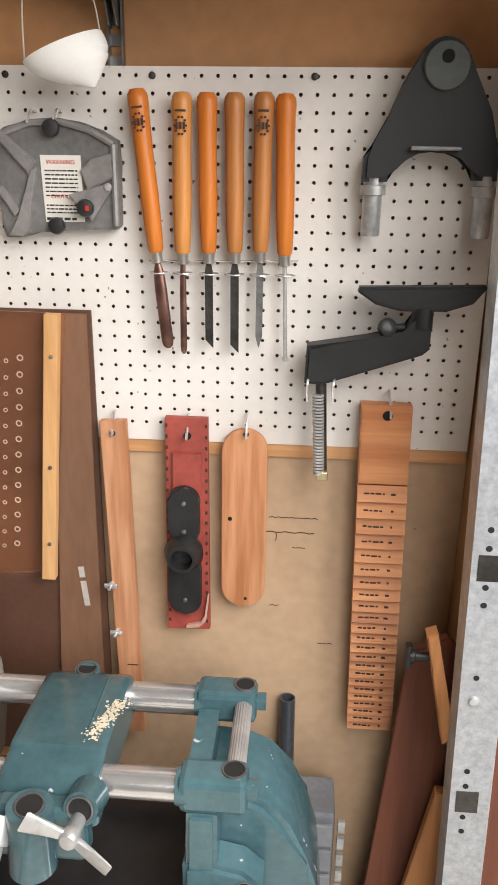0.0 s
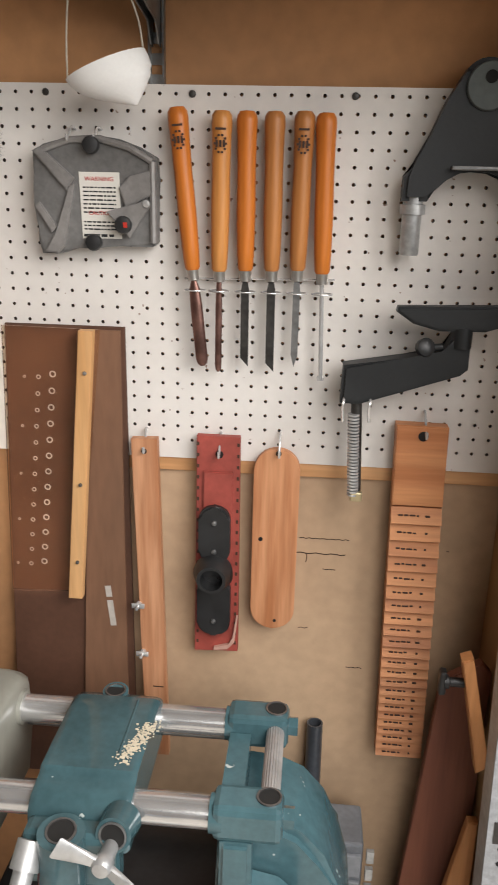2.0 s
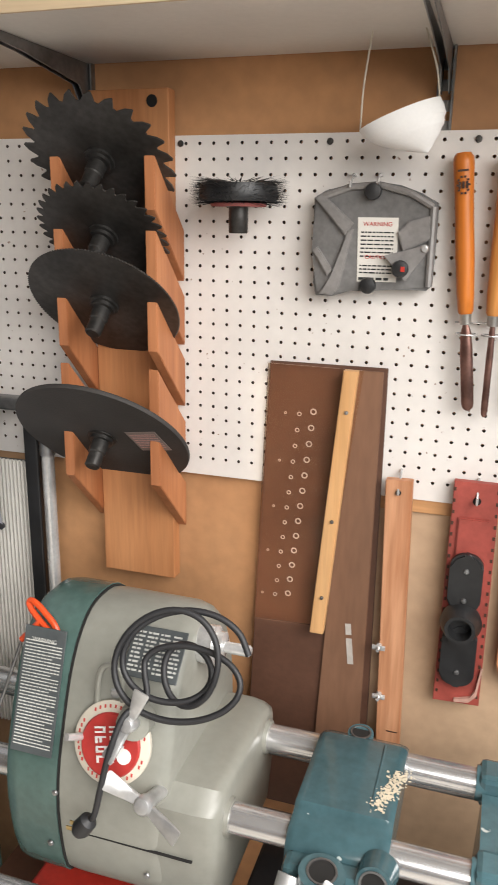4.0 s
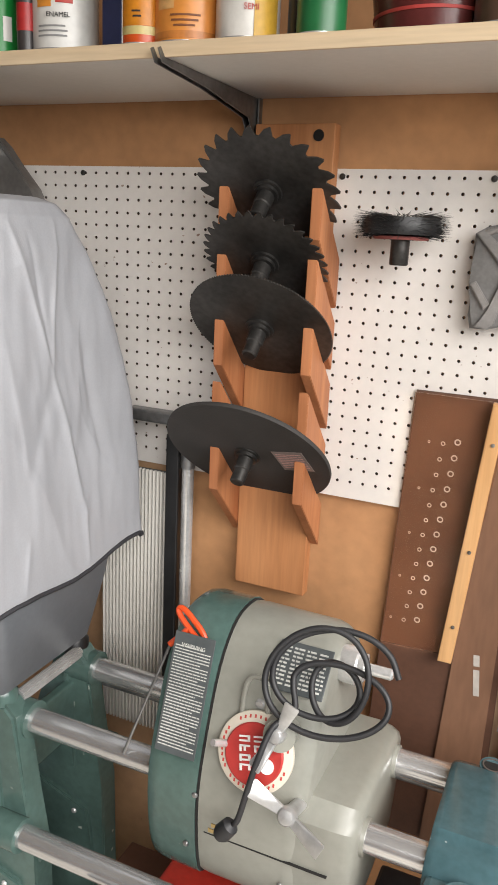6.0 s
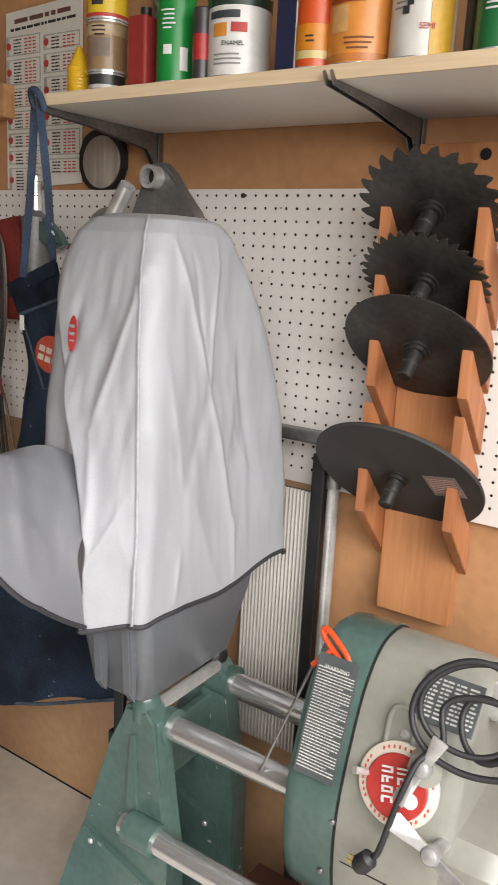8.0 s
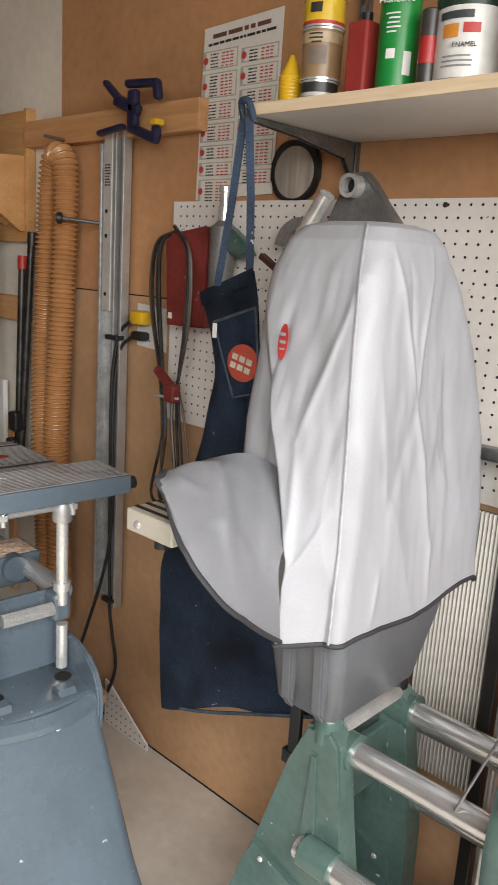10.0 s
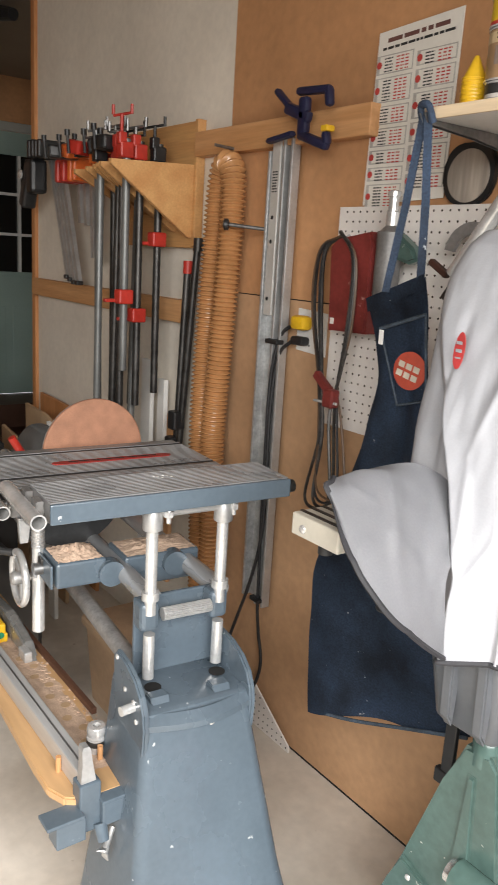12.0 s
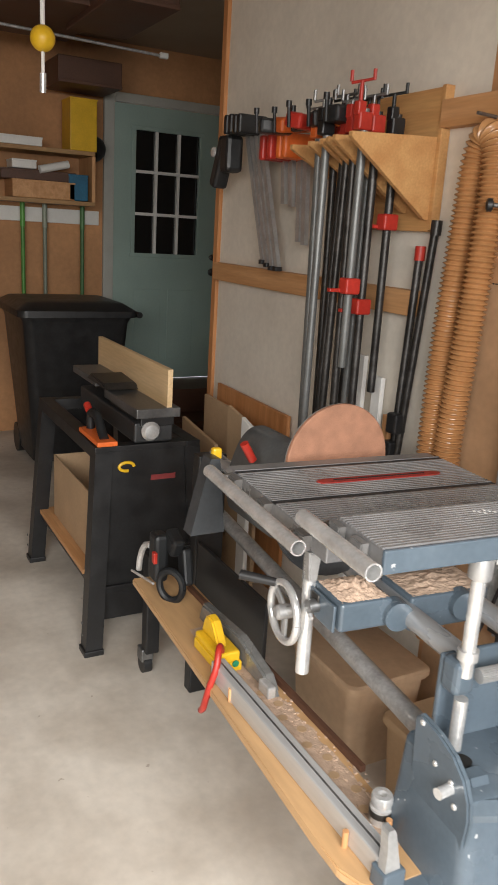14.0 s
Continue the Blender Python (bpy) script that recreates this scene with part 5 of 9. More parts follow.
cov = thing("dust_cover", "creased grey vinyl dust cover with black bound hem", "dust cover")
bm = bmesh.new()
PROFILE = [(1.000, -1.310, -1.045, 0.735, 1.185), (1.15, -1.308, -1.050, 0.752, 1.180), (1.30, -1.305, -1.058, 0.768, 1.158), (1.45, -1.303, -1.072, 0.786, 1.118), (1.56, -1.300, -1.084, 0.802, 1.070), (1.61, -1.290, -1.094, 0.822, 1.038), (1.632, -1.278, -1.105, 0.842, 1.015), (1.640, -1.255, -1.122, 0.865, 0.990)]
# folds: from (along, up) to (along, up), height, width
FOLDS = ((0.86, 1.60, 0.93, 1.36, 0.013, 0.010), (0.93, 1.36, 0.99, 1.10, 0.013, 0.010), (0.93, 1.36, 0.965, 1.60, 0.009, 0.009), (0.93, 1.36, 0.90, 1.58, -0.008, 0.010), (0.99, 1.12, 0.995, 1.01, 0.008, 0.008), (0.93, 1.36, 0.84, 1.18, -0.010, 0.025), (0.84, 1.10, 0.825, 1.02, 0.010, 0.010), (0.82, 1.45, 0.85, 1.20, 0.009, 0.014), (1.02, 1.45, 1.06, 1.12, -0.010, 0.020), (-1.10, 1.58, -1.16, 1.30, 0.012, 0.012), (-1.16, 1.30, -1.12, 1.06, 0.011, 0.012), (-1.22, 1.50, -1.25, 1.24, -0.010, 0.016), (-1.09, 1.20, -1.14, 1.05, 0.010, 0.009))
rings = []
NZ = 170
for k in range(NZ + 1):
    f = k / NZ
    z = 1.0 + 0.64 * (1 - (1 - f) ** 1.35)
    i = max(j for j in range(len(PROFILE) - 1) if PROFILE[j][0] <= z + 1e-9)
    a, b = PROFILE[i], PROFILE[i + 1]
    u = (z - a[0]) / (b[0] - a[0])
    x0, x1, y0, y1 = [a[j] + (b[j] - a[j]) * u for j in range(1, 5)]
    rr = roundrect(x1 - x0, y1 - y0, 0.022 + 0.02 * f, 6, (x0 + x1) / 2, (y0 + y1) / 2)
    pts = []
    n = len(rr)
    for j in range(n):
        p, q = Vector(rr[j]), Vector(rr[(j + 1) % n])
        m = 120 if (q - p).length > 0.03 else 1
        for s in range(m):
            pts.append(p.lerp(q, s / m))
    c = Vector(((x0 + x1) / 2, (y0 + y1) / 2))
    ring = []
    for j, p in enumerate(pts):
        d = (p - c).normalized()
        v3 = Vector((p.x * 7, p.y * 7, z * 2.2))
        w = 0.011 * noise.noise(v3) + 0.005 * noise.noise(v3 * 2.7) + 0.0030 * noise.noise(v3 * 7)
        crease = 0.0
        for (ya, za, yb, zb, h, wd) in FOLDS:
            if p.x > -1.13 and p.y > 0.80 if ya > 0 else p.y < 0.84:
                along = p.y if ya > 0 else p.x
                u = max(0.0, min(1.0, ((along - abs(ya) * (1 if ya > 0 else -1)) * (yb - ya) + (z - za) * (zb - za)) / ((yb - ya) ** 2 + (zb - za) ** 2)))
                dx, dz = along - (ya + (yb - ya) * u), z - (za + (zb - za) * u)
                crease += 0.55 * h / (1 + (dx * dx + dz * dz) / (0.45 * wd * wd)) * math.sin(math.pi * (0.12 + 0.76 * u))
        rid = 1 - abs(noise.noise(Vector((p.x * 5 + 3, p.y * 5, z * 3))))
        crease += 0.005 * rid ** 4 - 0.002
        w = w * (0.30 + 0.60 * math.sin(math.pi * min(1, f * 1.1))) + crease
        push = 0.0
        if p.y < 0.84:
            xe = max(-1.30, min(-1.135, -1.30 + (1.55 - z) * 0.385))
            ea = max(0.0, min(1.0, (p.x - xe + 0.016) / 0.026))
            eb = max(0.0, min(1.0, (p.x - xe) / (-1.07 - xe)))
            push = 0.056 * max(0.0, min(1.0, (1.56 - z) / 0.40)) * ea * ea * (3 - 2 * ea) * (1 - eb)
        hem = -0.012 * math.sin(j * 0.06) if k == 0 else 0
        ring.append(Vector((p.x + d.x * w, p.y + d.y * w - push, z + hem * 0.6 + (0.010 * noise.noise(Vector((p.x * 6, p.y * 6, 0))) if k < 6 else 0))))
    rings.append(ring)
loft(bm, rings[:], caps=False)
bm.verts.ensure_lookup_table()
bm.faces.new(bm.verts[-len(rings[-1]):])
part("cloth", bm, COVER, cov, "creased grey vinyl cloth", True)
hem = bmesh.new()
sweep(hem, [p + Vector((0, 0, -0.002)) for p in rings[0]] + [rings[0][0]], 0.0045, 6)
part("binding", hem, COVERTRIM, cov, "black cloth binding", True)
# sewn seam up the front corner
seam = bmesh.new()
idx = min(range(len(rings[10])), key=lambda j: (rings[10][j] - Vector((-1.065, 0.745, rings[10][j].z))).length)
sweep(seam, [rings[k][idx] + Vector((0.002, -0.002, 0)) for k in range(0, NZ - 3)], 0.0024, 6)
part("seam", seam, mat("grey_piping", (0.40, 0.40, 0.43), 0.6), cov, "sewn corner seam", True)
# printed mark on the front
bm = bmesh.new()
turned(bm, [(0.030, 0), (0.030, 0.001)], None, 28)
part("printed_mark", bm, mat("red_print", (0.52, 0.05, 0.05), 0.6), cov, "round red printed mark", True, Matrix.Translation((-1.212, 0.757, 1.450)) @ pose(0, 0, 0, 0, 0, -6) @ Matrix.Diagonal((0.36, 1, 0.94, 1)) @ pose(0, 0, 0, 84, 0, 0))
bars("mark_print", [(-0.006, 0.006, 0.012 - k * 0.012, 0.005) for k in range(3)], COVER, cov, Matrix.Translation((-1.212, 0.7550, 1.450)) @ pose(0, 0, 0, 0, 0, -6), 12)
# the flap over the table
bm = bmesh.new()
NU, NV = 40, 44
grid = []
RIDGE = smoothpath([(-1.292, 0.600, 1.232), (-1.278, 0.660, 1.258), (-1.248, 0.725, 1.264), (-1.205, 0.768, 1.240), (-1.168, 0.772, 1.190)], 10)
BELLY = smoothpath([(-1.258, 0.562, 1.250), (-1.225, 0.585, 1.245), (-1.185, 0.630, 1.220), (-1.150, 0.665, 1.172), (-1.128, 0.686, 1.122)], 10)
HEMLINE = smoothpath([(-1.232, 0.545, 1.232), (-1.168, 0.526, 1.172), (-1.116, 0.552, 1.108), (-1.106, 0.620, 1.048), (-1.118, 0.690, 1.000)], 10)
for iu in range(NU + 1):
    u = iu / NU
    line = smoothpath([RIDGE[iu], (RIDGE[iu] + BELLY[iu]) / 2 + Vector((0, 0, 0.012 * (1 - u))), BELLY[iu], (BELLY[iu] + HEMLINE[iu]) / 2 + Vector((0, -0.014 * (1 - u), 0.010 * (1 - u))), HEMLINE[iu]], 14)
    row = []
    for iv in range(NV + 1):
        v = iv / NV
        g = v * (len(line) - 1)
        p = line[int(g)].lerp(line[min(len(line) - 1, int(g) + 1)], g - int(g))
        w = 0.008 * noise.noise(p * 9) + 0.003 * noise.noise(p * 24) + 0.008 * (1 - abs(noise.noise(p * 8 + Vector((4, 0, 0))))) ** 5
        w += 0.010 * math.exp(-((u - 0.30 - 0.35 * v) / 0.05) ** 2) * math.sin(math.pi * v) - 0.008 * math.exp(-((u - 0.62 - 0.2 * v) / 0.07) ** 2) * math.sin(math.pi * v)
        w *= 1 - 0.7 * u
        row.append(bm.verts.new(p + Vector((w * 0.5, -w * 0.6, w))))
    grid.append(row)
for iu in range(NU):
    for iv in range(NV):
        bm.faces.new((grid[iu][iv], grid[iu + 1][iv], grid[iu + 1][iv + 1], grid[iu][iv + 1]))
edge = [v[-1].co.copy() for v in grid]
side = [v.co.copy() for v in grid[0]]
ext = bmesh.ops.solidify(bm, geom=bm.faces[:], thickness=0.002)
part("flap", bm, COVER, cov, "cloth flap draped over the saw table", True)
bm = bmesh.new()
sweep(bm, side + edge[1:], 0.0045, 6)
part("flap_binding", bm, COVERTRIM, cov, "black cloth binding", True)

# grating, dark post and pipe behind the stand
grate = thing("grille_panel", "grey ribbed metal panel leaning on the wall", "panel")
bm = bmesh.new()
box(bm, (-1.10, 1.262, 0.80), (0.19, 0.006, 0.62))
part("back", bm, DARKSTEEL, grate)
for k in range(21):
    solid("rib", (-1.19 + k * 0.009, 1.255, 0.80), (0.0040, 0.008, 0.62), MELAMINE, grate, "", 0)
post = thing("dark_post", "dark steel square post standing by the wall", "post")
solid("upright", (-1.012, 1.25, 0.60), (0.030, 0.03, 1.20), BLACKPAINT, post)
pipe_t = thing("steel_pipe", "bright steel pipe with taped end by the wall", "pipe")
round_bar("tube", (-0.977, 1.24, 0.30), (-0.977, 1.24, 1.17), 0.0125, STEEL, pipe_t)
round_bar("collar", (-0.977, 1.24, 1.135), (-0.977, 1.24, 1.205), 0.0145, DULLSTEEL, pipe_t)
arm = thing("steel_bar", "grey steel bar reaching along the pegboard", "bar")
solid("bar", (-1.02, 1.245, 1.232), (0.20, 0.03, 0.026), DULLSTEEL, arm, bev=0.005)
# parts below the right end: pipe, case, dark cavity
pp = thing("grey_pipe", "dark grey metal pipe standing against the wall", "pipe")
bm = bmesh.new()
pipe(bm, (0.028, 1.265, 0.0), (0.022, 1.285, 0.585), 0.0155, 0.0125, 20)
part("tube", bm, mat("blue_grey_pipe", (0.12, 0.13, 0.15), 0.35, 0.5), pp, smooth=True)
case = thing("plastic_case", "grey ribbed plastic case standing on the floor", "case")
solid("body", (0.0, 1.20, 0.215), (0.24, 0.10, 0.43), mat("grey_case", (0.22, 0.23, 0.25), 0.45), case, bev=0.006)
for k in range(4):
    solid("panel", (0.085, 1.146, 0.385 - k * 0.062), (0.062, 0.008, 0.050), mat("case_panel", (0.28, 0.29, 0.31), 0.45), case, "", 0.002)
for k in range(9):
    solid("rib", (0.132, 1.146, 0.41 - k * 0.04), (0.014, 0.010, 0.026), GALV, case, "", 0.001)
box2 = thing("toolbox", "black toolbox on the shelf below the tubes", "toolbox")
solid("body", (-0.30, 0.98, 0.40), (0.34, 0.20, 0.17), BLACK, box2, bev=0.01)
solid("lid", (-0.30, 0.98, 0.495), (0.35, 0.21, 0.03), BLACK, box2, bev=0.006)
for dx in (-0.08, 0.08):
    solid("latch", (-0.30 + dx, 0.872, 0.47), (0.05, 0.012, 0.035), DULLSTEEL, box2, "", 0.003)
rb = thing("red_box", "red metal box on the shelf below the headstock", "box")
solid("body", (-0.66, 0.90, 0.42), (0.30, 0.20, 0.21), RED, rb, bev=0.006)


# ---- cans and bottles on the shelf ----
def can(x, r, h, colour, label, lid=None, band=None, y=None, rim=True, category="can"):
    x -= 0.0
    t = thing("paint_can" if category == "can" else category.replace(" ", "_"), label, category, group="cans on the shelf")
    cy = (0.972 + r) if y is None else y
    m = Matrix.Translation((x, cy, 1.8582))
    bm = bmesh.new()
    turned(bm, [(r - 0.002, 0), (r, 0.0015), (r, h - 0.002), (r - 0.002, h)], m, 36)
    body = part("body", bm, mat("can_colour", colour, 0.35, 0.0, var=0.05, scale=30, bump=0.01), t, "", True)
    if rim:
        for zz in (0.0015, h - 0.002):
            bm = bmesh.new()
            turned(bm, [(r * 0.98, zz - 0.0015), (r + 0.0016, zz - 0.0015), (r + 0.0016, zz + 0.002), (r * 0.98, zz + 0.002)], m, 36)
            part("rim", bm, STEEL, t, "bright metal rim", True)
    if lid:
        bm = bmesh.new()
        turned(bm, [(r + 0.0006, h - 0.020), (r + 0.0006, h + 0.001), (r * 0.5, h + 0.002)], m, 36)
        part("lid", bm, mat("lid_colour", lid, 0.4, bump=0.01), t, "", True)
    for b in band or ():
        z0, z1, c = b
        bm = bmesh.new()
        turned(bm, [(r - 0.001, z0), (r + 0.0005, z0 + 0.0003), (r + 0.0005, z1 - 0.0003), (r - 0.001, z1)], m, 36)
        part("label_band", bm, mat("band_colour", c, 0.4, bump=0.01), t, "printed colour band", True)
    t.location.x = -0.55 * r
    return t, cy


def patch(t, x, cy, r, ang, z, w, h, material, name="label_patch"):
    """A printed patch that follows the can's round side; ang: degrees from the wall-facing axis."""
    bm = bmesh.new()
    n = max(2, int(w / 0.004))
    rows = []
    for zz in (z - h / 2, z + h / 2):
        rows.append([bm.verts.new((x + (r + 0.0011) * math.sin(radians(ang) + (k / n - 0.5) * w / r), cy - (r + 0.0011) * math.cos(radians(ang) + (k / n - 0.5) * w / r), 1.8582 + zz)) for k in range(n + 1)])
    for k in range(n):
        bm.faces.new((rows[0][k], rows[0][k + 1], rows[1][k + 1], rows[1][k]))
    return part(name, bm, material, t, "", True)


def print_lines(t, x, cy, r, ang, z0, rows, w, material, seed):
    rnd = random.Random(seed)
    for k in range(rows):
        patch(t, x, cy, r, ang + rnd.uniform(-4, 4), z0 - k * 0.0068, w * rnd.uniform(0.6, 1.0), 0.0026, material, "print_line")


def curved_text(t, text, x, cy, r, ang, z, size, material):
    lettering("lettering", text, size, Matrix.Translation((x + (r + 0.0016) * math.sin(radians(ang)), cy - (r + 0.0016) * math.cos(radians(ang)), 1.8582 + z)) @ pose(0, 0, 0, 90, 0, ang), material, t, 0.0003)


# glue bottle
t = thing("glue_bottle", "small yellow tapered plastic glue bottle", "bottle", group="cans on the shelf")
bm = bmesh.new()
turned(bm, [(0.021, 0), (0.022, 0.002), (0.022, 0.045), (0.012, 0.066), (0.004, 0.084)], Matrix.Translation((-1.447, 1.0, 1.8582)), 24)
part("body", bm, YELLOW, t, "", True)
for k in range(7):
    bm = bmesh.new()
    turned(bm, [(0.0225, 0.008 + k * 0.006), (0.0232, 0.0095 + k * 0.006), (0.0225, 0.011 + k * 0.006)], Matrix.Translation((-1.447, 1.0, 1.8582)), 24)
    part("grip_rib", bm, YELLOW, t, "", True)
# stacked tins
t, cy = can(-1.365, 0.033, 0.030, (0.55, 0.52, 0.48), "flat grey tin with a dark lid below other tins", lid=(0.03, 0.03, 0.03))
t, cy2 = can(-1.365, 0.036, 0.085, (0.30, 0.19, 0.10), "brown labelled wood stain can", band=[(0.06, 0.078, (0.55, 0.42, 0.25))])
t.location.z += 0.031
patch(t, -1.365, cy2, 0.036, 25, 0.040, 0.034, 0.030, mat("stain_picture", (0.22, 0.17, 0.14), 0.5))
print_lines(t, -1.365, cy2, 0.036, 20, 0.074, 3, 0.03, INK, 3)
t, cy3 = can(-1.365, 0.037, 0.050, (0.74, 0.50, 0.03), "yellow labelled finish tin on a stack", band=[(0.002, 0.010, (0.5, 0.05, 0.04))])
t.location.z += 0.117
patch(t, -1.365, cy3, 0.037, 15, 0.030, 0.022, 0.016, INK)
# red tin
t = thing("solvent_tin", "dark red flat rectangular solvent tin with black cap", "tin", group="cans on the shelf")
solid("body", (-1.285, 1.00, 1.915), (0.040, 0.050, 0.113), mat("dark_red_tin", (0.30, 0.035, 0.03), 0.4, var=0.08), t, "", 0.004)
round_bar("cap", (-1.285, 1.0, 1.9715), (-1.285, 1.0, 1.987), 0.010, BLACK, t)
# green spray can
SPG = (0.012, 0.24, 0.045)
t, cy = can(-1.203, 0.0335, 0.205, SPG, "tall green spray adhesive can with white print", lid=(0.02, 0.16, 0.05))
curved_text(t, "Spray", -1.203, cy, 0.0335, 22, 0.150, 0.020, WHITE)
curved_text(t, "Adhesive", -1.203, cy, 0.0335, 22, 0.132, 0.016, WHITE)
print_lines(t, -1.203, cy, 0.0335, 15, 0.112, 5, 0.026, WHITE, 1)
patch(t, -1.203, cy, 0.0335, 14, 0.052, 0.015, 0.015, WHITE)
patch(t, -1.203, cy, 0.0335, 62, 0.038, 0.014, 0.036, WHITE)
# slim dark bottle behind
t, cy = can(-1.143, 0.015, 0.11, (0.05, 0.045, 0.045), "slim dark marker bottle with red band", band=[(0.03, 0.07, (0.45, 0.03, 0.03))], rim=False, category="marker bottle")
# white enamel can
t, cy = can(-1.075, 0.052, 0.125, (0.72, 0.71, 0.68), "white enamel paint can with orange badge and dark lid band", band=[(0.105, 0.122, (0.025, 0.05, 0.035))])
patch(t, -1.075, cy, 0.052, 5, 0.092, 0.055, 0.011, mat("dark_print", (0.05, 0.06, 0.07), 0.5, bump=0))
patch(t, -1.075, cy, 0.052, -2, 0.070, 0.026, 0.019, mat("badge_orange", (0.72, 0.28, 0.04), 0.5, bump=0))
patch(t, -1.075, cy, 0.052, 34, 0.073, 0.026, 0.014, mat("brick_red", (0.55, 0.05, 0.04), 0.5, bump=0))
curved_text(t, "ENAMEL", -1.075, cy, 0.052, 24, 0.049, 0.010, INK)
print_lines(t, -1.075, cy, 0.052, 10, 0.034, 3, 0.050, mat("grey_print", (0.3, 0.3, 0.3), 0.6, bump=0), 5)
# blue-black carton
t = thing("carton", "narrow dark blue carton with a pale printed edge", "box", group="cans on the shelf")
solid("body", (-0.985, 1.012, 1.932), (0.034, 0.072, 0.147), mat("navy_card", (0.02, 0.025, 0.07), 0.5), t, "", 0.001)
solid("pale_edge", (-0.9665, 0.992, 1.932), (0.003, 0.030, 0.146), WHITE, t, "", 0)
# shellac spray can
t, cy = can(-0.930, 0.0335, 0.18, (0.60, 0.085, 0.015), "red and yellow shellac spray can", band=[(0.014, 0.026, (0.72, 0.60, 0.25)), (0.026, 0.062, (0.74, 0.27, 0.02)), (0.095, 0.135, (0.74, 0.50, 0.03))])
curved_text(t, "SHELLAC", -0.930, cy, 0.0335, 14, 0.108, 0.0115, INK)
print_lines(t, -0.930, cy, 0.0335, 14, 0.045, 2, 0.02, INK, 7)
# orange shellac can
t, cy = can(-0.850, 0.053, 0.155, (0.70, 0.27, 0.055), "orange shellac can with a picture of furniture", band=[(0.006, 0.016, (0.60, 0.22, 0.05))])
curved_text(t, "Shellac", -0.850, cy, 0.053, 10, 0.118, 0.028, mat("dark_brown_print", (0.10, 0.035, 0.02), 0.5, bump=0))
patch(t, -0.850, cy, 0.053, -5, 0.090, 0.062, 0.014, mat("ribbon_red", (0.35, 0.06, 0.02), 0.5, bump=0))
patch(t, -0.850, cy, 0.053, -14, 0.062, 0.030, 0.036, mat("picture_orange", (0.75, 0.42, 0.16), 0.5, bump=0))
print_lines(t, -0.850, cy, 0.053, 22, 0.036, 3, 0.045, mat("brown_print", (0.22, 0.08, 0.03), 0.6, bump=0), 8)
# white and yellow can
t, cy = can(-0.757, 0.046, 0.150, (0.70, 0.68, 0.64), "white finish can with a yellow side and black swoosh", )
patch(t, -0.757, cy, 0.046, 60, 0.070, 0.040, 0.14, mat("can_yellow", (0.62, 0.36, 0.04), 0.45, bump=0))
curved_text(t, "SEMI", -0.757, cy, 0.046, 30, 0.040, 0.011, REDINK)
print_lines(t, -0.757, cy, 0.046, -20, 0.10, 6, 0.022, mat("grey_print2", (0.3, 0.3, 0.3), 0.6, bump=0), 9)
bm = bmesh.new()
for k in range(8):
    a = radians(-8 + k * 7)
    box(bm, (-0.757 + 0.0474 * math.sin(a), cy - 0.0474 * math.cos(a), 1.92 + 0.0105 * k), (0.009, 0.0016, 0.010), None)
part("swoosh", bm, INK, t, "black printed swoosh")
t, cy = can(-0.690, 0.022, 0.11, (0.03, 0.03, 0.035), "dark bottle between paint cans", rim=False, y=1.03, category="bottle")
t, cy = can(-0.648, 0.034, 0.20, (0.02, 0.15, 0.05), "dark green spray can with pale print", )
print_lines(t, -0.648, cy, 0.034, 5, 0.085, 6, 0.036, WHITE, 12)
# red bowl
t = thing("plastic_tub", "translucent dark red plastic measuring tub", "tub", group="cans on the shelf")
bm = bmesh.new()
turned(bm, [(0.070, 0), (0.078, 0.003), (0.086, 0.060), (0.090, 0.085), (0.092, 0.086), (0.092, 0.092), (0.086, 0.092), (0.076, 0.010)], Matrix.Translation((-0.528, 1.075, 1.8582)), 40)
part("tub", bm, mat("dark_red_tub", (0.13, 0.03, 0.028), 0.25, var=0.1), t, "", True)
bm = bmesh.new()
turned(bm, [(0.081, 0.028), (0.083, 0.028), (0.0835, 0.032), (0.081, 0.032)], Matrix.Translation((-0.528, 1.075, 1.8582)), 40)
part("mark", bm, REDINK, t, "", True)
t, cy = can(-0.395, 0.045, 0.11, (0.10, 0.06, 0.04), "dark brown tin on the shelf", )

# ---- wall beside the cover: chart, apron, hanging tools ----
chart = thing("wall_chart", "printed white speed chart with red roundels on the wall", "chart")
CS = [(-2.020, 2.140), (-1.752, 2.152), (-1.755, 1.735), (-2.028, 1.722)]
xz_plate("sheet", CS, 1.304, 1.306, PAPER, chart)
bars("title", [(-0.10, 0.10, 0, 0.010)], mat("brown_ink", (0.16, 0.07, 0.06), 0.6, bump=0), chart, pose(-1.888, 1.3035, 2.122, 0, -2.4, 0), 2)
bars("subtitle", [(-0.115, 0.115, 0, 0.006)], INK, chart, pose(-1.888, 1.3035, 2.104, 0, -2.4, 0), 3)
SHADE = mat("grey_print_panel", (0.50, 0.48, 0.44), 0.6, bump=0)
rnd = random.Random(9)
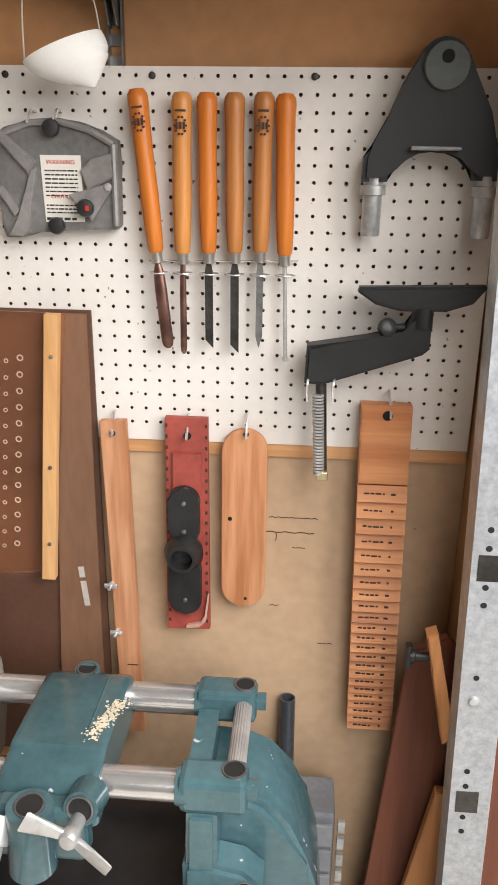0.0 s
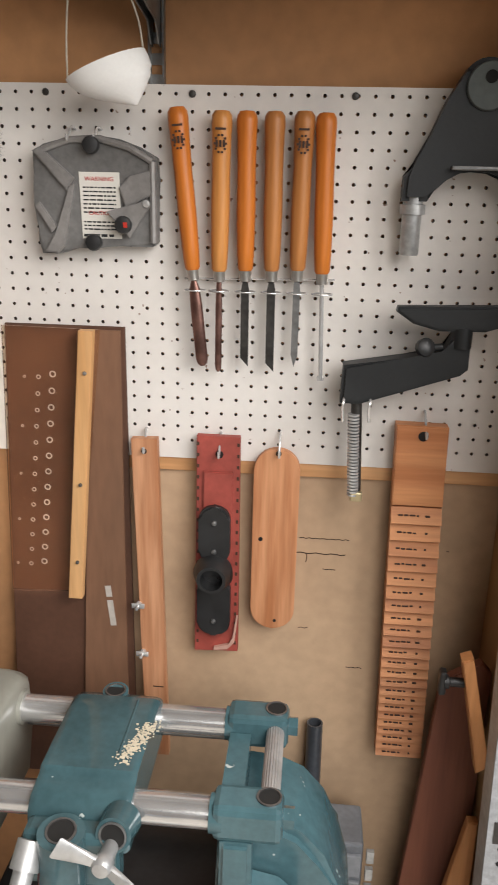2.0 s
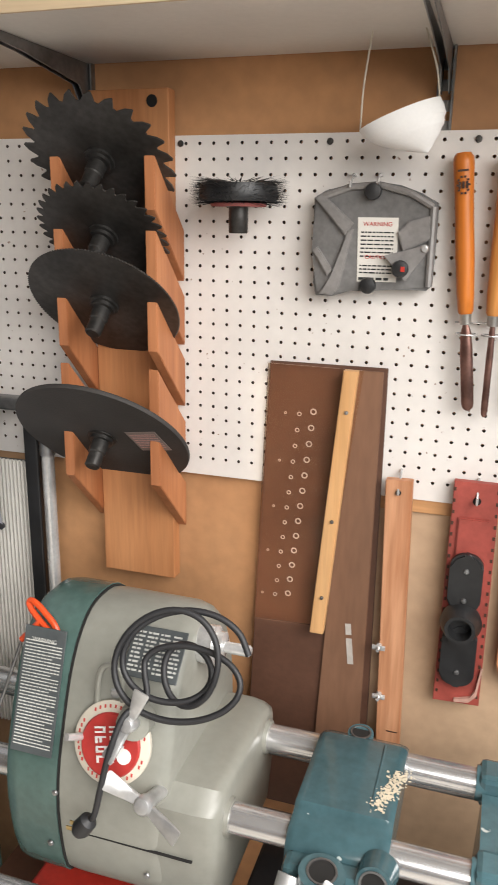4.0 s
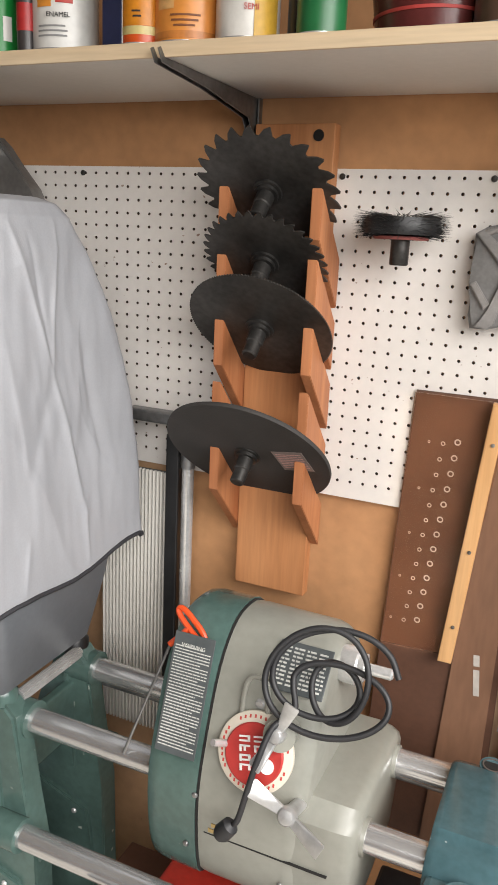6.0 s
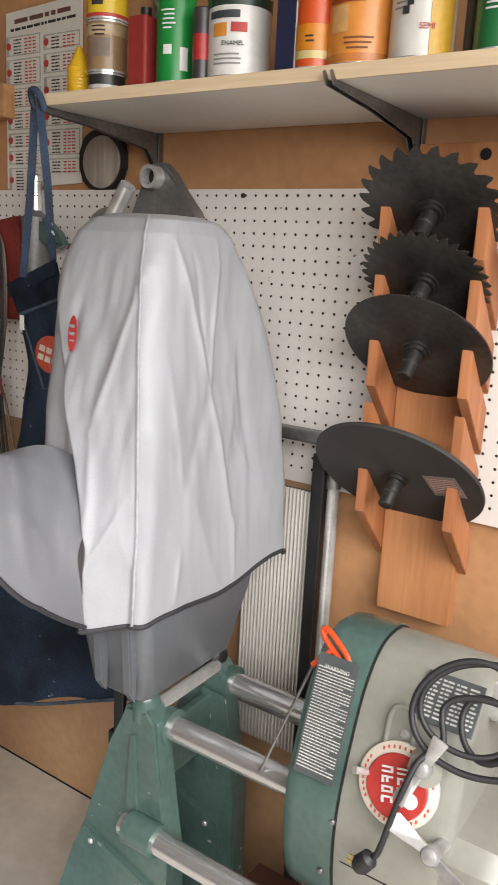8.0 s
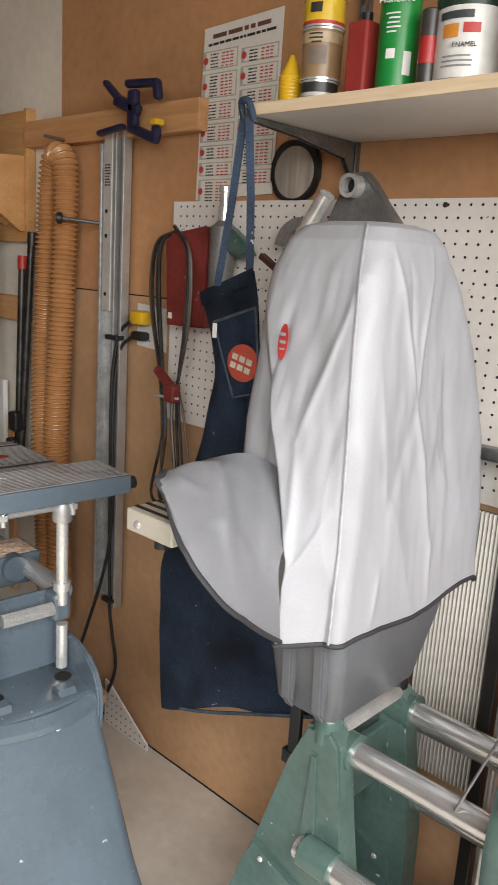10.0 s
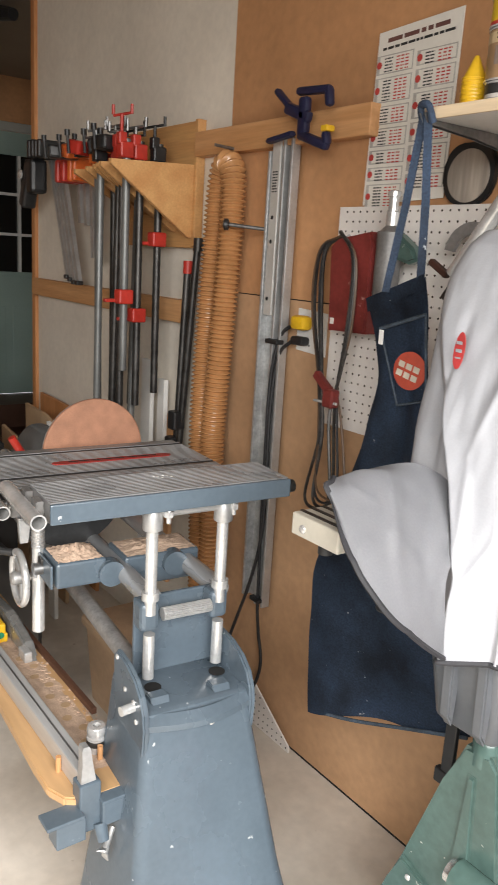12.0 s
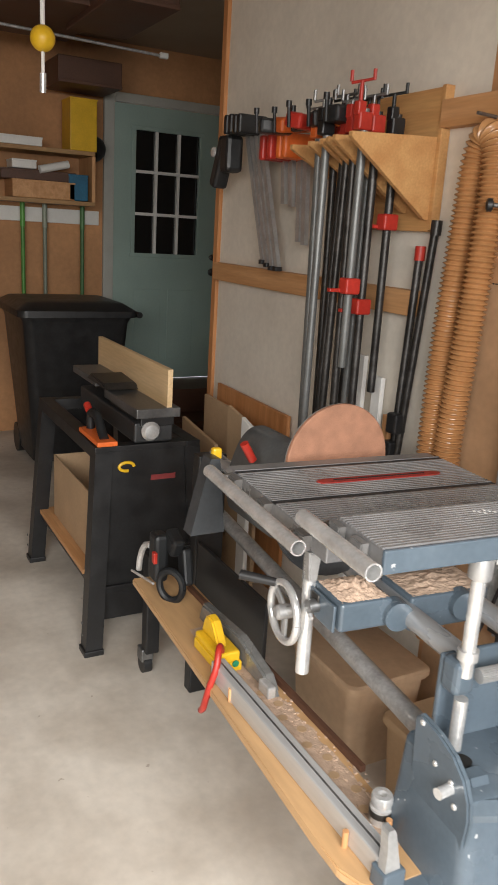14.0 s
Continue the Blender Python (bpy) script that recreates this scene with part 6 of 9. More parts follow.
for cx in (-1.958, -1.822):
    z = 2.085 if cx < -1.9 else 2.078
    while z > 1.765:
        h = rnd.choice((0.034, 0.045, 0.06))
        solid("table_frame", (cx, 1.3036, z - h / 2), (0.124, 0.0008, h), SHADE, chart, "", 0)
        solid("table_cell", (cx + 0.004, 1.3032, z - h / 2), (0.110, 0.0008, h - 0.006), PAPER, chart, "", 0)
        tagged(bars("table_print", [(-0.034, -0.006, zz, 0.0032) for zz in [h / 2 - 0.009 - k * 0.0075 for k in range(int(h / 0.0085))]], INK, chart, Matrix.Translation((cx, 1.3027, z - h / 2)), int(z * 1000)), kind="stuff")
        tagged(bars("table_numbers", [(0.006 + c * 0.015, 0.017 + c * 0.015, zz, 0.0032) for c in range(3) for zz in [h / 2 - 0.009 - k * 0.0075 for k in range(int(h / 0.0085))]], REDINK, chart, Matrix.Translation((cx, 1.3027, z - h / 2)), int(z * 999)), kind="stuff")
        bm = bmesh.new()
        turned(bm, [(0.0085, 0), (0.0085, 0.0008)], pose(cx - 0.052, 1.3028, z - h / 2, 90, 0, 0), 16)
        part("roundel", bm, REDINK, chart, "red printed roundel")
        z -= h + 0.008
dsc = thing("abrasive_disc", "round grey abrasive disc in a black holder on the wall", "disc")
xz_plate("holder", roundrect(0.145, 0.135, 0.05, 6, -1.678, 1.785), 1.292, 1.306, BLACK, dsc, "black plastic holder", 0.004)
bm = bmesh.new()
turned(bm, [(0.059, 0), (0.059, 0.003)], pose(-1.676, 1.292, 1.780, 90, 0, 0), 36)
part("face", bm, mat("ribbed_grey_brown", (0.46, 0.40, 0.34), 0.6, var=0.15, scale=40, stretch=(1, 1, 0.1)), dsc, "ribbed grey face", True)

apron = thing("apron", "dark blue denim apron hanging by its straps", "apron")


def cloth(name, rows, material, parent, label="", amp=0.008, thick=0.003, freq=9.0):
    """Rows of (left point, right point) from top to bottom, with soft folds."""
    bm = bmesh.new()
    NU = 28
    lp = smoothpath([r[0] for r in rows], 6)
    rp = smoothpath([r[1] for r in rows], 6)
    g = []
    for k, (a, b) in enumerate(zip(lp, rp)):
        n = (b - a).cross(Vector((0, 0, 1))).normalized()
        row = []
        for j in range(NU + 1):
            p = a.lerp(b, j / NU)
            w = amp * (math.sin(j / NU * freq + 0.04 * k) * (0.2 + k / len(lp)) + 0.7 * noise.noise(p * 9))
            row.append(bm.verts.new(p + n * w))
        g.append(row)
    for k in range(len(g) - 1):
        for j in range(NU):
            bm.faces.new((g[k][j], g[k][j + 1], g[k + 1][j + 1], g[k + 1][j]))
    bmesh.ops.solidify(bm, geom=bm.faces[:], thickness=thick)
    return part(name, bm, material, parent, label, True)


WORN = mat("worn_denim", (0.085, 0.120, 0.165), 0.9, var=0.25, scale=30, fine=260, bump=0.15, stain=0.2)
cloth("bib", [((-1.692, 1.03, 1.491), (-1.507, 0.995, 1.552)), ((-1.660, 1.035, 1.395), (-1.488, 1.00, 1.44)), ((-1.650, 1.042, 1.29), (-1.462, 1.00, 1.30)), ((-1.705, 1.045, 1.09), (-1.43, 1.00, 1.10)), ((-1.772, 1.035, 0.89), (-1.39, 1.01, 0.90))], DENIM, apron, "dark denim bib", 0.015)
cloth("skirt", [((-1.770, 1.03, 0.905), (-1.36, 1.03, 0.92)), ((-1.783, 1.02, 0.80), (-1.36, 1.05, 0.82)), ((-1.780, 1.02, 0.62), (-1.36, 1.08, 0.70)), ((-1.752, 1.02, 0.455), (-1.34, 1.11, 0.585))], DENIM, apron, "dark denim skirt", 0.014)
PK = [Vector(p) for p in ((-1.600, 0.984, 1.441), (-1.468, 0.968, 1.482), (-1.442, 0.966, 1.318), (-1.528, 0.980, 1.293))]
cloth("pocket", [(PK[0], PK[1]), ((PK[0] + PK[3]) / 2, (PK[1] + PK[2]) / 2), (PK[3], PK[2])], DENIM, apron, "denim pocket with round red badge", 0.003)
for a, b in ((0, 1), (1, 2), (2, 3), (3, 0)):
    bm = bmesh.new()
    sweep(bm, [PK[a].lerp(PK[b], k / 6) + Vector((0, -0.004, 0)) for k in range(7)], 0.0026 if a else 0.004, 6)
    part("pocket_seam", bm, WORN, apron, "worn pale pocket seam", True)
solid("tag", (-1.590, 0.974, 1.425), (0.012, 0.002, 0.030), WHITE, apron, "small white tag", 0.0005)
bm = bmesh.new()
sweep(bm, smoothpath([(-1.752, 1.012, 0.460), (-1.62, 1.03, 0.497), (-1.48, 1.06, 0.545), (-1.34, 1.10, 0.588)], 6), 0.0045, 6)
part("bottom_hem", bm, WORN, apron, "worn pale bottom hem", True)
bm = bmesh.new()
turned(bm, [(0.038, 0), (0.038, 0.002), (0.036, 0.0025)], Matrix.Translation((-1.490, 0.961, 1.370)) @ pose(0, 0, 0, 90, 0, 8), 28)
bdg = part("badge", bm, mat("red_badge", (0.50, 0.075, 0.04), 0.7, var=0.1, scale=30), apron, "round red cloth badge", True)
bars("badge_print", [(-0.026 + c * 0.018, -0.012 + c * 0.018, zz, 0.012) for c in range(3) for zz in (0.008, -0.010)], mat("badge_cream", (0.62, 0.56, 0.46), 0.7), apron, Matrix.Translation((-1.490, 0.956, 1.370)) @ pose(0, 0, 0, 0, 14, 8), 5)
for a, b in (((-1.519, 0.955, 1.845), (-1.622, 1.005, 1.515)), ((-1.508, 0.955, 1.845), (-1.520, 0.995, 1.545))):
    bm = bmesh.new()
    a, b = Vector(a), Vector(b)
    s = Vector((0.0072, 0.003, 0))
    loft(bm, [[p - s, p + s, p + s + Vector((0, 0.002, 0)), p - s + Vector((0, 0.002, 0))] for p in (a, a.lerp(b, 0.5) + Vector((0, 0.004, 0)), b)])
    part("strap", bm, DENIM, apron, "denim strap")
bm = bmesh.new()
sweep(bm, smoothpath([(-1.525, 0.962, 1.83), (-1.523, 0.950, 1.856), (-1.512, 0.946, 1.862), (-1.502, 0.950, 1.856), (-1.500, 0.962, 1.83)], 5), 0.007, 8)
part("strap_loop", bm, DENIM, apron, "strap looped over the bracket tip", True)
cloth("bib_hem", [((-1.696, 1.024, 1.497), (-1.505, 0.989, 1.558)), ((-1.690, 1.024, 1.483), (-1.503, 0.989, 1.543)), ((-1.685, 1.024, 1.468), (-1.500, 0.989, 1.529))], DENIM, apron, "doubled top hem", 0.003)

rp = thing("red_guard_box", "dark red metal guard box hanging on the pegboard", "machine part")
OX = mat("oxide_red", (0.22, 0.035, 0.030), 0.45, var=0.15, scale=10, stain=0.2, dots=((0.35, 0.2, 0.17), 0.27, 30))
xz_plate("box", [(-2.045, 1.610), (-2.02, 1.630), (-1.90, 1.650), (-1.885, 1.62), (-1.888, 1.395), (-2.03, 1.392)], 1.215, 1.292, OX, rp, "", 0.006)
solid("label", (-2.012, 1.2138, 1.418), (0.014, 0.001, 0.016), PAPER, rp, "", 0)
gm = thing("grinder_attachment", "grey cast attachment hanging on the pegboard", "machine part")
bm = bmesh.new()
rod(bm, (-1.855, 1.24, 1.45), (-1.850, 1.24, 1.650), 0.030, 0.034, seg=24)
rod(bm, (-1.850, 1.24, 1.650), (-1.850, 1.24, 1.665), 0.030, 0.015, seg=24)
part("barrel", bm, CAST, gm, "grey cast barrel", True)
bm = bmesh.new()
turned(bm, [(0.016, 1.665), (0.016, 1.70), (0.013, 1.702), (0.013, 1.735), (0.017, 1.736), (0.017, 1.748), (0.010, 1.752)], Matrix.Translation((-1.872, 1.262, 0)), 20)
part("chrome_stem", bm, STEEL, gm, "bright chrome stem", True)
xz_plate("green_arm", [(-1.835, 1.655), (-1.81, 1.645), (-1.765, 1.615), (-1.745, 1.585), (-1.775, 1.575), (-1.835, 1.590)], 1.225, 1.262, OLDGREEN, gm, "sage green cast arm", 0.008)
# castings behind the cover
pl = thing("arm_casting", "grey triangular casting with a bored hole behind the cover", "machine part")
xz_plate("plate", [(-1.52, 1.60), (-1.455, 1.735), (-1.435, 1.760), (-1.405, 1.762), (-1.385, 1.745), (-1.32, 1.665), (-1.26, 1.56)], 1.19, 1.225, CAST, pl, "", 0.006)
bm = bmesh.new()
pipe(bm, (-1.420, 1.19, 1.732), (-1.420, 1.165, 1.732), 0.024, 0.016, 26)
part("bore", bm, STEEL, pl, "bright bored ring", True)
bm = bmesh.new()
turned(bm, [(0.016, 0), (0.016, 0.002)], pose(-1.420, 1.188, 1.732, 90, 0, 0), 20)
part("bore_shadow", bm, DARK, pl)
mt = thing("miter_gauge", "grey protractor gauge with a chrome tube hanging on the pegboard", "machine part")
bm = bmesh.new()
pipe(bm, (-1.452, 1.14, 1.712), (-1.572, 1.155, 1.560), 0.017, 0.013, 22)
part("tube", bm, STEEL, mt, "chrome tube", True)
arcs = [(-1.60 + 0.075 * math.cos(radians(a)), 1.60 + 0.075 * math.sin(radians(a))) for a in range(30, 171, 10)] + [(-1.60 + 0.048 * math.cos(radians(a)), 1.60 + 0.048 * math.sin(radians(a))) for a in range(170, 29, -10)]
xz_plate("protractor", arcs, 1.235, 1.245, CAST2, mt, "arched scale plate", 0.001)
for k, (x, z, l, a) in enumerate(((-1.600, 1.545, 0.10, 55), (-1.585, 1.500, 0.09, 60), (-1.565, 1.470, 0.09, 62), (-1.62, 1.57, 0.06, -30))):
    bm = bmesh.new()
    box(bm, (0, 0, 0), (l, 0.018, 0.014), Matrix.Translation((x, 1.20 - 0.012 * k, z)) @ pose(0, 0, 0, 0, -a, 0), 0.003)
    part("clamp_bar", bm, (DARKSTEEL, DULLSTEEL, CAST, mat("dark_brown_handle", (0.07, 0.03, 0.02), 0.5))[k], mt)

# bandsaw blades and cord loops
loops = thing("bandsaw_blade_coil", "coiled dark bandsaw blades hanging on a hook", "saw blades")
for k, (dx, w, zb) in enumerate(((0.0, 0.045, 0.93), (0.012, 0.06, 0.945), (-0.02, 0.085, 0.92), (0.03, 0.10, 0.96))):
    bm = bmesh.new()
    pts = smoothpath([(-2.055, 1.272 - k * 0.004, 1.640), (-2.09 - w * 0.5, 1.262, 1.60), (-2.065 - w * 0.75, 1.25, 1.45), (-2.03 - w * 0.3, 1.225, 1.25), (-2.0 - w * 0.3, 1.215, 1.10), (-2.0 - w * 0.35 + dx, 1.20, zb), (-1.965 + dx, 1.195, zb - 0.02), (-1.945 + dx + w * 0.2, 1.20, zb + 0.03), (-1.965 + dx, 1.21, 1.15), (-1.975, 1.22, 1.25), (-1.955 + w * 0.3, 1.205, 1.40), (-1.95 + w * 0.2, 1.205, 1.58), (-2.0, 1.21, 1.645), (-2.055, 1.268, 1.642)], 6)
    sweep(bm, pts, 0.0035 if k % 2 else 0.0048, 6)
    part("blade_loop", bm, (DARKSTEEL, RUBBER, DARKSTEEL, mat("brown_blade", (0.12, 0.07, 0.04), 0.5))[k], loops, "", True)
sc = thing("spring_clamp", "small dark red spring clamp holding the blades", "clamp")
bm = bmesh.new()
box(bm, (-1.995, 1.195, 1.245), (0.10, 0.02, 0.022), Matrix.Translation((-1.995, 1.195, 1.245)) @ pose(0, 0, 0, 0, 35, 0) @ Matrix.Translation((1.995, -1.195, -1.245)), 0.004)
box(bm, (-1.970, 1.195, 1.215), (0.04, 0.03, 0.05), None, 0.006)
part("jaw", bm, OX, sc)
bm = bmesh.new()
rod(bm, (-2.03, 1.19, 1.20), (-1.94, 1.19, 1.205), 0.004, seg=8)
part("spring_bar", bm, STEEL, sc, "", True)
hook_above(-2.055, 1.612, 1.262)

# long aluminium channels, clamp, outlet
outlet = thing("wall_outlet", "white double outlet plate with a yellow plug", "outlet")
xz_plate("plate", [(-2.262, 1.432), (-2.132, 1.425), (-2.130, 1.300), (-2.262, 1.308)], 1.302, 1.309, WHITE, outlet, "white plate", 0.002)
for sx, sz in ((-2.19, 1.40), (-2.17, 1.345), (-2.2, 1.325), (-2.165, 1.322)):
    dome_bolt("screw", sx, 1.302, sz, 0.003, DULLSTEEL, outlet, 0.002)
bm = bmesh.new()
box(bm, (-2.215, 1.278, 1.392), (0.060, 0.045, 0.042), None, 0.012)
part("yellow_plug", bm, YELLOW, outlet, "yellow plug", True)
bm = bmesh.new()
box(bm, (-2.225, 1.285, 1.338), (0.055, 0.035, 0.026), None, 0.008)
part("black_plug", bm, BLACK, outlet, "black plug", True)
cordw = thing("power_cable", "black power cable running down the wall", "cable")
for pts in ([(-2.245, 1.275, 1.385), (-2.30, 1.27, 1.34), (-2.325, 1.262, 1.20), (-2.325, 1.262, 0.9), (-2.315, 1.262, 0.48), (-2.31, 1.27, 0.36), (-2.29, 1.27, 0.22), (-2.36, 1.24, 0.02)], [(-2.25, 1.275, 1.335), (-2.30, 1.268, 1.28), (-2.312, 1.258, 1.10), (-2.308, 1.258, 0.75), (-2.34, 1.25, 0.55), (-2.42, 1.24, 0.32), (-2.50, 1.20, 0.01)]):
    bm = bmesh.new()
    sweep(bm, smoothpath(pts, 8), 0.0055, 8)
    part("cable", bm, RUBBER, cordw, "", True)
solid("cable_strap", (-2.318, 1.262, 1.325), (0.06, 0.03, 0.014), BLACK, cordw, "", 0.003)
solid("cable_strap", (-2.318, 1.262, 0.475), (0.05, 0.03, 0.014), BLACK, cordw, "", 0.003)
ch = thing("aluminium_channel", "tall grey aluminium channel leaning on the wall", "channel")
solid("flat", (-2.372, 1.292, 1.17), (0.075, 0.010, 1.42), GALV, ch, "", 0.002)
solid("flange", (-2.400, 1.276, 1.17), (0.010, 0.030, 1.42), GALV, ch, "", 0.002)
rule = thing("straightedge", "pale aluminium straightedge with a printed sticker", "straightedge")
solid("bar", (-2.370, 1.270, 1.66), (0.040, 0.010, 0.52), mat("pale_aluminium", (0.66, 0.65, 0.62), 0.45, 0.4, var=0.05), rule, "", 0.002)
bars("sticker_print", [(-0.012, 0.012, 0.03 - k * 0.008, 0.004) for k in range(8)], INK, rule, Matrix.Translation((-2.370, 1.2646, 1.79)), 3)
for hz in (1.69, 1.62, 1.45):
    hole_mark(-2.372, 1.2645, hz, 0.006, rule)
trk2 = thing("clamp_track", "slotted aluminium clamp track standing on the wall", "track")
for dx in (-0.018, 0.018):
    solid("rail", (-2.315 + dx, 1.278, 1.18), (0.010, 0.030, 1.46), ALU, trk2, "", 0.002)
solid("slot", (-2.315, 1.290, 1.18), (0.028, 0.006, 1.46), BLACKPAINT, trk2, "dark slot", 0)
arm2 = thing("wall_peg", "dark knobbed steel peg sticking out of the wall", "peg")
round_bar("pin", (-2.40, 1.27, 1.655), (-2.50, 1.19, 1.665), 0.006, DULLSTEEL, arm2)
bm = bmesh.new()
turned(bm, [(0.010, 0), (0.018, 0.004), (0.018, 0.016), (0.010, 0.02)], Matrix.Translation((-2.495, 1.195, 1.664)) @ look((0, 0, 0), (0.6, 0.75, 0)).to_3x3().to_4x4(), 14)
part("knob", bm, BLACK, arm2, "", True)
qc = thing("bar_clamp", "dark navy quick-grip clamp with yellow pads on the beam", "clamp")
NAVY = mat("navy_plastic", (0.014, 0.016, 0.05), 0.4, var=0.1)
CBOX = ((-2.235, 1.965, 0.13, 0.045, 20), (-2.205, 1.95, 0.042, 0.14, 0), (-2.300, 2.005, 0.13, 0.026, 38), (-2.315, 1.900, 0.14, 0.024, -6), (-2.165, 2.020, 0.16, 0.030, 4), (-2.095, 1.995, 0.026, 0.07, -10), (-2.155, 1.880, 0.15, 0.036, 18), (-2.095, 1.880, 0.026, 0.05, -8))
for k, (x, z, w, h, a) in enumerate(CBOX):
    bm = bmesh.new()
    box(bm, (0, 0, 0), (w * 0.86, 0.026, h * 0.74), Matrix.Translation((-2.20 + (x + 2.20) * 0.9, 1.225, 1.945 + (z - 1.945) * 0.9)) @ pose(0, 0, 0, 0, a, 0), 0.010)
    part(("jaw", "body", "handle", "trigger", "jaw_arm", "jaw_tip", "lower_arm", "lower_tip")[k], bm, NAVY, qc, "", True)
solid("pad", (-2.103, 1.225, 1.911), (0.026, 0.030, 0.016), YELLOW, qc, "yellow rubber pad", 0.004)
beam = slab("beam", -4.39, -2.875, WY - 0.038, WY, 1.322, 1.405, PINEX, "pine rail nailed across the white wall", "beam", 0.003)
beam2 = slab("beam", -2.84, -1.993, WY - 0.040, WY, 1.892, 1.972, PINEX, "rough pine rail nailed high on the wall", "beam", 0.003)
for sx in (-1.268, -0.713, -0.452, -0.221, 0.028):
    dome_bolt("screw", sx, 1.2945, 1.705, 0.0055, DARKSTEEL, PB)
slab("seam", -2.66, -1.02, WY - 0.0030, WY, 0.0, 0.007, DARK, "dark gap between wallboard and concrete floor", "seam")
slab("seam", -2.66, -2.10, WY - 0.0020, WY, 1.4525, 1.4555, DARK, "dark joint between wallboards", "seam")
peg2 = thing("pegboard_offcut", "white pegboard offcut leaning on the wall's foot", "board")
bm = bmesh.new()
prism(bm, [(-2.33, 0.15), (-2.13, 0.02), (-2.13, 0.0), (-2.36, 0.0), (-2.36, 0.16)], 0.006, Matrix.Translation((0, 1.285, 0)))
part("sheet", bm, PEG, peg2)
bm = bmesh.new()
for i in range(9):
    for j in range(6):
        x, z = -2.345 + i * 0.0254, 0.012 + j * 0.0254
        if z < 0.15 - (x + 2.33) * 0.65 - 0.006:
            turned(bm, [(0.003, 0), (0.003, 0.0006)], pose(x, 1.285, z, 90, 0, 0), 8)
tagged(part("punched_holes", bm, DARK, peg2), kind="stuff")

# flexible hose folded over the wall
hose = thing("dust_hose", "ribbed tan flexible hose looped over a wall hook", "hose")
HOSE = mat("tan_hose", (0.52, 0.265, 0.110), 0.18, var=0.06, scale=20, bump=0)
hp = smoothpath([(-2.625, 1.235, 0.36), (-2.64, 1.235, 0.62), (-2.665, 1.235, 0.95), (-2.665, 1.24, 1.3), (-2.650, 1.245, 1.62), (-2.640, 1.25, 1.80), (-2.605, 1.25, 1.855), (-2.568, 1.25, 1.81), (-2.560, 1.245, 1.62), (-2.575, 1.24, 1.3), (-2.590, 1.235, 0.95), (-2.570, 1.235, 0.62), (-2.560, 1.235, 0.33)], 40)
bm = bmesh.new()
fine, fr = [], []
tot = sum((hp[i] - hp[i - 1]).length for i in range(1, len(hp)))
STEPN = int(tot / 0.00185)
i = 1
cum = [0.0]
for q in range(1, len(hp)):
    cum.append(cum[-1] + (hp[q] - hp[q - 1]).length)
for k in range(STEPN):
    s = tot * k / (STEPN - 1)
    while i < len(hp) - 1 and cum[i] < s:
        i += 1
    f = (s - cum[i - 1]) / max(1e-6, cum[i] - cum[i - 1])
    fine.append(hp[i - 1].lerp(hp[i], f))
    fr.append(0.0375 + 0.0056 * math.sin(s * 2 * math.pi / 0.0148))
sweep(bm, fine, 0.04, 16, fr)
part("ribbed_tube", bm, HOSE, hose, "", True)
round_bar("hook", (-2.605, 1.31, 1.90), (-2.605, 1.20, 1.905), 0.005, DULLSTEEL, hose)

# ---- clamp rack on the white wall ----
rackc = thing("clamp_rack", "plywood clamp rack with triangular brackets", "rack")
RKP = wood("rack_plywood", (0.62, 0.35, 0.14), (0.54, 0.27, 0.10), "x", 16)
solid("back_board", (-3.10, 1.293, 1.80), (0.50, 0.030, 0.42), RKP, rackc, "", 0.002)
solid("side_strip", (-2.839, 1.291, 1.805), (0.018, 0.034, 0.42), RKP, rackc, "", 0.002)
for k, x in enumerate((-2.867, -2.975, -3.035, -3.095, -3.19, -3.33)):
    s = 1.0 - 0.05 * k
    yz_prism("triangle_bracket", [(1.276, 1.868), (1.276 - 0.312 * s, 1.853), (1.276 - 0.312 * s, 1.838), (1.262, 1.625 + 0.02 * k), (1.276, 1.625 + 0.02 * k)], x, x + 0.019, RKP, rackc, "", 0.001)
rnd = random.Random(21)
PIPEM = mat("grey_pipe_steel", (0.20, 0.205, 0.20), 0.40, 0.35, var=0.1)
PIPES = [(-2.93, 1.06, 1.15, PIPEM), (-2.945, 1.12, 1.02, DARKSTEEL), (-2.94, 1.19, 1.06, DARKSTEEL), (-3.00, 1.08, 0.90, DARKSTEEL), (-3.01, 1.15, 0.93, PIPEM), (-3.06, 1.10, 0.86, DARKSTEEL), (-3.065, 1.18, 1.0, DARKSTEEL), (-3.13, 1.06, 0.62, PIPEM), (-3.14, 1.14, 0.60, DARKSTEEL), (-3.22, 1.09, 0.58, PIPEM), (-3.23, 1.16, 0.75, DARKSTEEL)]
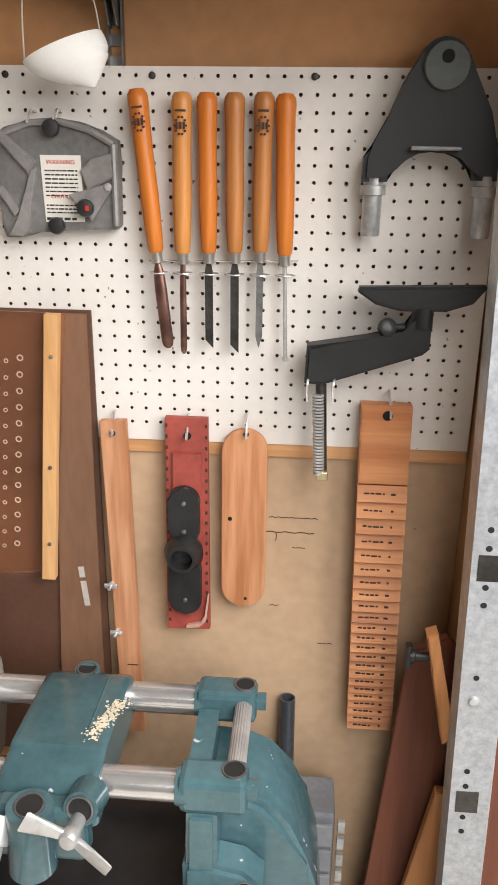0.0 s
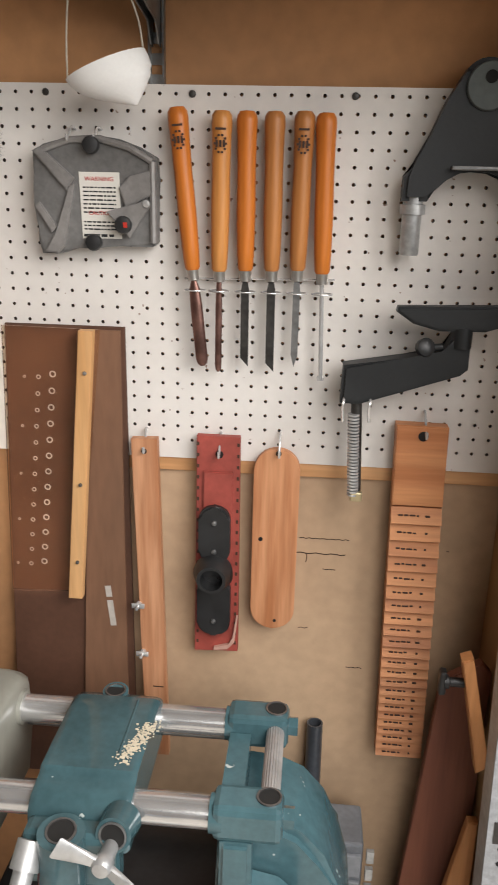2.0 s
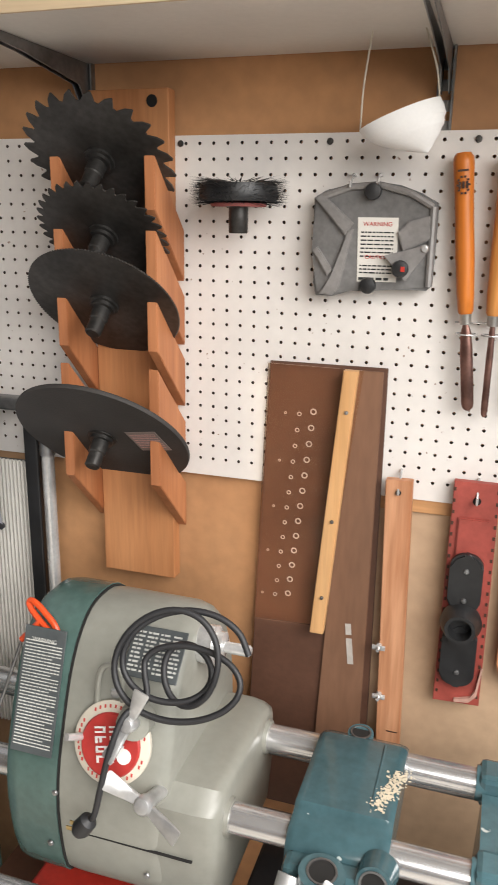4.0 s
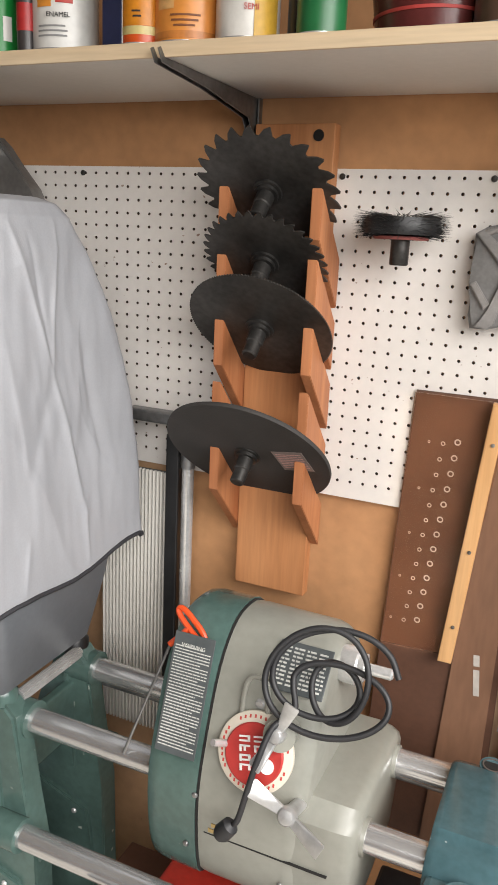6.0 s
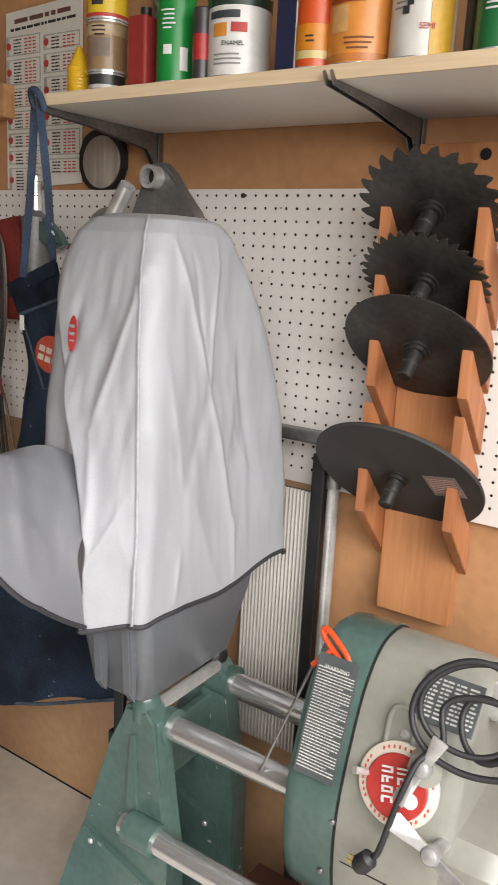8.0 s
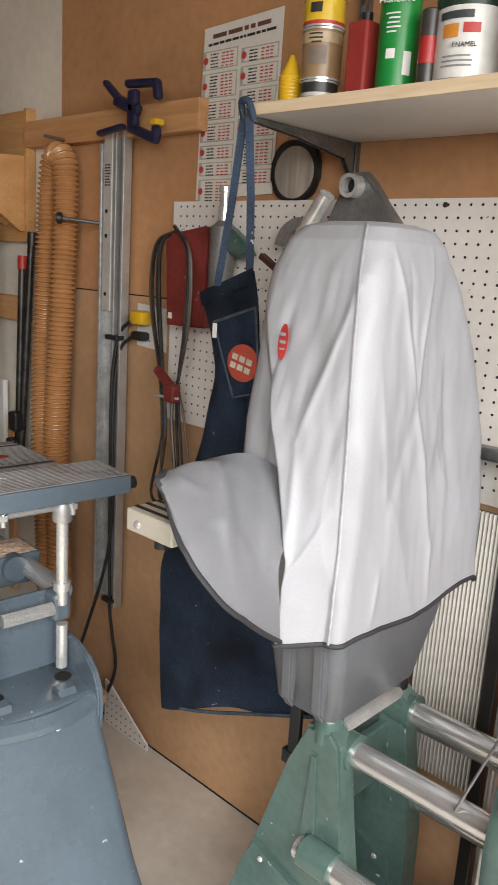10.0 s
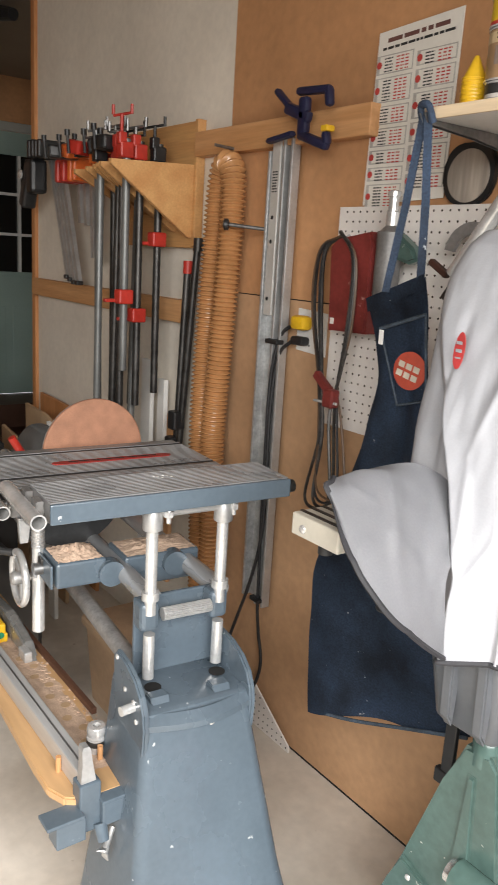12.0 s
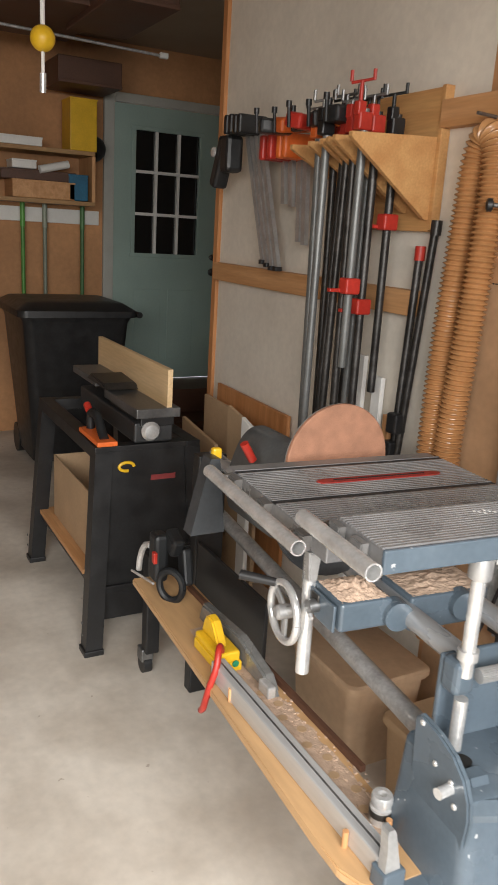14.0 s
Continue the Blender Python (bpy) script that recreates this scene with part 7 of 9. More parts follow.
for k, (x, y, zb, mm) in enumerate(PIPES):
    c = thing("pipe_clamp", "long steel pipe clamp with a red head in the rack", "clamp", group="pipe clamps")
    lean = rnd.uniform(-0.02, 0.02)
    round_bar("pipe", (x + lean, y + rnd.uniform(-0.02, 0.02), zb), (x, y, 1.93), 0.0135, mm, c, "", 16)
    bm = bmesh.new()
    box(bm, (x, y - 0.005, 1.895), (0.034, 0.050, 0.052), None, 0.006)
    box(bm, (x, y - 0.02, 1.93), (0.028, 0.030, 0.04), None, 0.005)
    hd = part("head", bm, (RED, RED, BLACKPAINT, RED, ORANGE)[k % 5], c, "painted cast head")
    bm = bmesh.new()
    top = 2.005 if k == 0 else 1.962 + 0.012 * (k % 3)
    rod(bm, (x, y - 0.02, 1.94), (x, y - 0.02, top), 0.006, seg=10)
    rod(bm, (x - 0.032, y - 0.035, top - 0.004), (x + 0.032, y + 0.0, top + 0.004), 0.0045, seg=8)
    for s in (-1, 1):
        rod(bm, (x + 0.032 * s, y - 0.018 + 0.018 * s, top), (x + 0.032 * s, y - 0.018 + 0.018 * s, top + 0.03), 0.0055, seg=8)
    part("crank", bm, RED if k == 0 else (BLACKPAINT, DULLSTEEL)[k % 2], hd, "crank handle", True)
    if k in (0, 1, 2):
        z = (1.411, 1.346, 1.612)[k]
        bm = bmesh.new()
        box(bm, (x, y, z), (0.045, 0.055, 0.050), None, 0.006)
        box(bm, (x - 0.02, y - 0.04, z - 0.015), (0.02, 0.05, 0.012), None, 0.003)
        part("sliding_jaw", bm, RED, c, "red cast sliding jaw")
for k, (x, zt, zb) in enumerate(((-3.985, 1.99, 1.44), (-3.945, 1.99, 1.43), (-3.905, 1.985, 1.42), (-3.865, 1.985, 1.42), (-3.66, 1.90, 1.67), (-3.60, 1.90, 1.66), (-3.53, 1.90, 1.53), (-3.49, 1.90, 1.52))):
    c = thing("bar_clamp", "flat aluminium bar clamp hanging on the wall", "clamp", group="bar clamps")
    sh = 0.22 if k < 4 else 0.03
    bm = bmesh.new()
    loft(bm, [[Vector((x + s * 0.013 + o, 1.20 + d, z)) for s, d in ((-1, 0), (1, 0), (1, 0.018), (-1, 0.018))] for z, o in ((zt, 0.0), (zb, sh))])
    part("bar", bm, ALU, c)
    bm = bmesh.new()
    box(bm, (x, 1.17, zt - 0.01 if k < 4 else 1.87), (0.030, 0.13, 0.075 if k < 4 else 0.09), None, 0.008)
    part("head", bm, BLACK if k < 4 else (RED, RED, ORANGE, ORANGE)[k - 4], c, "clamp head")
    if k < 4:
        solid("foot", (x + sh, 1.205, zb), (0.028, 0.03, 0.018), BLACK, c, "", 0.003)
for k in range(7):
    c = thing("hand_clamp", "small orange and black clamp resting on the rack", "clamp", group="small clamps on the rack")
    x, y = -3.50 + k * 0.075, 1.02 + 0.03 * (k % 3)
    bm = bmesh.new()
    box(bm, (x, y + 0.05, 1.925), (0.07, 0.12, 0.05), Matrix.Translation((x, y, 1.925)) @ pose(0, 0, 0, 6 * (k % 3), 9 * (k % 2), 14 * (k % 4) - 20) @ Matrix.Translation((-x, -y, -1.925)), 0.010)
    part("body", bm, (BLACK, ORANGE, BLACK, RED)[k % 4], c)
    bm = bmesh.new()
    rod(bm, (x, y - 0.02, 1.90), (x + 0.01, y - 0.03, 1.965), 0.006, seg=8)
    rod(bm, (x + 0.01, y - 0.03, 1.96), (x + 0.011, y - 0.031, 1.98), 0.010, seg=10)
    part("screw", bm, BLACKPAINT, c, "black screw with round knob", True)
gun = thing("glue_gun", "black tool hanging at the rack's end", "tool")
bm = bmesh.new()
box(bm, (-4.10, 1.16, 1.84), (0.06, 0.07, 0.22), Matrix.Translation((-4.10, 1.16, 1.84)) @ pose(0, 0, 0, 0, 24, 0) @ Matrix.Translation((4.10, -1.16, -1.84)), 0.015)
box(bm, (-4.02, 1.16, 1.87), (0.08, 0.08, 0.15), None, 0.018)
part("body", bm, BLACK, gun)
dome_bolt("chrome_cap", -4.11, 1.12, 1.88, 0.022, STEEL, gun, 0.012)
for k, (x, zt, zb, mm) in enumerate(((-2.878, 1.545, 0.60, DARKSTEEL), (-2.815, 1.625, 0.70, DARKSTEEL))):
    c = thing("steel_pipe", "dark threaded steel pipe leaning on the white wall", "pipe", group="leaning pipes")
    round_bar("pipe", (x - 0.045 * k, 1.255, zb), (x, 1.285, zt), 0.013, mm, c)
    round_bar("coupling", (x, 1.285, zt - 0.045), (x, 1.2855, zt), 0.017, RED if k == 0 else DARKSTEEL, c)
    bm = bmesh.new()
    box(bm, (x - 0.045 * k, 1.25, zb + 0.27), (0.05, 0.05, 0.07), None, 0.008)
    part("jaw", bm, BLACKPAINT, c)
for k, (x, w, zb, zt) in enumerate(((-3.12, 0.075, 0.30, 1.16), (-3.0, 0.05, 0.30, 1.10), (-2.93, 0.035, 0.30, 0.98))):
    tagged(solid("white_board", (x, 1.27, (zb + zt) / 2), (w, 0.018, zt - zb), (WHITE, WHITE, PINE)[k], None, "", 0.002), "narrow offcut board standing against the white wall", "board", "offcut boards")


# ---- the second combination machine: blue-grey ----
YA, YB, WZ = 0.530, 0.690, 0.850       # its way tubes
stand = thing("machine_stand", "blue-grey enamelled machine stand with flared front", "machine stand")
bm = bmesh.new()
rings = []
for z, x0, x1, y0, y1, r in ((0.0, -1.78, -1.430, 0.338, 0.798, 0.03), (0.30, -1.79, -1.515, 0.394, 0.742, 0.03), (0.60, -1.80, -1.588, 0.438, 0.698, 0.025), (0.668, -1.80, -1.604, 0.446, 0.690, 0.022), (0.684, -1.80, -1.610, 0.450, 0.686, 0.018), (0.688, -1.80, -1.618, 0.456, 0.680, 0.014)):
    rings.append([Vector((x, y, z)) for x, y in roundrect(x1 - x0, y1 - y0, r, 5, (x0 + x1) / 2, (y0 + y1) / 2)])
loft(bm, rings)
part("body", bm, STEELBLUE, stand, "blue-grey flared casing", True)
for y in (0.440, 0.682):
    pts = [(-1.594, 0.66), (-1.600, 0.692), (-1.618, 0.724), (-1.650, 0.748), (-1.695, 0.762), (-1.745, 0.766), (-1.760, 0.75), (-1.748, 0.58), (-1.60, 0.58)]
    xz_plate("cheek", pts, y, y + 0.014, STEELBLUE, stand, "arched side cheek", 0.004)
bm = bmesh.new()
rings = []
for k in range(13):
    f = k / 12
    y = 0.452 + 0.232 * f
    x = -1.608 + 0.024 * math.sin(math.pi * f)
    rings.append([Vector((x + 0.002, y, 0.650)), Vector((x + 0.009, y, 0.655)), Vector((x + 0.009, y, 0.668)), Vector((x - 0.01, y, 0.684))])
loft(bm, rings)
part("front_lip", bm, STEELBLUE, stand, "rounded front lip", True)
solid("back_plate", (-1.766, 0.585, 0.770), (0.012, 0.20, 0.19), STEELBLUE, stand, "", 0.004)
for y in (0.496, 0.648):
    bm = bmesh.new()
    turned(bm, [(0.018, 0), (0.018, 0.0012)], Matrix.Translation((-1.698, y + 0.008, 0.6885)), 22)
    part("hole", bm, DARK, stand, "dark round hole")
for y0, y1, xx in ((0.475, 0.515, -1.655), (0.610, 0.650, -1.645)):
    bm = bmesh.new()
    prism(bm, [(-0.02, 0), (0.02, 0), (0.012, 0.012), (-0.012, 0.012)], y1 - y0, Matrix.Translation((xx, y0, 0.688)), 0.002)
    part("cast_rib", bm, STEELBLUE, stand)
for x, y, z in ((-1.586, 0.585, 0.652), (-1.605, 0.675, 0.665)):
    bm = bmesh.new()
    turned(bm, [(0.007, 0), (0.006, 0.004), (0.002, 0.006)], Matrix.Translation((x, y, z)) @ pose(0, 0, 0, 0, 90, 0), 12)
    part("screw", bm, STEEL, stand, "bright screw", True)
for x, z in ((-1.645, 0.70), (-1.63, 0.665), (-1.69, 0.705), (-1.735, 0.755)):
    dome_bolt("screw", x, 0.4395, z, 0.006, STEEL, stand)
round_bar("bolt", (-1.645, 0.440, 0.690), (-1.640, 0.410, 0.690), 0.010, STEEL, stand)
for y in (YA, YB):
    round_bar("way_tube", (-3.05, y, WZ), (-1.762, y, WZ), 0.0222, mat("dull_tube", (0.52, 0.53, 0.54), 0.28, 0.5, var=0.08, stretch=(0.2, 1, 1)), stand, "dull steel way tube")
round_bar("bench_tube", (-3.05, 0.565, 0.640), (-1.745, 0.535, 0.640), 0.0222, GALV, stand, "grey bench tube")
for y in (0.502, 0.664):
    bm = bmesh.new()
    rod(bm, (-1.72, y, 0.845), (-1.72, y, 1.045), 0.0125, seg=20)
    rod(bm, (-1.72, y, 0.700), (-1.72, y, 0.80), 0.0125, seg=20)
    part("post", bm, STEEL, stand, "bright steel table post", True)
    round_bar("post_collar", (-1.72, y, 0.878), (-1.72, y, 0.896), 0.0185, STEEL, stand)
    bm = bmesh.new()
    turned(bm, [(0.0195, 1.03), (0.0205, 1.034), (0.0205, 1.062), (0.015, 1.080), (0.004, 1.086)], Matrix.Translation((-1.72, y, 0)), 20)
    part("elbow", bm, ALU, stand, "cast elbow", True)
    solid("post_bracket", (-1.738, y, 0.838), (0.046, 0.042, 0.064), STEELBLUE, stand, "blue-grey cast bracket", 0.010)
bm = bmesh.new()
rod(bm, (-1.72, 0.502, 1.066), (-1.72, 0.664, 1.066), 0.012, seg=16)
part("top_tie", bm, ALU, stand, "", True)
fluted("roller", (-1.715, 0.528, 0.842), (-1.715, 0.640, 0.842), 0.014, ALU, stand, "aluminium roller")
for y in (0.530, 0.680):
    bm = bmesh.new()
    rod(bm, (-1.705, y, 1.045), (-1.705, y, 1.095), 0.005, seg=10)
    rod(bm, (-1.705, y, 1.058), (-1.705, y, 1.070), 0.010, seg=6)
    rod(bm, (-1.705, y, 1.085), (-1.705, y, 1.095), 0.010, seg=6)
    part("stud", bm, STEEL, stand, "threaded stud with nuts", True)

# tables
tab = thing("saw_table", "grey ribbed saw table with red blade insert", "saw table")
TABLE = mat("grey_ribbed_table", (0.30, 0.30, 0.305), 0.30, 0.40, var=0.1, scale=8, fine=120, bump=0.04, stain=0.12)
TABLEDARK = mat("groove_grey", (0.035, 0.035, 0.037), 0.5, 0.3, bump=0)
solid("main_top", (-2.122, 0.595, 1.0285), (0.476, 0.546, 0.033), TABLE, tab, "", 0.003)
RIBGREY = mat("rib_grey", (0.40, 0.40, 0.405), 0.30, 0.4, var=0.12, scale=10, bump=0.02, stain=0.15)
for k in range(38):
    rx = -2.292 + k * 0.0108
    if abs(rx + 2.106) < 0.016 or abs(rx + 2.304) < 0.012:
        continue
    solid("rib", (rx, 0.595, 1.0460), (0.0056, 0.544, 0.0032), RIBGREY, tab, "", 0)
for sx, w in ((-2.106, 0.019), (-2.304, 0.017)):
    solid("miter_slot", (sx, 0.595, 1.0455), (w, 0.547, 0.0016), TABLEDARK, tab, "dark miter slot", 0)
    for sg in (-1, 1):
        solid("slot_edge", (sx + sg * (w / 2 + 0.003), 0.595, 1.0462), (0.005, 0.545, 0.0036), TABLE, tab, "", 0)
bm = bmesh.new()
loft(bm, [[Vector((-2.199 + w * a, y, z)) for a, z in ((-1, 1.0465), (1, 1.0465), (1, 1.0492), (-1, 1.0492))] for y, w in ((0.468, 0.004), (0.476, 0.011), (0.494, 0.014), (0.760, 0.014), (0.778, 0.011), (0.786, 0.004))])
part("insert", bm, mat("red_insert", (0.36, 0.028, 0.024), 0.45, var=0.12, scale=20), tab, "red blade insert")
solid("blade_slot", (-2.201, 0.627, 1.0496), (0.0045, 0.235, 0.001), DARK, tab, "", 0)
for bx in (-2.285, -2.130, -1.960):
    xz_plate("rail_bracket", [(bx - 0.020, 1.043), (bx + 0.020, 1.043), (bx + 0.016, 1.012), (bx - 0.016, 1.012)], 0.304, 0.326, CAST, tab, "cast rail bracket", 0.002)
    dome_bolt("screw", bx, 0.304, 1.030, 0.006, STEEL, tab)
bm = bmesh.new()
fan = [(0.50 + 0.150 * math.cos(radians(a)), 1.010 + 0.165 * math.sin(radians(a))) for a in range(180, 361, 12)]
vs = prism(bm, fan, 0.022, None, 0.003)
for v in vs:
    v.co = Vector((-2.175 + v.co.y, v.co.x, v.co.z))
part("trunnion", bm, mat("dark_cast_iron", (0.075, 0.078, 0.082), 0.42, 0.3, var=0.12, stain=0.15), tab, "dark half-round trunnion below the table")
yz_prism("tilt_lock", [(0.318, 1.010), (0.345, 1.010), (0.338, 0.955), (0.322, 0.955)], -1.955, -1.935, ALU, tab, "pale tilt lock", 0.003)
ext = thing("extension_table", "grey ribbed extension table on steel posts", "saw table")
solid("top", (-1.781, 0.577, 1.0915), (0.138, 0.518, 0.040), TABLE, ext, "", 0.003)
solid("front_rail", (-1.7075, 0.577, 1.093), (0.009, 0.522, 0.040), STEELBLUE, ext, "blue-grey edge rail", 0.003)
for k in range(15):
    solid("rib", (-1.844 + k * 0.0091, 0.577, 1.1125), (0.0048, 0.517, 0.0036), RIBGREY, ext, "", 0)
for bx in (-1.835, -1.765):
    xz_plate("rail_bracket", [(bx - 0.018, 1.108), (bx + 0.018, 1.108), (bx + 0.014, 1.076), (bx - 0.014, 1.076)], 0.302, 0.317, CAST, ext, "cast rail bracket", 0.002)
    dome_bolt("screw", bx, 0.302, 1.092, 0.006, STEEL, ext)
bm = bmesh.new()
turned(bm, [(0.010, 0), (0.014, 0.003), (0.014, 0.016), (0.008, 0.02)], Matrix.Translation((-1.720, 0.838, 1.092)) @ pose(0, 0, 0, -90, 0, 0), 14)
part("end_knob", bm, DARKSTEEL, ext, "", True)
for k in range(6):
    solid("tape_fleck", (-1.812 + 0.006 * (k % 3), 0.565 + 0.007 * k, 1.1148), (0.005, 0.004, 0.0008), WHITE, ext, "", 0)
RAILS = []
for (x0, x1, y, z) in ((-2.358, -1.909, 0.280, 1.036), (-1.921, -1.689, 0.290, 1.088)):
    f = thing("fence_rail", "bright open steel rail tube along the table edge", "rail tube", group="fence rails")
    RAILS.append(f)
    bm = bmesh.new()
    pipe(bm, (x0, y, z), (x1, y, z), 0.0150, 0.0122, 28)
    part("tube", bm, STEEL, f, "", True)
    for xx in (x0 + 0.04, x1 - 0.07):
        bm = bmesh.new()
        rod(bm, (xx, y + 0.010, z - 0.004), (xx, y + 0.040, z), 0.007, seg=12)
        part("bolt", bm, DULLSTEEL, f, "", True)
# tray with sawdust, handwheel, vertical column
tray = thing("saw_carriage", "blue-grey carriage tray heaped with sawdust", "machine part")
solid("tray", (-1.985, 0.440, 0.868), (0.115, 0.115, 0.060), STEELBLUE, tray, "blue-grey tray", 0.006)
solid("tray_panel", (-1.985, 0.374, 0.865), (0.10, 0.006, 0.055), STEELBLUE, tray, "", 0.002)
solid("rear_tray", (-1.99, 0.640, 0.850), (0.115, 0.190, 0.074), STEELBLUE, tray, "", 0.006)
for yy in (0.503, 0.662):
    round_bar("tube_collar", (-1.945, yy + 0.006, 0.862), (-1.912, yy + 0.003, 0.862), 0.030, STEELBLUE, tray, "", 28)
solid("clamp_plate", (-2.005, 0.369, 0.872), (0.030, 0.006, 0.034), DARKSTEEL, tray, "dark clamp plate", 0.003)
round_bar("clamp_screw", (-2.020, 0.360, 0.858), (-1.985, 0.352, 0.846), 0.0045, STEEL, tray)
bm = bmesh.new()
rnd = random.Random(4)
n = 30
g = [[bm.verts.new((-2.037 + 0.104 * i / n, 0.388 + 0.104 * j / n, 0.8965 + 0.022 * max(0, math.sin(math.pi * i / n) * math.sin(math.pi * j / n)) * (0.7 + 0.6 * noise.noise(Vector((i * 0.3, j * 0.3, 0)))) + rnd.uniform(0, 0.003))) for j in range(n + 1)] for i in range(n + 1)]
for i in range(n):
    for j in range(n):
        bm.faces.new((g[i][j], g[i + 1][j], g[i + 1][j + 1], g[i][j + 1]))
tagged(part("sawdust", bm, SAWDUST, tray, "loose heap of sawdust"), kind="stuff")
bm = bmesh.new()
g = [[bm.verts.new((-2.042 + 0.104 * i / n, 0.552 + 0.176 * j / n, 0.8865 + 0.010 * max(0, math.sin(math.pi * i / n) * math.sin(math.pi * j / n)) * (0.7 + 0.9 * noise.noise(Vector((i * 0.3, j * 0.3, 7)))) + rnd.uniform(0, 0.002))) for j in range(n + 1)] for i in range(n + 1)]
for i in range(n):
    for j in range(n):
        bm.faces.new((g[i][j], g[i + 1][j], g[i + 1][j + 1], g[i][j + 1]))
tagged(part("sawdust", bm, SAWDUST, tray, "thin layer of sawdust"), kind="stuff")
round_bar("clamp_bolt", (-2.0, 0.372, 0.865), (-2.0, 0.350, 0.865), 0.014, DULLSTEEL, tray)
col = thing("quill_column", "pale ribbed steel column below the table", "column")
round_bar("column", (-2.055, 0.395, 0.690), (-2.055, 0.395, 1.015), 0.0145, STEEL, col)
bm = bmesh.new()
for k in range(15):
    rod(bm, (-2.055, 0.395, 0.90 + k * 0.0072), (-2.055, 0.395, 0.9045 + k * 0.0072), 0.0158, seg=16)
part("thread", bm, ALU, col, "", True)
whl = thing("handwheel", "chrome handwheel with black crank handle", "handwheel")
bm = bmesh.new()
ring = [Vector((-2.10 + 0.062 * math.cos(a), 0.380, 0.815 + 0.062 * math.sin(a))) for a in [2 * math.pi * k / 40 for k in range(41)]]
sweep(bm, ring, 0.0085, 10)
part("rim", bm, STEEL, whl, "chrome rim", True)
bm = bmesh.new()
for k in range(3):
    a = radians(30 + 120 * k)
    box(bm, (0, 0, 0), (0.055, 0.008, 0.018), Matrix.Translation((-2.10 + 0.030 * math.cos(a), 0.384, 0.815 + 0.030 * math.sin(a))) @ pose(0, 0, 0, 0, -math.degrees(a), 0), 0.003)
turned(bm, [(0.016, 0), (0.016, 0.03), (0.010, 0.035)], pose(-2.10, 0.395, 0.815, 90, 0, 0), 16)
part("hub", bm, ALU, whl, "cast spokes and hub", True)
bm = bmesh.new()
rod(bm, (-2.135, 0.375, 0.865), (-2.185, 0.315, 0.868), 0.009, 0.011, seg=14)
part("crank_handle", bm, BLACK, whl, "black crank handle", True)
round_bar("shaft", (-2.10, 0.385, 0.815), (-2.05, 0.47, 0.83), 0.009, STEEL, whl)


def turn_thing(ob, pivot, deg, shift=(0, 0, 0)):
    """Turn a thing's parts about an upright line through pivot, after a shift."""
    m = Matrix.Translation(pivot) @ pose(0, 0, 0, 0, 0, deg) @ Matrix.Translation(Vector(shift) - Vector(pivot))
    for c in ob.children:
        c.matrix_basis = m @ c.matrix_basis


# the whole machine stands slightly askew to the wall
for _ob, _s in ((tab, (0, 0, 0)), (ext, (0, 0, 0)), (RAILS[0], (0, 0, 0)), (RAILS[1], (0, 0, 0)), (stand, (-0.020, 0.032, -0.004)), (tray, (-0.020, 0.020, -0.008)), (col, (-0.010, 0.000, -0.008)), (whl, (0.000, -0.020, -0.008))):
    turn_thing(_ob, (-1.73, 0.535, 0), -5.0, _s)
# sanding disc and second headstock
sd = thing("sanding_disc", "large reddish-brown round sanding disc", "sanding disc")
bm = bmesh.new()
turned(bm, [(0.150, 0), (0.1525, 0.002), (0.1525, 0.010), (0.150, 0.013)], Matrix.Translation((-2.462, 0.735, 1.000)) @ pose(0, 0, 0, 0, 90, 0), 64)
part("disc", bm, SANDPAPER, sd, "", True)
bm = bmesh.new()
turned(bm, [(0.1515, -0.004), (0.1515, 0.0005)], Matrix.Translation((-2.462, 0.735, 1.000)) @ pose(0, 0, 0, 0, 90, 0), 64)
part("backing", bm, ALU, sd, "pale disc backing", True)
hd2 = thing("headstock", "dark grey machine headstock behind the sanding disc", "machine")
bm = bmesh.new()
loft(bm, [[Vector((x, 0.70 + (y - 0.968) * k, 0.88 + (z - 0.80) * k)) for y, z in SEC] for x, k in ((-2.84, 0.52), (-2.82, 0.60), (-2.58, 0.60), (-2.56, 0.54))])
part("housing", bm, mat("dusty_grey_enamel", (0.14, 0.15, 0.155), 0.5, stain=0.2), hd2, "", True)
round_bar("spindle", (-2.53, 0.716, 1.004), (-2.466, 0.716, 1.004), 0.02, STEEL, hd2)
bm = bmesh.new()
rod(bm, (-2.63, 0.585, 0.965), (-2.63, 0.555, 1.015), 0.012, seg=12)
part("lever", bm, RED, hd2, "small red lever", True)
solid("far_leg", (-3.05, 0.66, 0.43), (0.05, 0.10, 0.86), BLACKPAINT, hd2, "black far leg", 0.006)
solid("dark_panel", (-2.75, 0.60, 0.36), (0.45, 0.012, 0.46), BLACKPAINT, hd2, "dark side panel", 0.002)
bm = bmesh.new()
yz = [(0.34, 0.84), (0.385, 1.03), (0.41, 1.03), (0.43, 0.84)]
vs = prism(bm, yz, 0.045)
for v in vs:
    v.co = Vector((-2.52 + v.co.y, v.co.x, v.co.z))
part("table_trunnion", bm, mat("dark_grey_cast", (0.05, 0.055, 0.06), 0.45), hd2)
bm = bmesh.new()
box(bm, (-2.52, 0.42, 1.03), (0.02, 0.025, 0.03), None, 0.006)
part("yellow_cap", bm, YELLOW, hd2, "yellow cap")

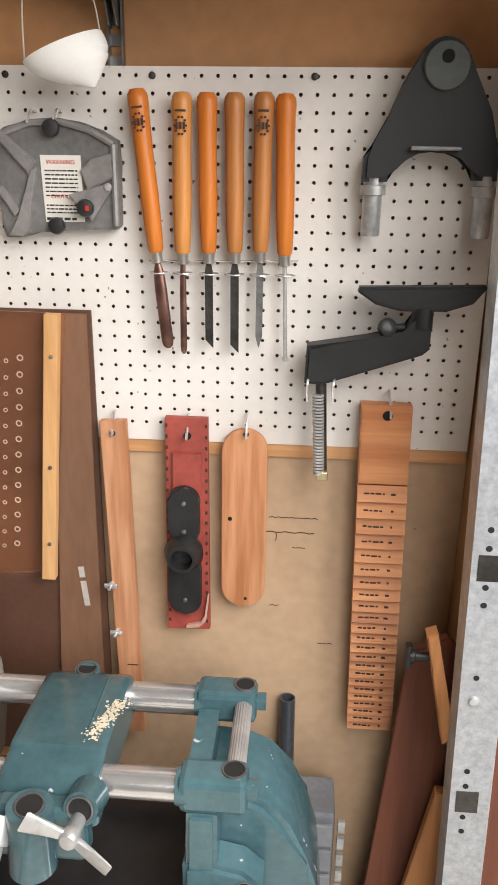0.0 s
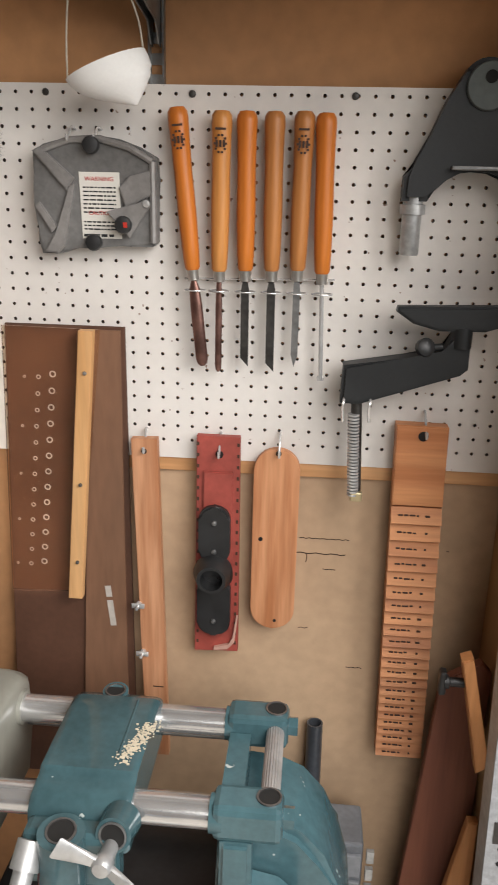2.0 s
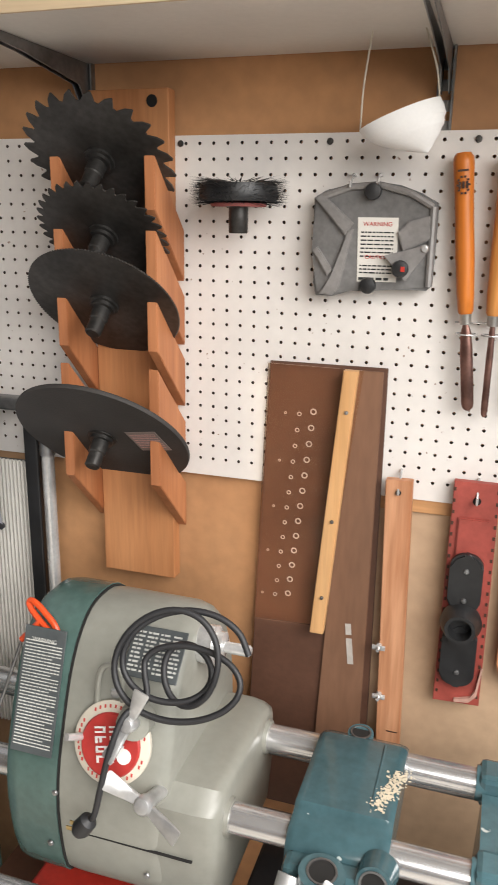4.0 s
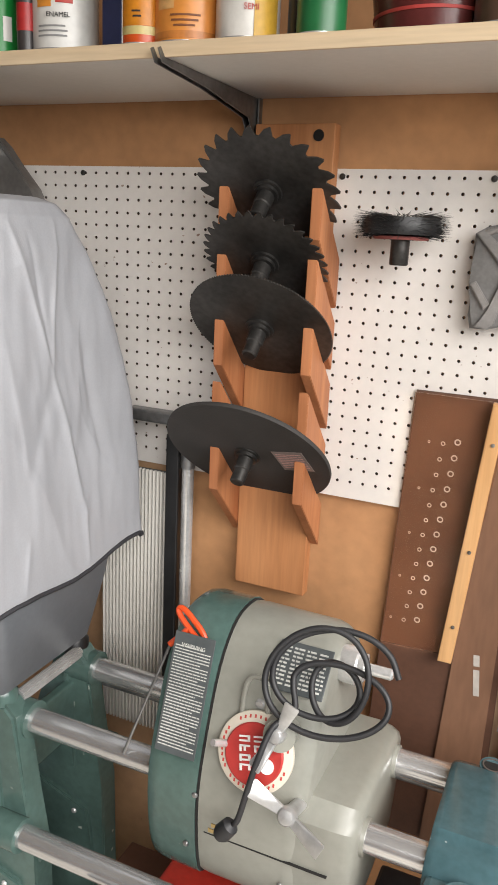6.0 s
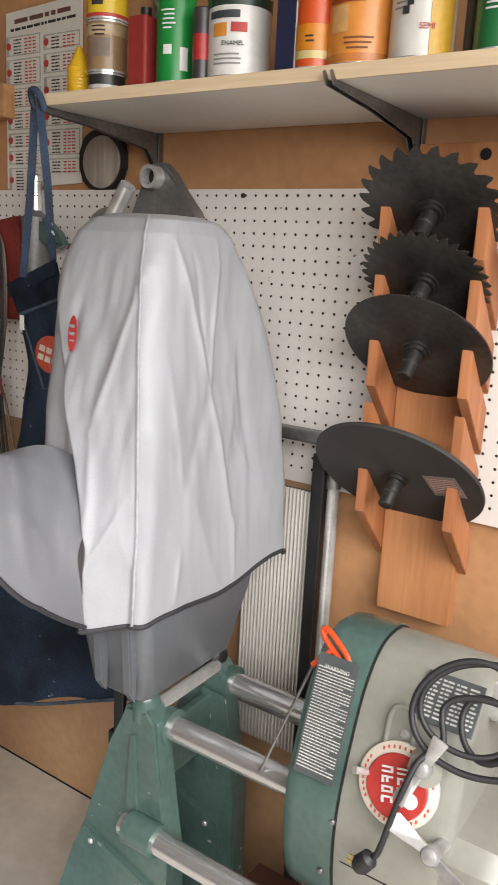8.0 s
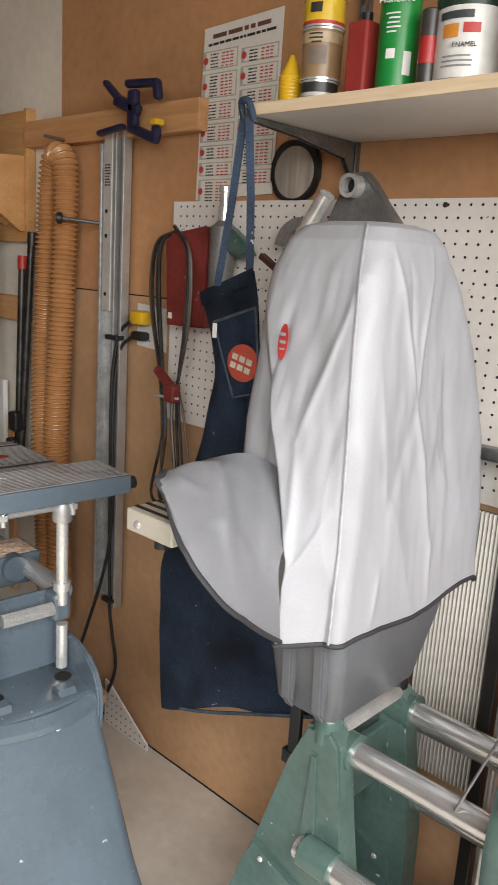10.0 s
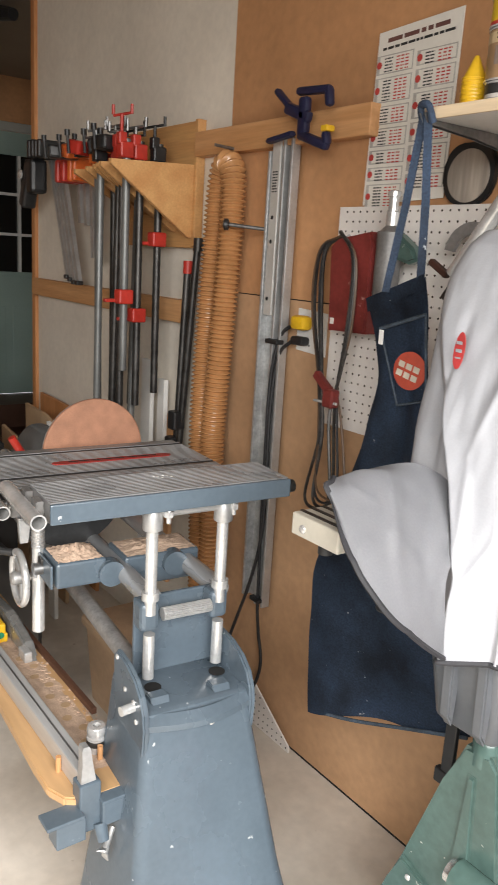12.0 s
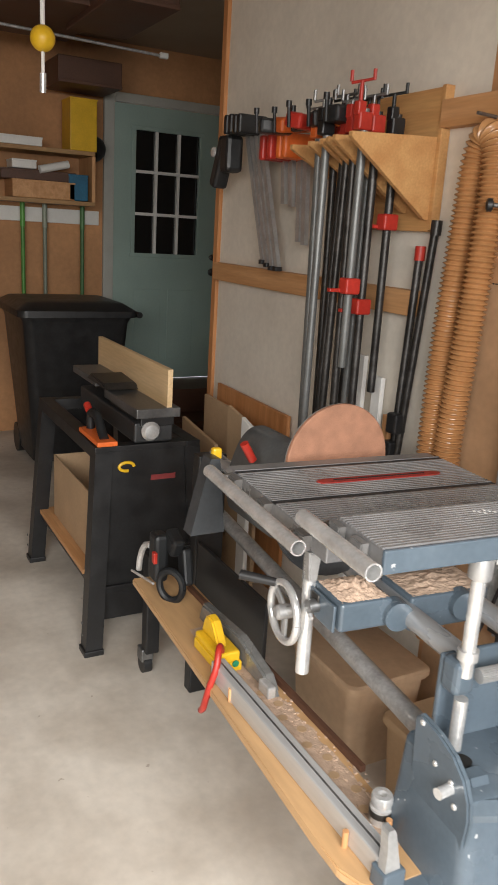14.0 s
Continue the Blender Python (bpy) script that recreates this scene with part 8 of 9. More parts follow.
# ---- the plank with its clutter ----
plank = thing("plank_shelf", "varnished plywood plank shelf with rounded end", "shelf")
bm = bmesh.new()
out = [(-1.690, 0.455), (-1.692, 0.375), (-1.715, 0.340), (-1.76, 0.322), (-1.84, 0.325), (-2.98, 0.378), (-2.97, 0.545), (-2.60, 0.535), (-1.90, 0.500)]
a = [bm.verts.new((x, y, 0.476)) for x, y in out]
b = [bm.verts.new((x, y, 0.498)) for x, y in out]
fs = [bm.faces.new(a[::-1]), bm.faces.new(b)]
for i in range(len(out)):
    fs.append(bm.faces.new((a[i], a[(i + 1) % len(out)], b[(i + 1) % len(out)], b[i])))
bmesh.ops.bevel(bm, geom=[e for e in bm.edges], offset=0.004, segments=2, affect="EDGES")
part("plank", bm, PLYPANEL, plank, "varnished plywood plank")
solid("batten", (-2.40, 0.512, 0.506), (0.90, 0.014, 0.016), BROWNBOARD, plank, "", 0.002, m=None)
solid("bracket", (-2.93, 0.53, 0.54), (0.02, 0.03, 0.14), BLACKPAINT, plank, "", 0.002)
solid("cleat", (-1.735, 0.44, 0.462), (0.05, 0.06, 0.03), PINE, plank, "", 0.002)
# flat tan discs whose colour paints the shadow inside the peg holes
for k in range(9):
    hole_x = -1.86 - k * 0.052
    bm = bmesh.new()
    turned(bm, [(0.011, 0), (0.011, 0.001)], Matrix.Translation((hole_x, 0.450 + 0.018 * (k % 2), 0.5005)), 16)
    part("peg_hole", bm, CARDBOARD, plank)
for x, y in ((-1.80, 0.362), (-1.79, 0.452), (-2.28, 0.37)):
    round_bar("dowel", (x, y, 0.497), (x, y, 0.532), 0.006, PINE, plank)
bm = bmesh.new()
rnd = random.Random(15)
for k in range(420):
    s = rnd.uniform(0.0015, 0.004)
    x = rnd.uniform(-2.45, -1.78)
    box(bm, (x, 0.46 + rnd.gauss(0, 0.022), 0.4992), (s * 2, s * 1.6, s))
tagged(part("dust", bm, SAWDUST, plank, "scattered sawdust"), kind="stuff")
bm = bmesh.new()
g = []
for i in range(101):
    x = -2.62 + 0.86 * i / 100
    y0, y1 = 0.412 + 0.006 * noise.noise(Vector((x * 30, 0, 0))), 0.490 - 0.03 * max(0, (x + 1.95) / 0.2) + 0.012 * noise.noise(Vector((x * 22, 5, 0)))
    g.append([bm.verts.new((x, y0 + (y1 - y0) * j / 14, 0.4982 + 0.0035 * math.sin(math.pi * j / 14) * max(0.08, 0.55 + noise.noise(Vector((x * 40, j * 0.35, 2)))))) for j in range(15)])
for i in range(100):
    for j in range(14):
        bm.faces.new((g[i][j], g[i + 1][j], g[i + 1][j + 1], g[i][j + 1]))
tagged(part("dust", bm, SAWDUST, plank, "thin sawdust layer", True), kind="stuff")
fence = thing("rip_fence", "long silver aluminium rip fence lying on the plank", "fence")
solid("extrusion", (-2.050, 0.386, 0.522), (0.67, 0.036, 0.048), mat("satin_aluminium", (0.60, 0.61, 0.61), 0.38, 0.45, var=0.06, stretch=(0.1, 1, 1)), fence, "", 0.003)
solid("top_groove", (-2.050, 0.386, 0.5463), (0.65, 0.004, 0.0012), DULLSTEEL, fence, "dark groove", 0)
bm = bmesh.new()
box(bm, (-1.702, 0.382, 0.480), (0.040, 0.046, 0.110), None, 0.004)
part("head", bm, STEELBLUE, fence, "blue-grey fence head")
for name, yc, zc, w, h in (("clamp_block", 0.336, 0.448, 0.062, 0.052), ("clamp_block", 0.427, 0.462, 0.050, 0.052)):
    bm = bmesh.new()
    box(bm, (-1.690, yc, zc), (0.044, w, h), None, 0.003)
    part(name, bm, STEELBLUE, fence, "blue-grey clamp block")
    bm = bmesh.new()
    box(bm, (-1.690, yc - (0.012 if yc < 0.4 else -0.006), zc + h / 2 + 0.004), (0.050, w + 0.016, 0.008), None, 0.002)
    part("flange", bm, STEELBLUE, fence)
bm = bmesh.new()
loft(bm, [[Vector((x + sx * 0.010, 0.380 + sy * w, z + 0.028)) for sx, sy in ((-1, -1), (1, -1), (1, 1), (-1, 1))] for x, w, z in ((-1.694, 0.020, 0.470), (-1.698, 0.017, 0.500), (-1.704, 0.011, 0.545), (-1.710, 0.009, 0.572), (-1.712, 0.006, 0.578))])
part("lever", bm, ALU, fence, "pale tapered lever")
bm = bmesh.new()
rod(bm, (-1.680, 0.402, 0.440), (-1.664, 0.402, 0.408), 0.014, 0.012, seg=18)
part("clamp_neck", bm, STEELBLUE, fence, "", True)
wing_lever(fence, (-1.658, 0.404, 0.396), (0.35, -0.45, -0.45), 80, 0.55)
chuck = thing("drill_chuck", "bright steel keyed drill chuck standing on the plank", "drill chuck")
bm = bmesh.new()
turned(bm, [(0.018, 0.0), (0.0215, 0.003), (0.0215, 0.036), (0.0185, 0.038), (0.0185, 0.044), (0.021, 0.046), (0.021, 0.058), (0.019, 0.062), (0.009, 0.0625), (0.008, 0.050)], Matrix.Translation((-1.824, 0.459, 0.498)), 28)
part("body", bm, STEEL, chuck, "", True)
bm = bmesh.new()
turned(bm, [(0.0218, 0.018), (0.0222, 0.019), (0.0222, 0.030), (0.0218, 0.031)], Matrix.Translation((-1.824, 0.459, 0.498)), 28)
part("collar", bm, DARKSTEEL, chuck, "knurled collar", True)
push = thing("push_block", "yellow plastic push block with handle", "push block")
solid("base", (-2.46, 0.420, 0.528), (0.135, 0.065, 0.045), YELLOW, push, "", 0.006)
solid("step", (-2.40, 0.420, 0.512), (0.03, 0.070, 0.026), YELLOW, push, "", 0.004)
xz_plate("handle", [(-2.530, 0.548), (-2.515, 0.592), (-2.495, 0.606), (-2.470, 0.600), (-2.425, 0.548)], 0.407, 0.433, YELLOW, push, "", 0.005)
solid("side_rib", (-2.46, 0.386, 0.522), (0.120, 0.006, 0.026), YELLOW, push, "", 0.002)
bm = bmesh.new()
turned(bm, [(0.009, 0), (0.009, 0.002)], Matrix.Translation((-2.384, 0.435, 0.523)) @ pose(0, 0, 0, 0, 90, 0), 14)
part("green_dot", bm, mat("green_dot", (0.02, 0.25, 0.12), 0.5), push, "green round sticker", True)
rs = thing("push_stick", "red plastic push stick hung over the plank's edge", "push stick")
bm = bmesh.new()
sweep(bm, smoothpath([(-2.395, 0.400, 0.560), (-2.385, 0.390, 0.580), (-2.368, 0.378, 0.576), (-2.352, 0.366, 0.545), (-2.350, 0.350, 0.500), (-2.362, 0.346, 0.455), (-2.376, 0.348, 0.425), (-2.392, 0.350, 0.408)], 6), 0.0085, 10)
part("stick", bm, RED, rs, "", True)
gd = thing("blade_guard", "clear and dark blade guard lying on the plank", "blade guard")
bm = bmesh.new()
prism(bm, [(-0.21, 0.0), (-0.19, 0.055), (0.03, 0.070), (0.17, 0.040), (0.21, 0.0)], 0.030, Matrix.Translation((-2.46, 0.462, 0.499)), 0.006)
part("shell", bm, mat("smoky_guard", (0.34, 0.34, 0.33), 0.25, 0.5), gd, "smoky plastic shell")
bars("sticker", [(-0.03, 0.03, 0.0, 0.02)], PAPER, gd, Matrix.Translation((-2.54, 0.4605, 0.540)), 3)
solid("bracket", (-2.27, 0.462, 0.515), (0.05, 0.022, 0.03), STEEL, gd, "", 0.004)
mg = thing("miter_gauge", "dark miter gauge with a chrome quadrant at the plank's end", "miter gauge")
bm = bmesh.new()
box(bm, (-2.875, 0.42, 0.610), (0.060, 0.045, 0.150), None, 0.012)
box(bm, (-2.835, 0.452, 0.665), (0.070, 0.040, 0.060), Matrix.Translation((-2.835, 0.452, 0.665)) @ pose(0, 0, 0, 0, 24, 0) @ Matrix.Translation((2.835, -0.452, -0.665)), 0.010)
box(bm, (-2.80, 0.475, 0.600), (0.050, 0.030, 0.110), Matrix.Translation((-2.80, 0.475, 0.600)) @ pose(0, 0, 0, 0, -14, 0) @ Matrix.Translation((2.80, -0.475, -0.600)), 0.008)
part("body", bm, CHARCOAL, mg)
bm = bmesh.new()
ringm = Matrix.Translation((-2.800, 0.432, 0.545)) @ pose(0, 0, 0, 0, 0, 35)
sweep(bm, [ringm @ Vector((0.040 * math.cos(a), 0, 0.046 * math.sin(a))) for a in [2 * math.pi * k / 28 for k in range(29)]], 0.011, 8)
part("grip_loop", bm, CHARCOAL, mg, "dark looped grip", True)
bm = bmesh.new()
q = [Vector((-2.90 - 0.13 * math.sin(a) * 0.75, 0.405, 0.50 + 0.135 * math.cos(a))) for a in [k * 1.45 / 12 for k in range(13)]]
sweep(bm, q, 0.010, 8)
sweep(bm, [Vector((-2.86, 0.40, 0.53)), Vector((-3.02, 0.39, 0.505))], 0.004, 8)
part("quadrant", bm, STEEL, mg, "chrome quadrant arm", True)
solid("red_tab", (-2.835, 0.392, 0.625), (0.020, 0.012, 0.035), RED, mg, "red tab", 0.003)
cst = thing("caster", "black swivel caster under the machine", "caster")
bm = bmesh.new()
rod(bm, (-3.22, 0.505, 0.035), (-3.22, 0.535, 0.035), 0.035, seg=24)
part("wheel", bm, BLACK, cst, "", True)
solid("fork", (-3.22, 0.52, 0.075), (0.05, 0.045, 0.05), DULLSTEEL, cst, "", 0.004)
solid("leg", (-3.20, 0.53, 0.28), (0.05, 0.05, 0.38), BLACKPAINT, cst, "", 0.005)

# things under the second machine
for c, s, mm, lab in (((-2.62, 1.00, 0.15), (0.34, 0.28, 0.30), TANPANEL, "pale tan lidded bin on the floor under the machine"), ((-2.25, 1.02, 0.13), (0.22, 0.22, 0.26), CARDBOARD, "small carton on the floor under the machine")):
    t = thing("storage_bin", lab, "bin")
    bm = bmesh.new()
    rr = []
    for z, k in ((-0.5, 0.88), (0.42, 1.0), (0.43, 1.06), (0.5, 1.06)):
        rr.append([Vector((c[0] + x, c[1] + y, c[2] + z * s[2])) for x, y in roundrect(s[0] * k, s[1] * k, 0.03, 4)])
    loft(bm, rr)
    part("body", bm, mm, t, "", True)
    bm = bmesh.new()
    lid = [[Vector((c[0] + x, c[1] + y, c[2] + z)) for x, y in roundrect(s[0] * k, s[1] * k, 0.03, 4)] for z, k in ((s[2] * 0.5 - 0.012, 1.09), (s[2] * 0.5 + 0.004, 1.09), (s[2] * 0.5 + 0.010, 1.05))]
    loft(bm, lid)
    part("lid", bm, mm, t, "", True)

# ---- jointer on its stand ----
js = thing("jointer_stand", "black steel jointer stand with splayed legs", "machine stand")
JX0, JX1, JY0, JY1, JZ = -4.28, -3.45, 0.41, 0.79, 0.79
for x, sx in ((JX0, -1), (JX1, 1)):
    for y, sy in ((JY0, -1), (JY1, 1)):
        bm = bmesh.new()
        f = Vector((x + sx * 0.035, y + sy * 0.03, 0))
        t = Vector((x - sx * 0.02, y - sy * 0.02, JZ - 0.02))
        w = 0.032
        loft(bm, [[p + Vector((w * a, w * b, 0)) for a, b in ((-1, -1), (1, -1), (1, 1), (-1, 1))] for p in (f, t)])
        part("leg", bm, BLACKPAINT, js)
        solid("foot", (f.x, f.y, 0.012), (0.075, 0.075, 0.024), BLACK, js, "", 0.004)
        for bz in (0.08, 0.13):
            dome_bolt("bolt", f.x, f.y - 0.036, bz, 0.006, DULLSTEEL, js)
for y in (JY0 + 0.015, JY1 - 0.015):
    solid("top_rail", ((JX0 + JX1) / 2, y, JZ - 0.025), (JX1 - JX0 + 0.02, 0.055, 0.05), BLACKPAINT, js, "", 0.003)
for x in (JX0 + 0.02, JX1 - 0.02):
    solid("end_rail", (x, (JY0 + JY1) / 2, JZ - 0.025), (0.05, JY1 - JY0, 0.049), BLACKPAINT, js, "", 0.003)
solid("side_panel", (JX1 + 0.004, (JY0 + JY1) / 2, 0.44), (0.006, JY1 - JY0 - 0.01, 0.66), BLACKPAINT, js, "black sheet side panel", 0)
solid("shelf", ((JX0 + JX1) / 2, 0.60, 0.235), (JX1 - JX0 + 0.04, 0.40, 0.03), BLACKPAINT, js, "", 0.003)
solid("shelf_board", (-3.93, 0.53, 0.258), (0.72, 0.28, 0.018), PINEX, js, "pale wooden shelf board", 0.002)
bars("badge", [(-0.05, 0.05, 0, 0.02)], mat("dull_red_badge", (0.25, 0.04, 0.04), 0.5), js, Matrix.Translation((JX1 + 0.0085, 0.66, 0.66)) @ pose(0, 0, 0, 0, 0, 90), 2)
bm = bmesh.new()
sweep(bm, [Vector((JX1 + 0.014, 0.513 + 0.028 * math.cos(a), 0.712 + 0.016 * math.sin(a))) for a in [k * 0.45 for k in range(12)]], 0.006, 8)
part("yellow_hook", bm, YELLOW, js, "yellow looped hook", True)
cb = thing("cardboard_box", "open brown cardboard box on the stand's shelf", "box")
for c, s in (((-3.88, 0.44, 0.41), (0.62, 0.006, 0.28)), ((-3.88, 0.70, 0.41), (0.62, 0.006, 0.28)), ((-4.19, 0.57, 0.41), (0.006, 0.26, 0.28)), ((-3.57, 0.57, 0.41), (0.006, 0.26, 0.28)), ((-3.88, 0.57, 0.274), (0.62, 0.26, 0.006))):
    solid("panel", c, s, CARDBOARD, cb, "", 0)
jn = thing("jointer", "small grey jointer with a wooden fence board", "jointer")
JD = mat("jointer_grey", (0.055, 0.056, 0.058), 0.45, 0.4, var=0.12, stain=0.15)
JBED = mat("worn_bed_steel", (0.17, 0.17, 0.17), 0.35, 0.5, var=0.15, stain=0.2)
solid("base", (-3.80, 0.62, 0.83), (0.70, 0.15, 0.075), JD, jn, "", 0.008)
solid("infeed_bed", (-3.62, 0.63, 0.905), (0.38, 0.17, 0.035), JBED, jn, "grey steel bed", 0.004)
solid("outfeed_bed", (-4.08, 0.62, 0.925), (0.34, 0.16, 0.030), JBED, jn, "grey steel bed", 0.004)
solid("bed_wedge", (-3.62, 0.63, 0.872), (0.36, 0.13, 0.035), BLACKPAINT, jn, "", 0.004)
bm = bmesh.new()
prism(bm, [(-0.12, 0), (0.14, 0), (0.10, 0.02), (-0.06, 0.03)], 0.14, Matrix.Translation((-3.86, 0.52, 0.935)), 0.006)
part("cutter_guard", bm, DARKSTEEL, jn, "dark cutter guard")
solid("fence_board", (-3.86, 0.675, 0.985), (0.84, 0.020, 0.155), wood("pale_fence", (0.66, 0.48, 0.28), (0.58, 0.40, 0.21), "x", 18), jn, "pale wooden fence board", 0.002)
bm = bmesh.new()
turned(bm, [(0.010, 0), (0.034, 0.004), (0.036, 0.016), (0.026, 0.030), (0.008, 0.034)], Matrix.Translation((-3.445, 0.60, 0.84)) @ pose(0, 0, 0, 0, 90, 0), 24)
part("chrome_knob", bm, STEEL, jn, "chrome round knob", True)
dp = thing("push_pad", "orange push pad with a grey handle on the stand", "push pad")
solid("pad", (-3.55, 0.44, 0.802), (0.24, 0.075, 0.018), ORANGE, dp, "orange pad", 0.004)
bm = bmesh.new()
sweep(bm, smoothpath([(-3.64, 0.44, 0.81), (-3.63, 0.44, 0.87), (-3.56, 0.44, 0.875), (-3.50, 0.44, 0.83), (-3.47, 0.44, 0.81)], 6), 0.017, 10)
part("handle", bm, CHARCOAL, dp, "dark grey handle", True)
round_bar("red_button", (-3.66, 0.44, 0.875), (-3.69, 0.44, 0.89), 0.014, RED, dp)

# offcuts and cartons by the white wall
for x0, z0, x1, z1, y, mm, lab in ((-4.26, 0.83, -3.58, 0.82, 1.265, FIR, "reddish pine board leaning against the white wall"),
                                   (-4.16, 0.80, -3.88, 0.79, 1.150, CARDBOARD, "brown cardboard sheet leaning against the white wall"),
                                   (-3.79, 0.83, -3.52, 0.78, 1.090, CARDBOARD, "brown cardboard sheet leaning against the white wall"),
                                   (-4.07, 0.72, -3.72, 0.68, 1.000, CARDBOARD, "brown cardboard sheet leaning on other offcuts"),
                                   (-3.47, 0.86, -3.40, 0.84, 0.990, WHITE, "narrow white board leaning on other offcuts")):
    tagged(xz_plate("offcut_sheet", [(x0, z0), (x1, z1), (x1 + 0.02, 0.0), (x0 + 0.02, 0.0)], y, y + 0.018, mm, None, "", 0.002), lab, "board", "offcut sheets")
slab("step", -6.70, -6.25, 1.45, 2.6, 0, 0.36, BROWNBOARD, "dark wooden step below the entry door", "step")
slab("step", -6.25, -5.95, 1.45, 2.6, 0, 0.18, BROWNBOARD, "lower dark wooden step", "step")

# ---- the far end: door, bin, shelves ----
door = thing("door_1", "pale green entry door with nine dark panes", "door", kind="structure")
DOOR = mat("pale_green_paint", (0.30, 0.40, 0.36), 0.45, var=0.04, scale=4)
DX = -6.69
P0, P1, Q0, Q1 = 1.662, 2.205, 1.335, 2.245      # the glazed part
for n, (y0, y1, z0, z1) in (("stile", (1.512, P0, 0.37, 2.40)), ("stile", (P1, 2.360, 0.37, 2.40)), ("top_rail", (P0, P1, Q1, 2.40)), ("lower_panel", (P0, P1, 0.37, Q0))):
    solid(n, (DX, (y0 + y1) / 2, (z0 + z1) / 2), (0.045, y1 - y0, z1 - z0), DOOR, door, "", 0)
for k in (1, 2):
    solid("mullion", (DX + 0.010, P0 + (P1 - P0) * k / 3, (Q0 + Q1) / 2), (0.030, 0.022, Q1 - Q0), WHITE, door, "", 0.002)
    solid("mullion", (DX + 0.011, (P0 + P1) / 2, Q0 + (Q1 - Q0) * k / 3), (0.030, P1 - P0, 0.022), WHITE, door, "", 0.002)
for y, z, w, h in (((P0 + P1) / 2, Q1, P1 - P0 + 0.05, 0.03), ((P0 + P1) / 2, Q0, P1 - P0 + 0.05, 0.03)):
    solid("glazing_bead", (DX + 0.018, y, z), (0.030, w, h), DOOR, door, "", 0.003)
for y in (P0, P1):
    solid("glazing_bead", (DX + 0.0175, y, (Q0 + Q1) / 2), (0.030, 0.03, Q1 - Q0 + 0.02), DOOR, door, "", 0.003)
GLASS = mat("dark_glass", (0.012, 0.012, 0.012), 0.08, var=0.05, bump=0)
for i in range(3):
    for j in range(3):
        solid("pane", (DX - 0.006, P0 + (P1 - P0) * (i + 0.5) / 3, Q0 + (Q1 - Q0) * (j + 0.5) / 3), (0.006, (P1 - P0) / 3 - 0.02, (Q1 - Q0) / 3 - 0.02), GLASS, door, "dark window pane", 0)
for z, r in ((1.225, 0.030), (1.34, 0.024)):
    bm = bmesh.new()
    turned(bm, [(0.012, 0), (0.012, 0.03), (r, 0.035), (r, 0.055), (0.01, 0.062)], Matrix.Translation((DX + 0.022, 2.318, z)) @ pose(0, 0, 0, 0, 90, 0), 18)
    part("door_knob", bm, DARKSTEEL, door, "dark round knob", True)
for y0, y1 in ((1.68, 1.90), (1.96, 2.18)):
    solid("raised_panel", (DX + 0.024, (y0 + y1) / 2, 0.80), (0.006, y1 - y0, 0.55), DOOR, door, "", 0.003)
TRIMW = mat("grey_white_trim", (0.42, 0.42, 0.38), 0.5, var=0.04)
slab("trim", -6.70, -6.665, 1.435, 1.512, 0.36, 2.47, TRIMW, "grey-white casing beside the door", "trim", 0.004)
slab("trim", -6.70, -6.664, 1.512, 2.42, 2.405, 2.47, TRIMW, "grey-white casing above the door", "trim", 0.004)
slab("trim", -6.70, -6.665, 2.36, 2.42, 0.36, 2.404, TRIMW, "grey-white casing beside the door", "trim", 0.004)

bn = thing("wheeled_bin", "large black wheeled rubbish bin with lid", "bin")
bm = bmesh.new()
rr = []
for z, w, d in ((0.06, 0.50, 0.52), (0.95, 0.66, 0.66), (0.99, 0.70, 0.70)):
    rr.append([Vector((-5.90 + x, 0.94 + y, z)) for x, y in roundrect(w, d, 0.06, 5)])
loft(bm, rr)
part("body", bm, BLACK, bn, "", True)
bm = bmesh.new()
loft(bm, [[Vector((-5.90 + x, 0.94 + y, z)) for x, y in roundrect(w, d, 0.06, 5)] for z, w, d in ((0.99, 0.74, 0.74), (1.03, 0.74, 0.74), (1.07, 0.60, 0.62), (1.08, 0.4, 0.4))])
part("lid", bm, BLACK, bn, "", True)
bm = bmesh.new()
rod(bm, (-6.18, 1.30, 1.0), (-5.60, 1.345, 1.0), 0.02, seg=12)
part("handle", bm, BLACK, bn, "", True)
for y in (0.70, 1.18):
    bm = bmesh.new()
    rod(bm, (-6.16, y - 0.03, 0.10), (-6.16, y + 0.03, 0.10), 0.10, seg=24)
    part("wheel", bm, BLACK, bn, "", True)

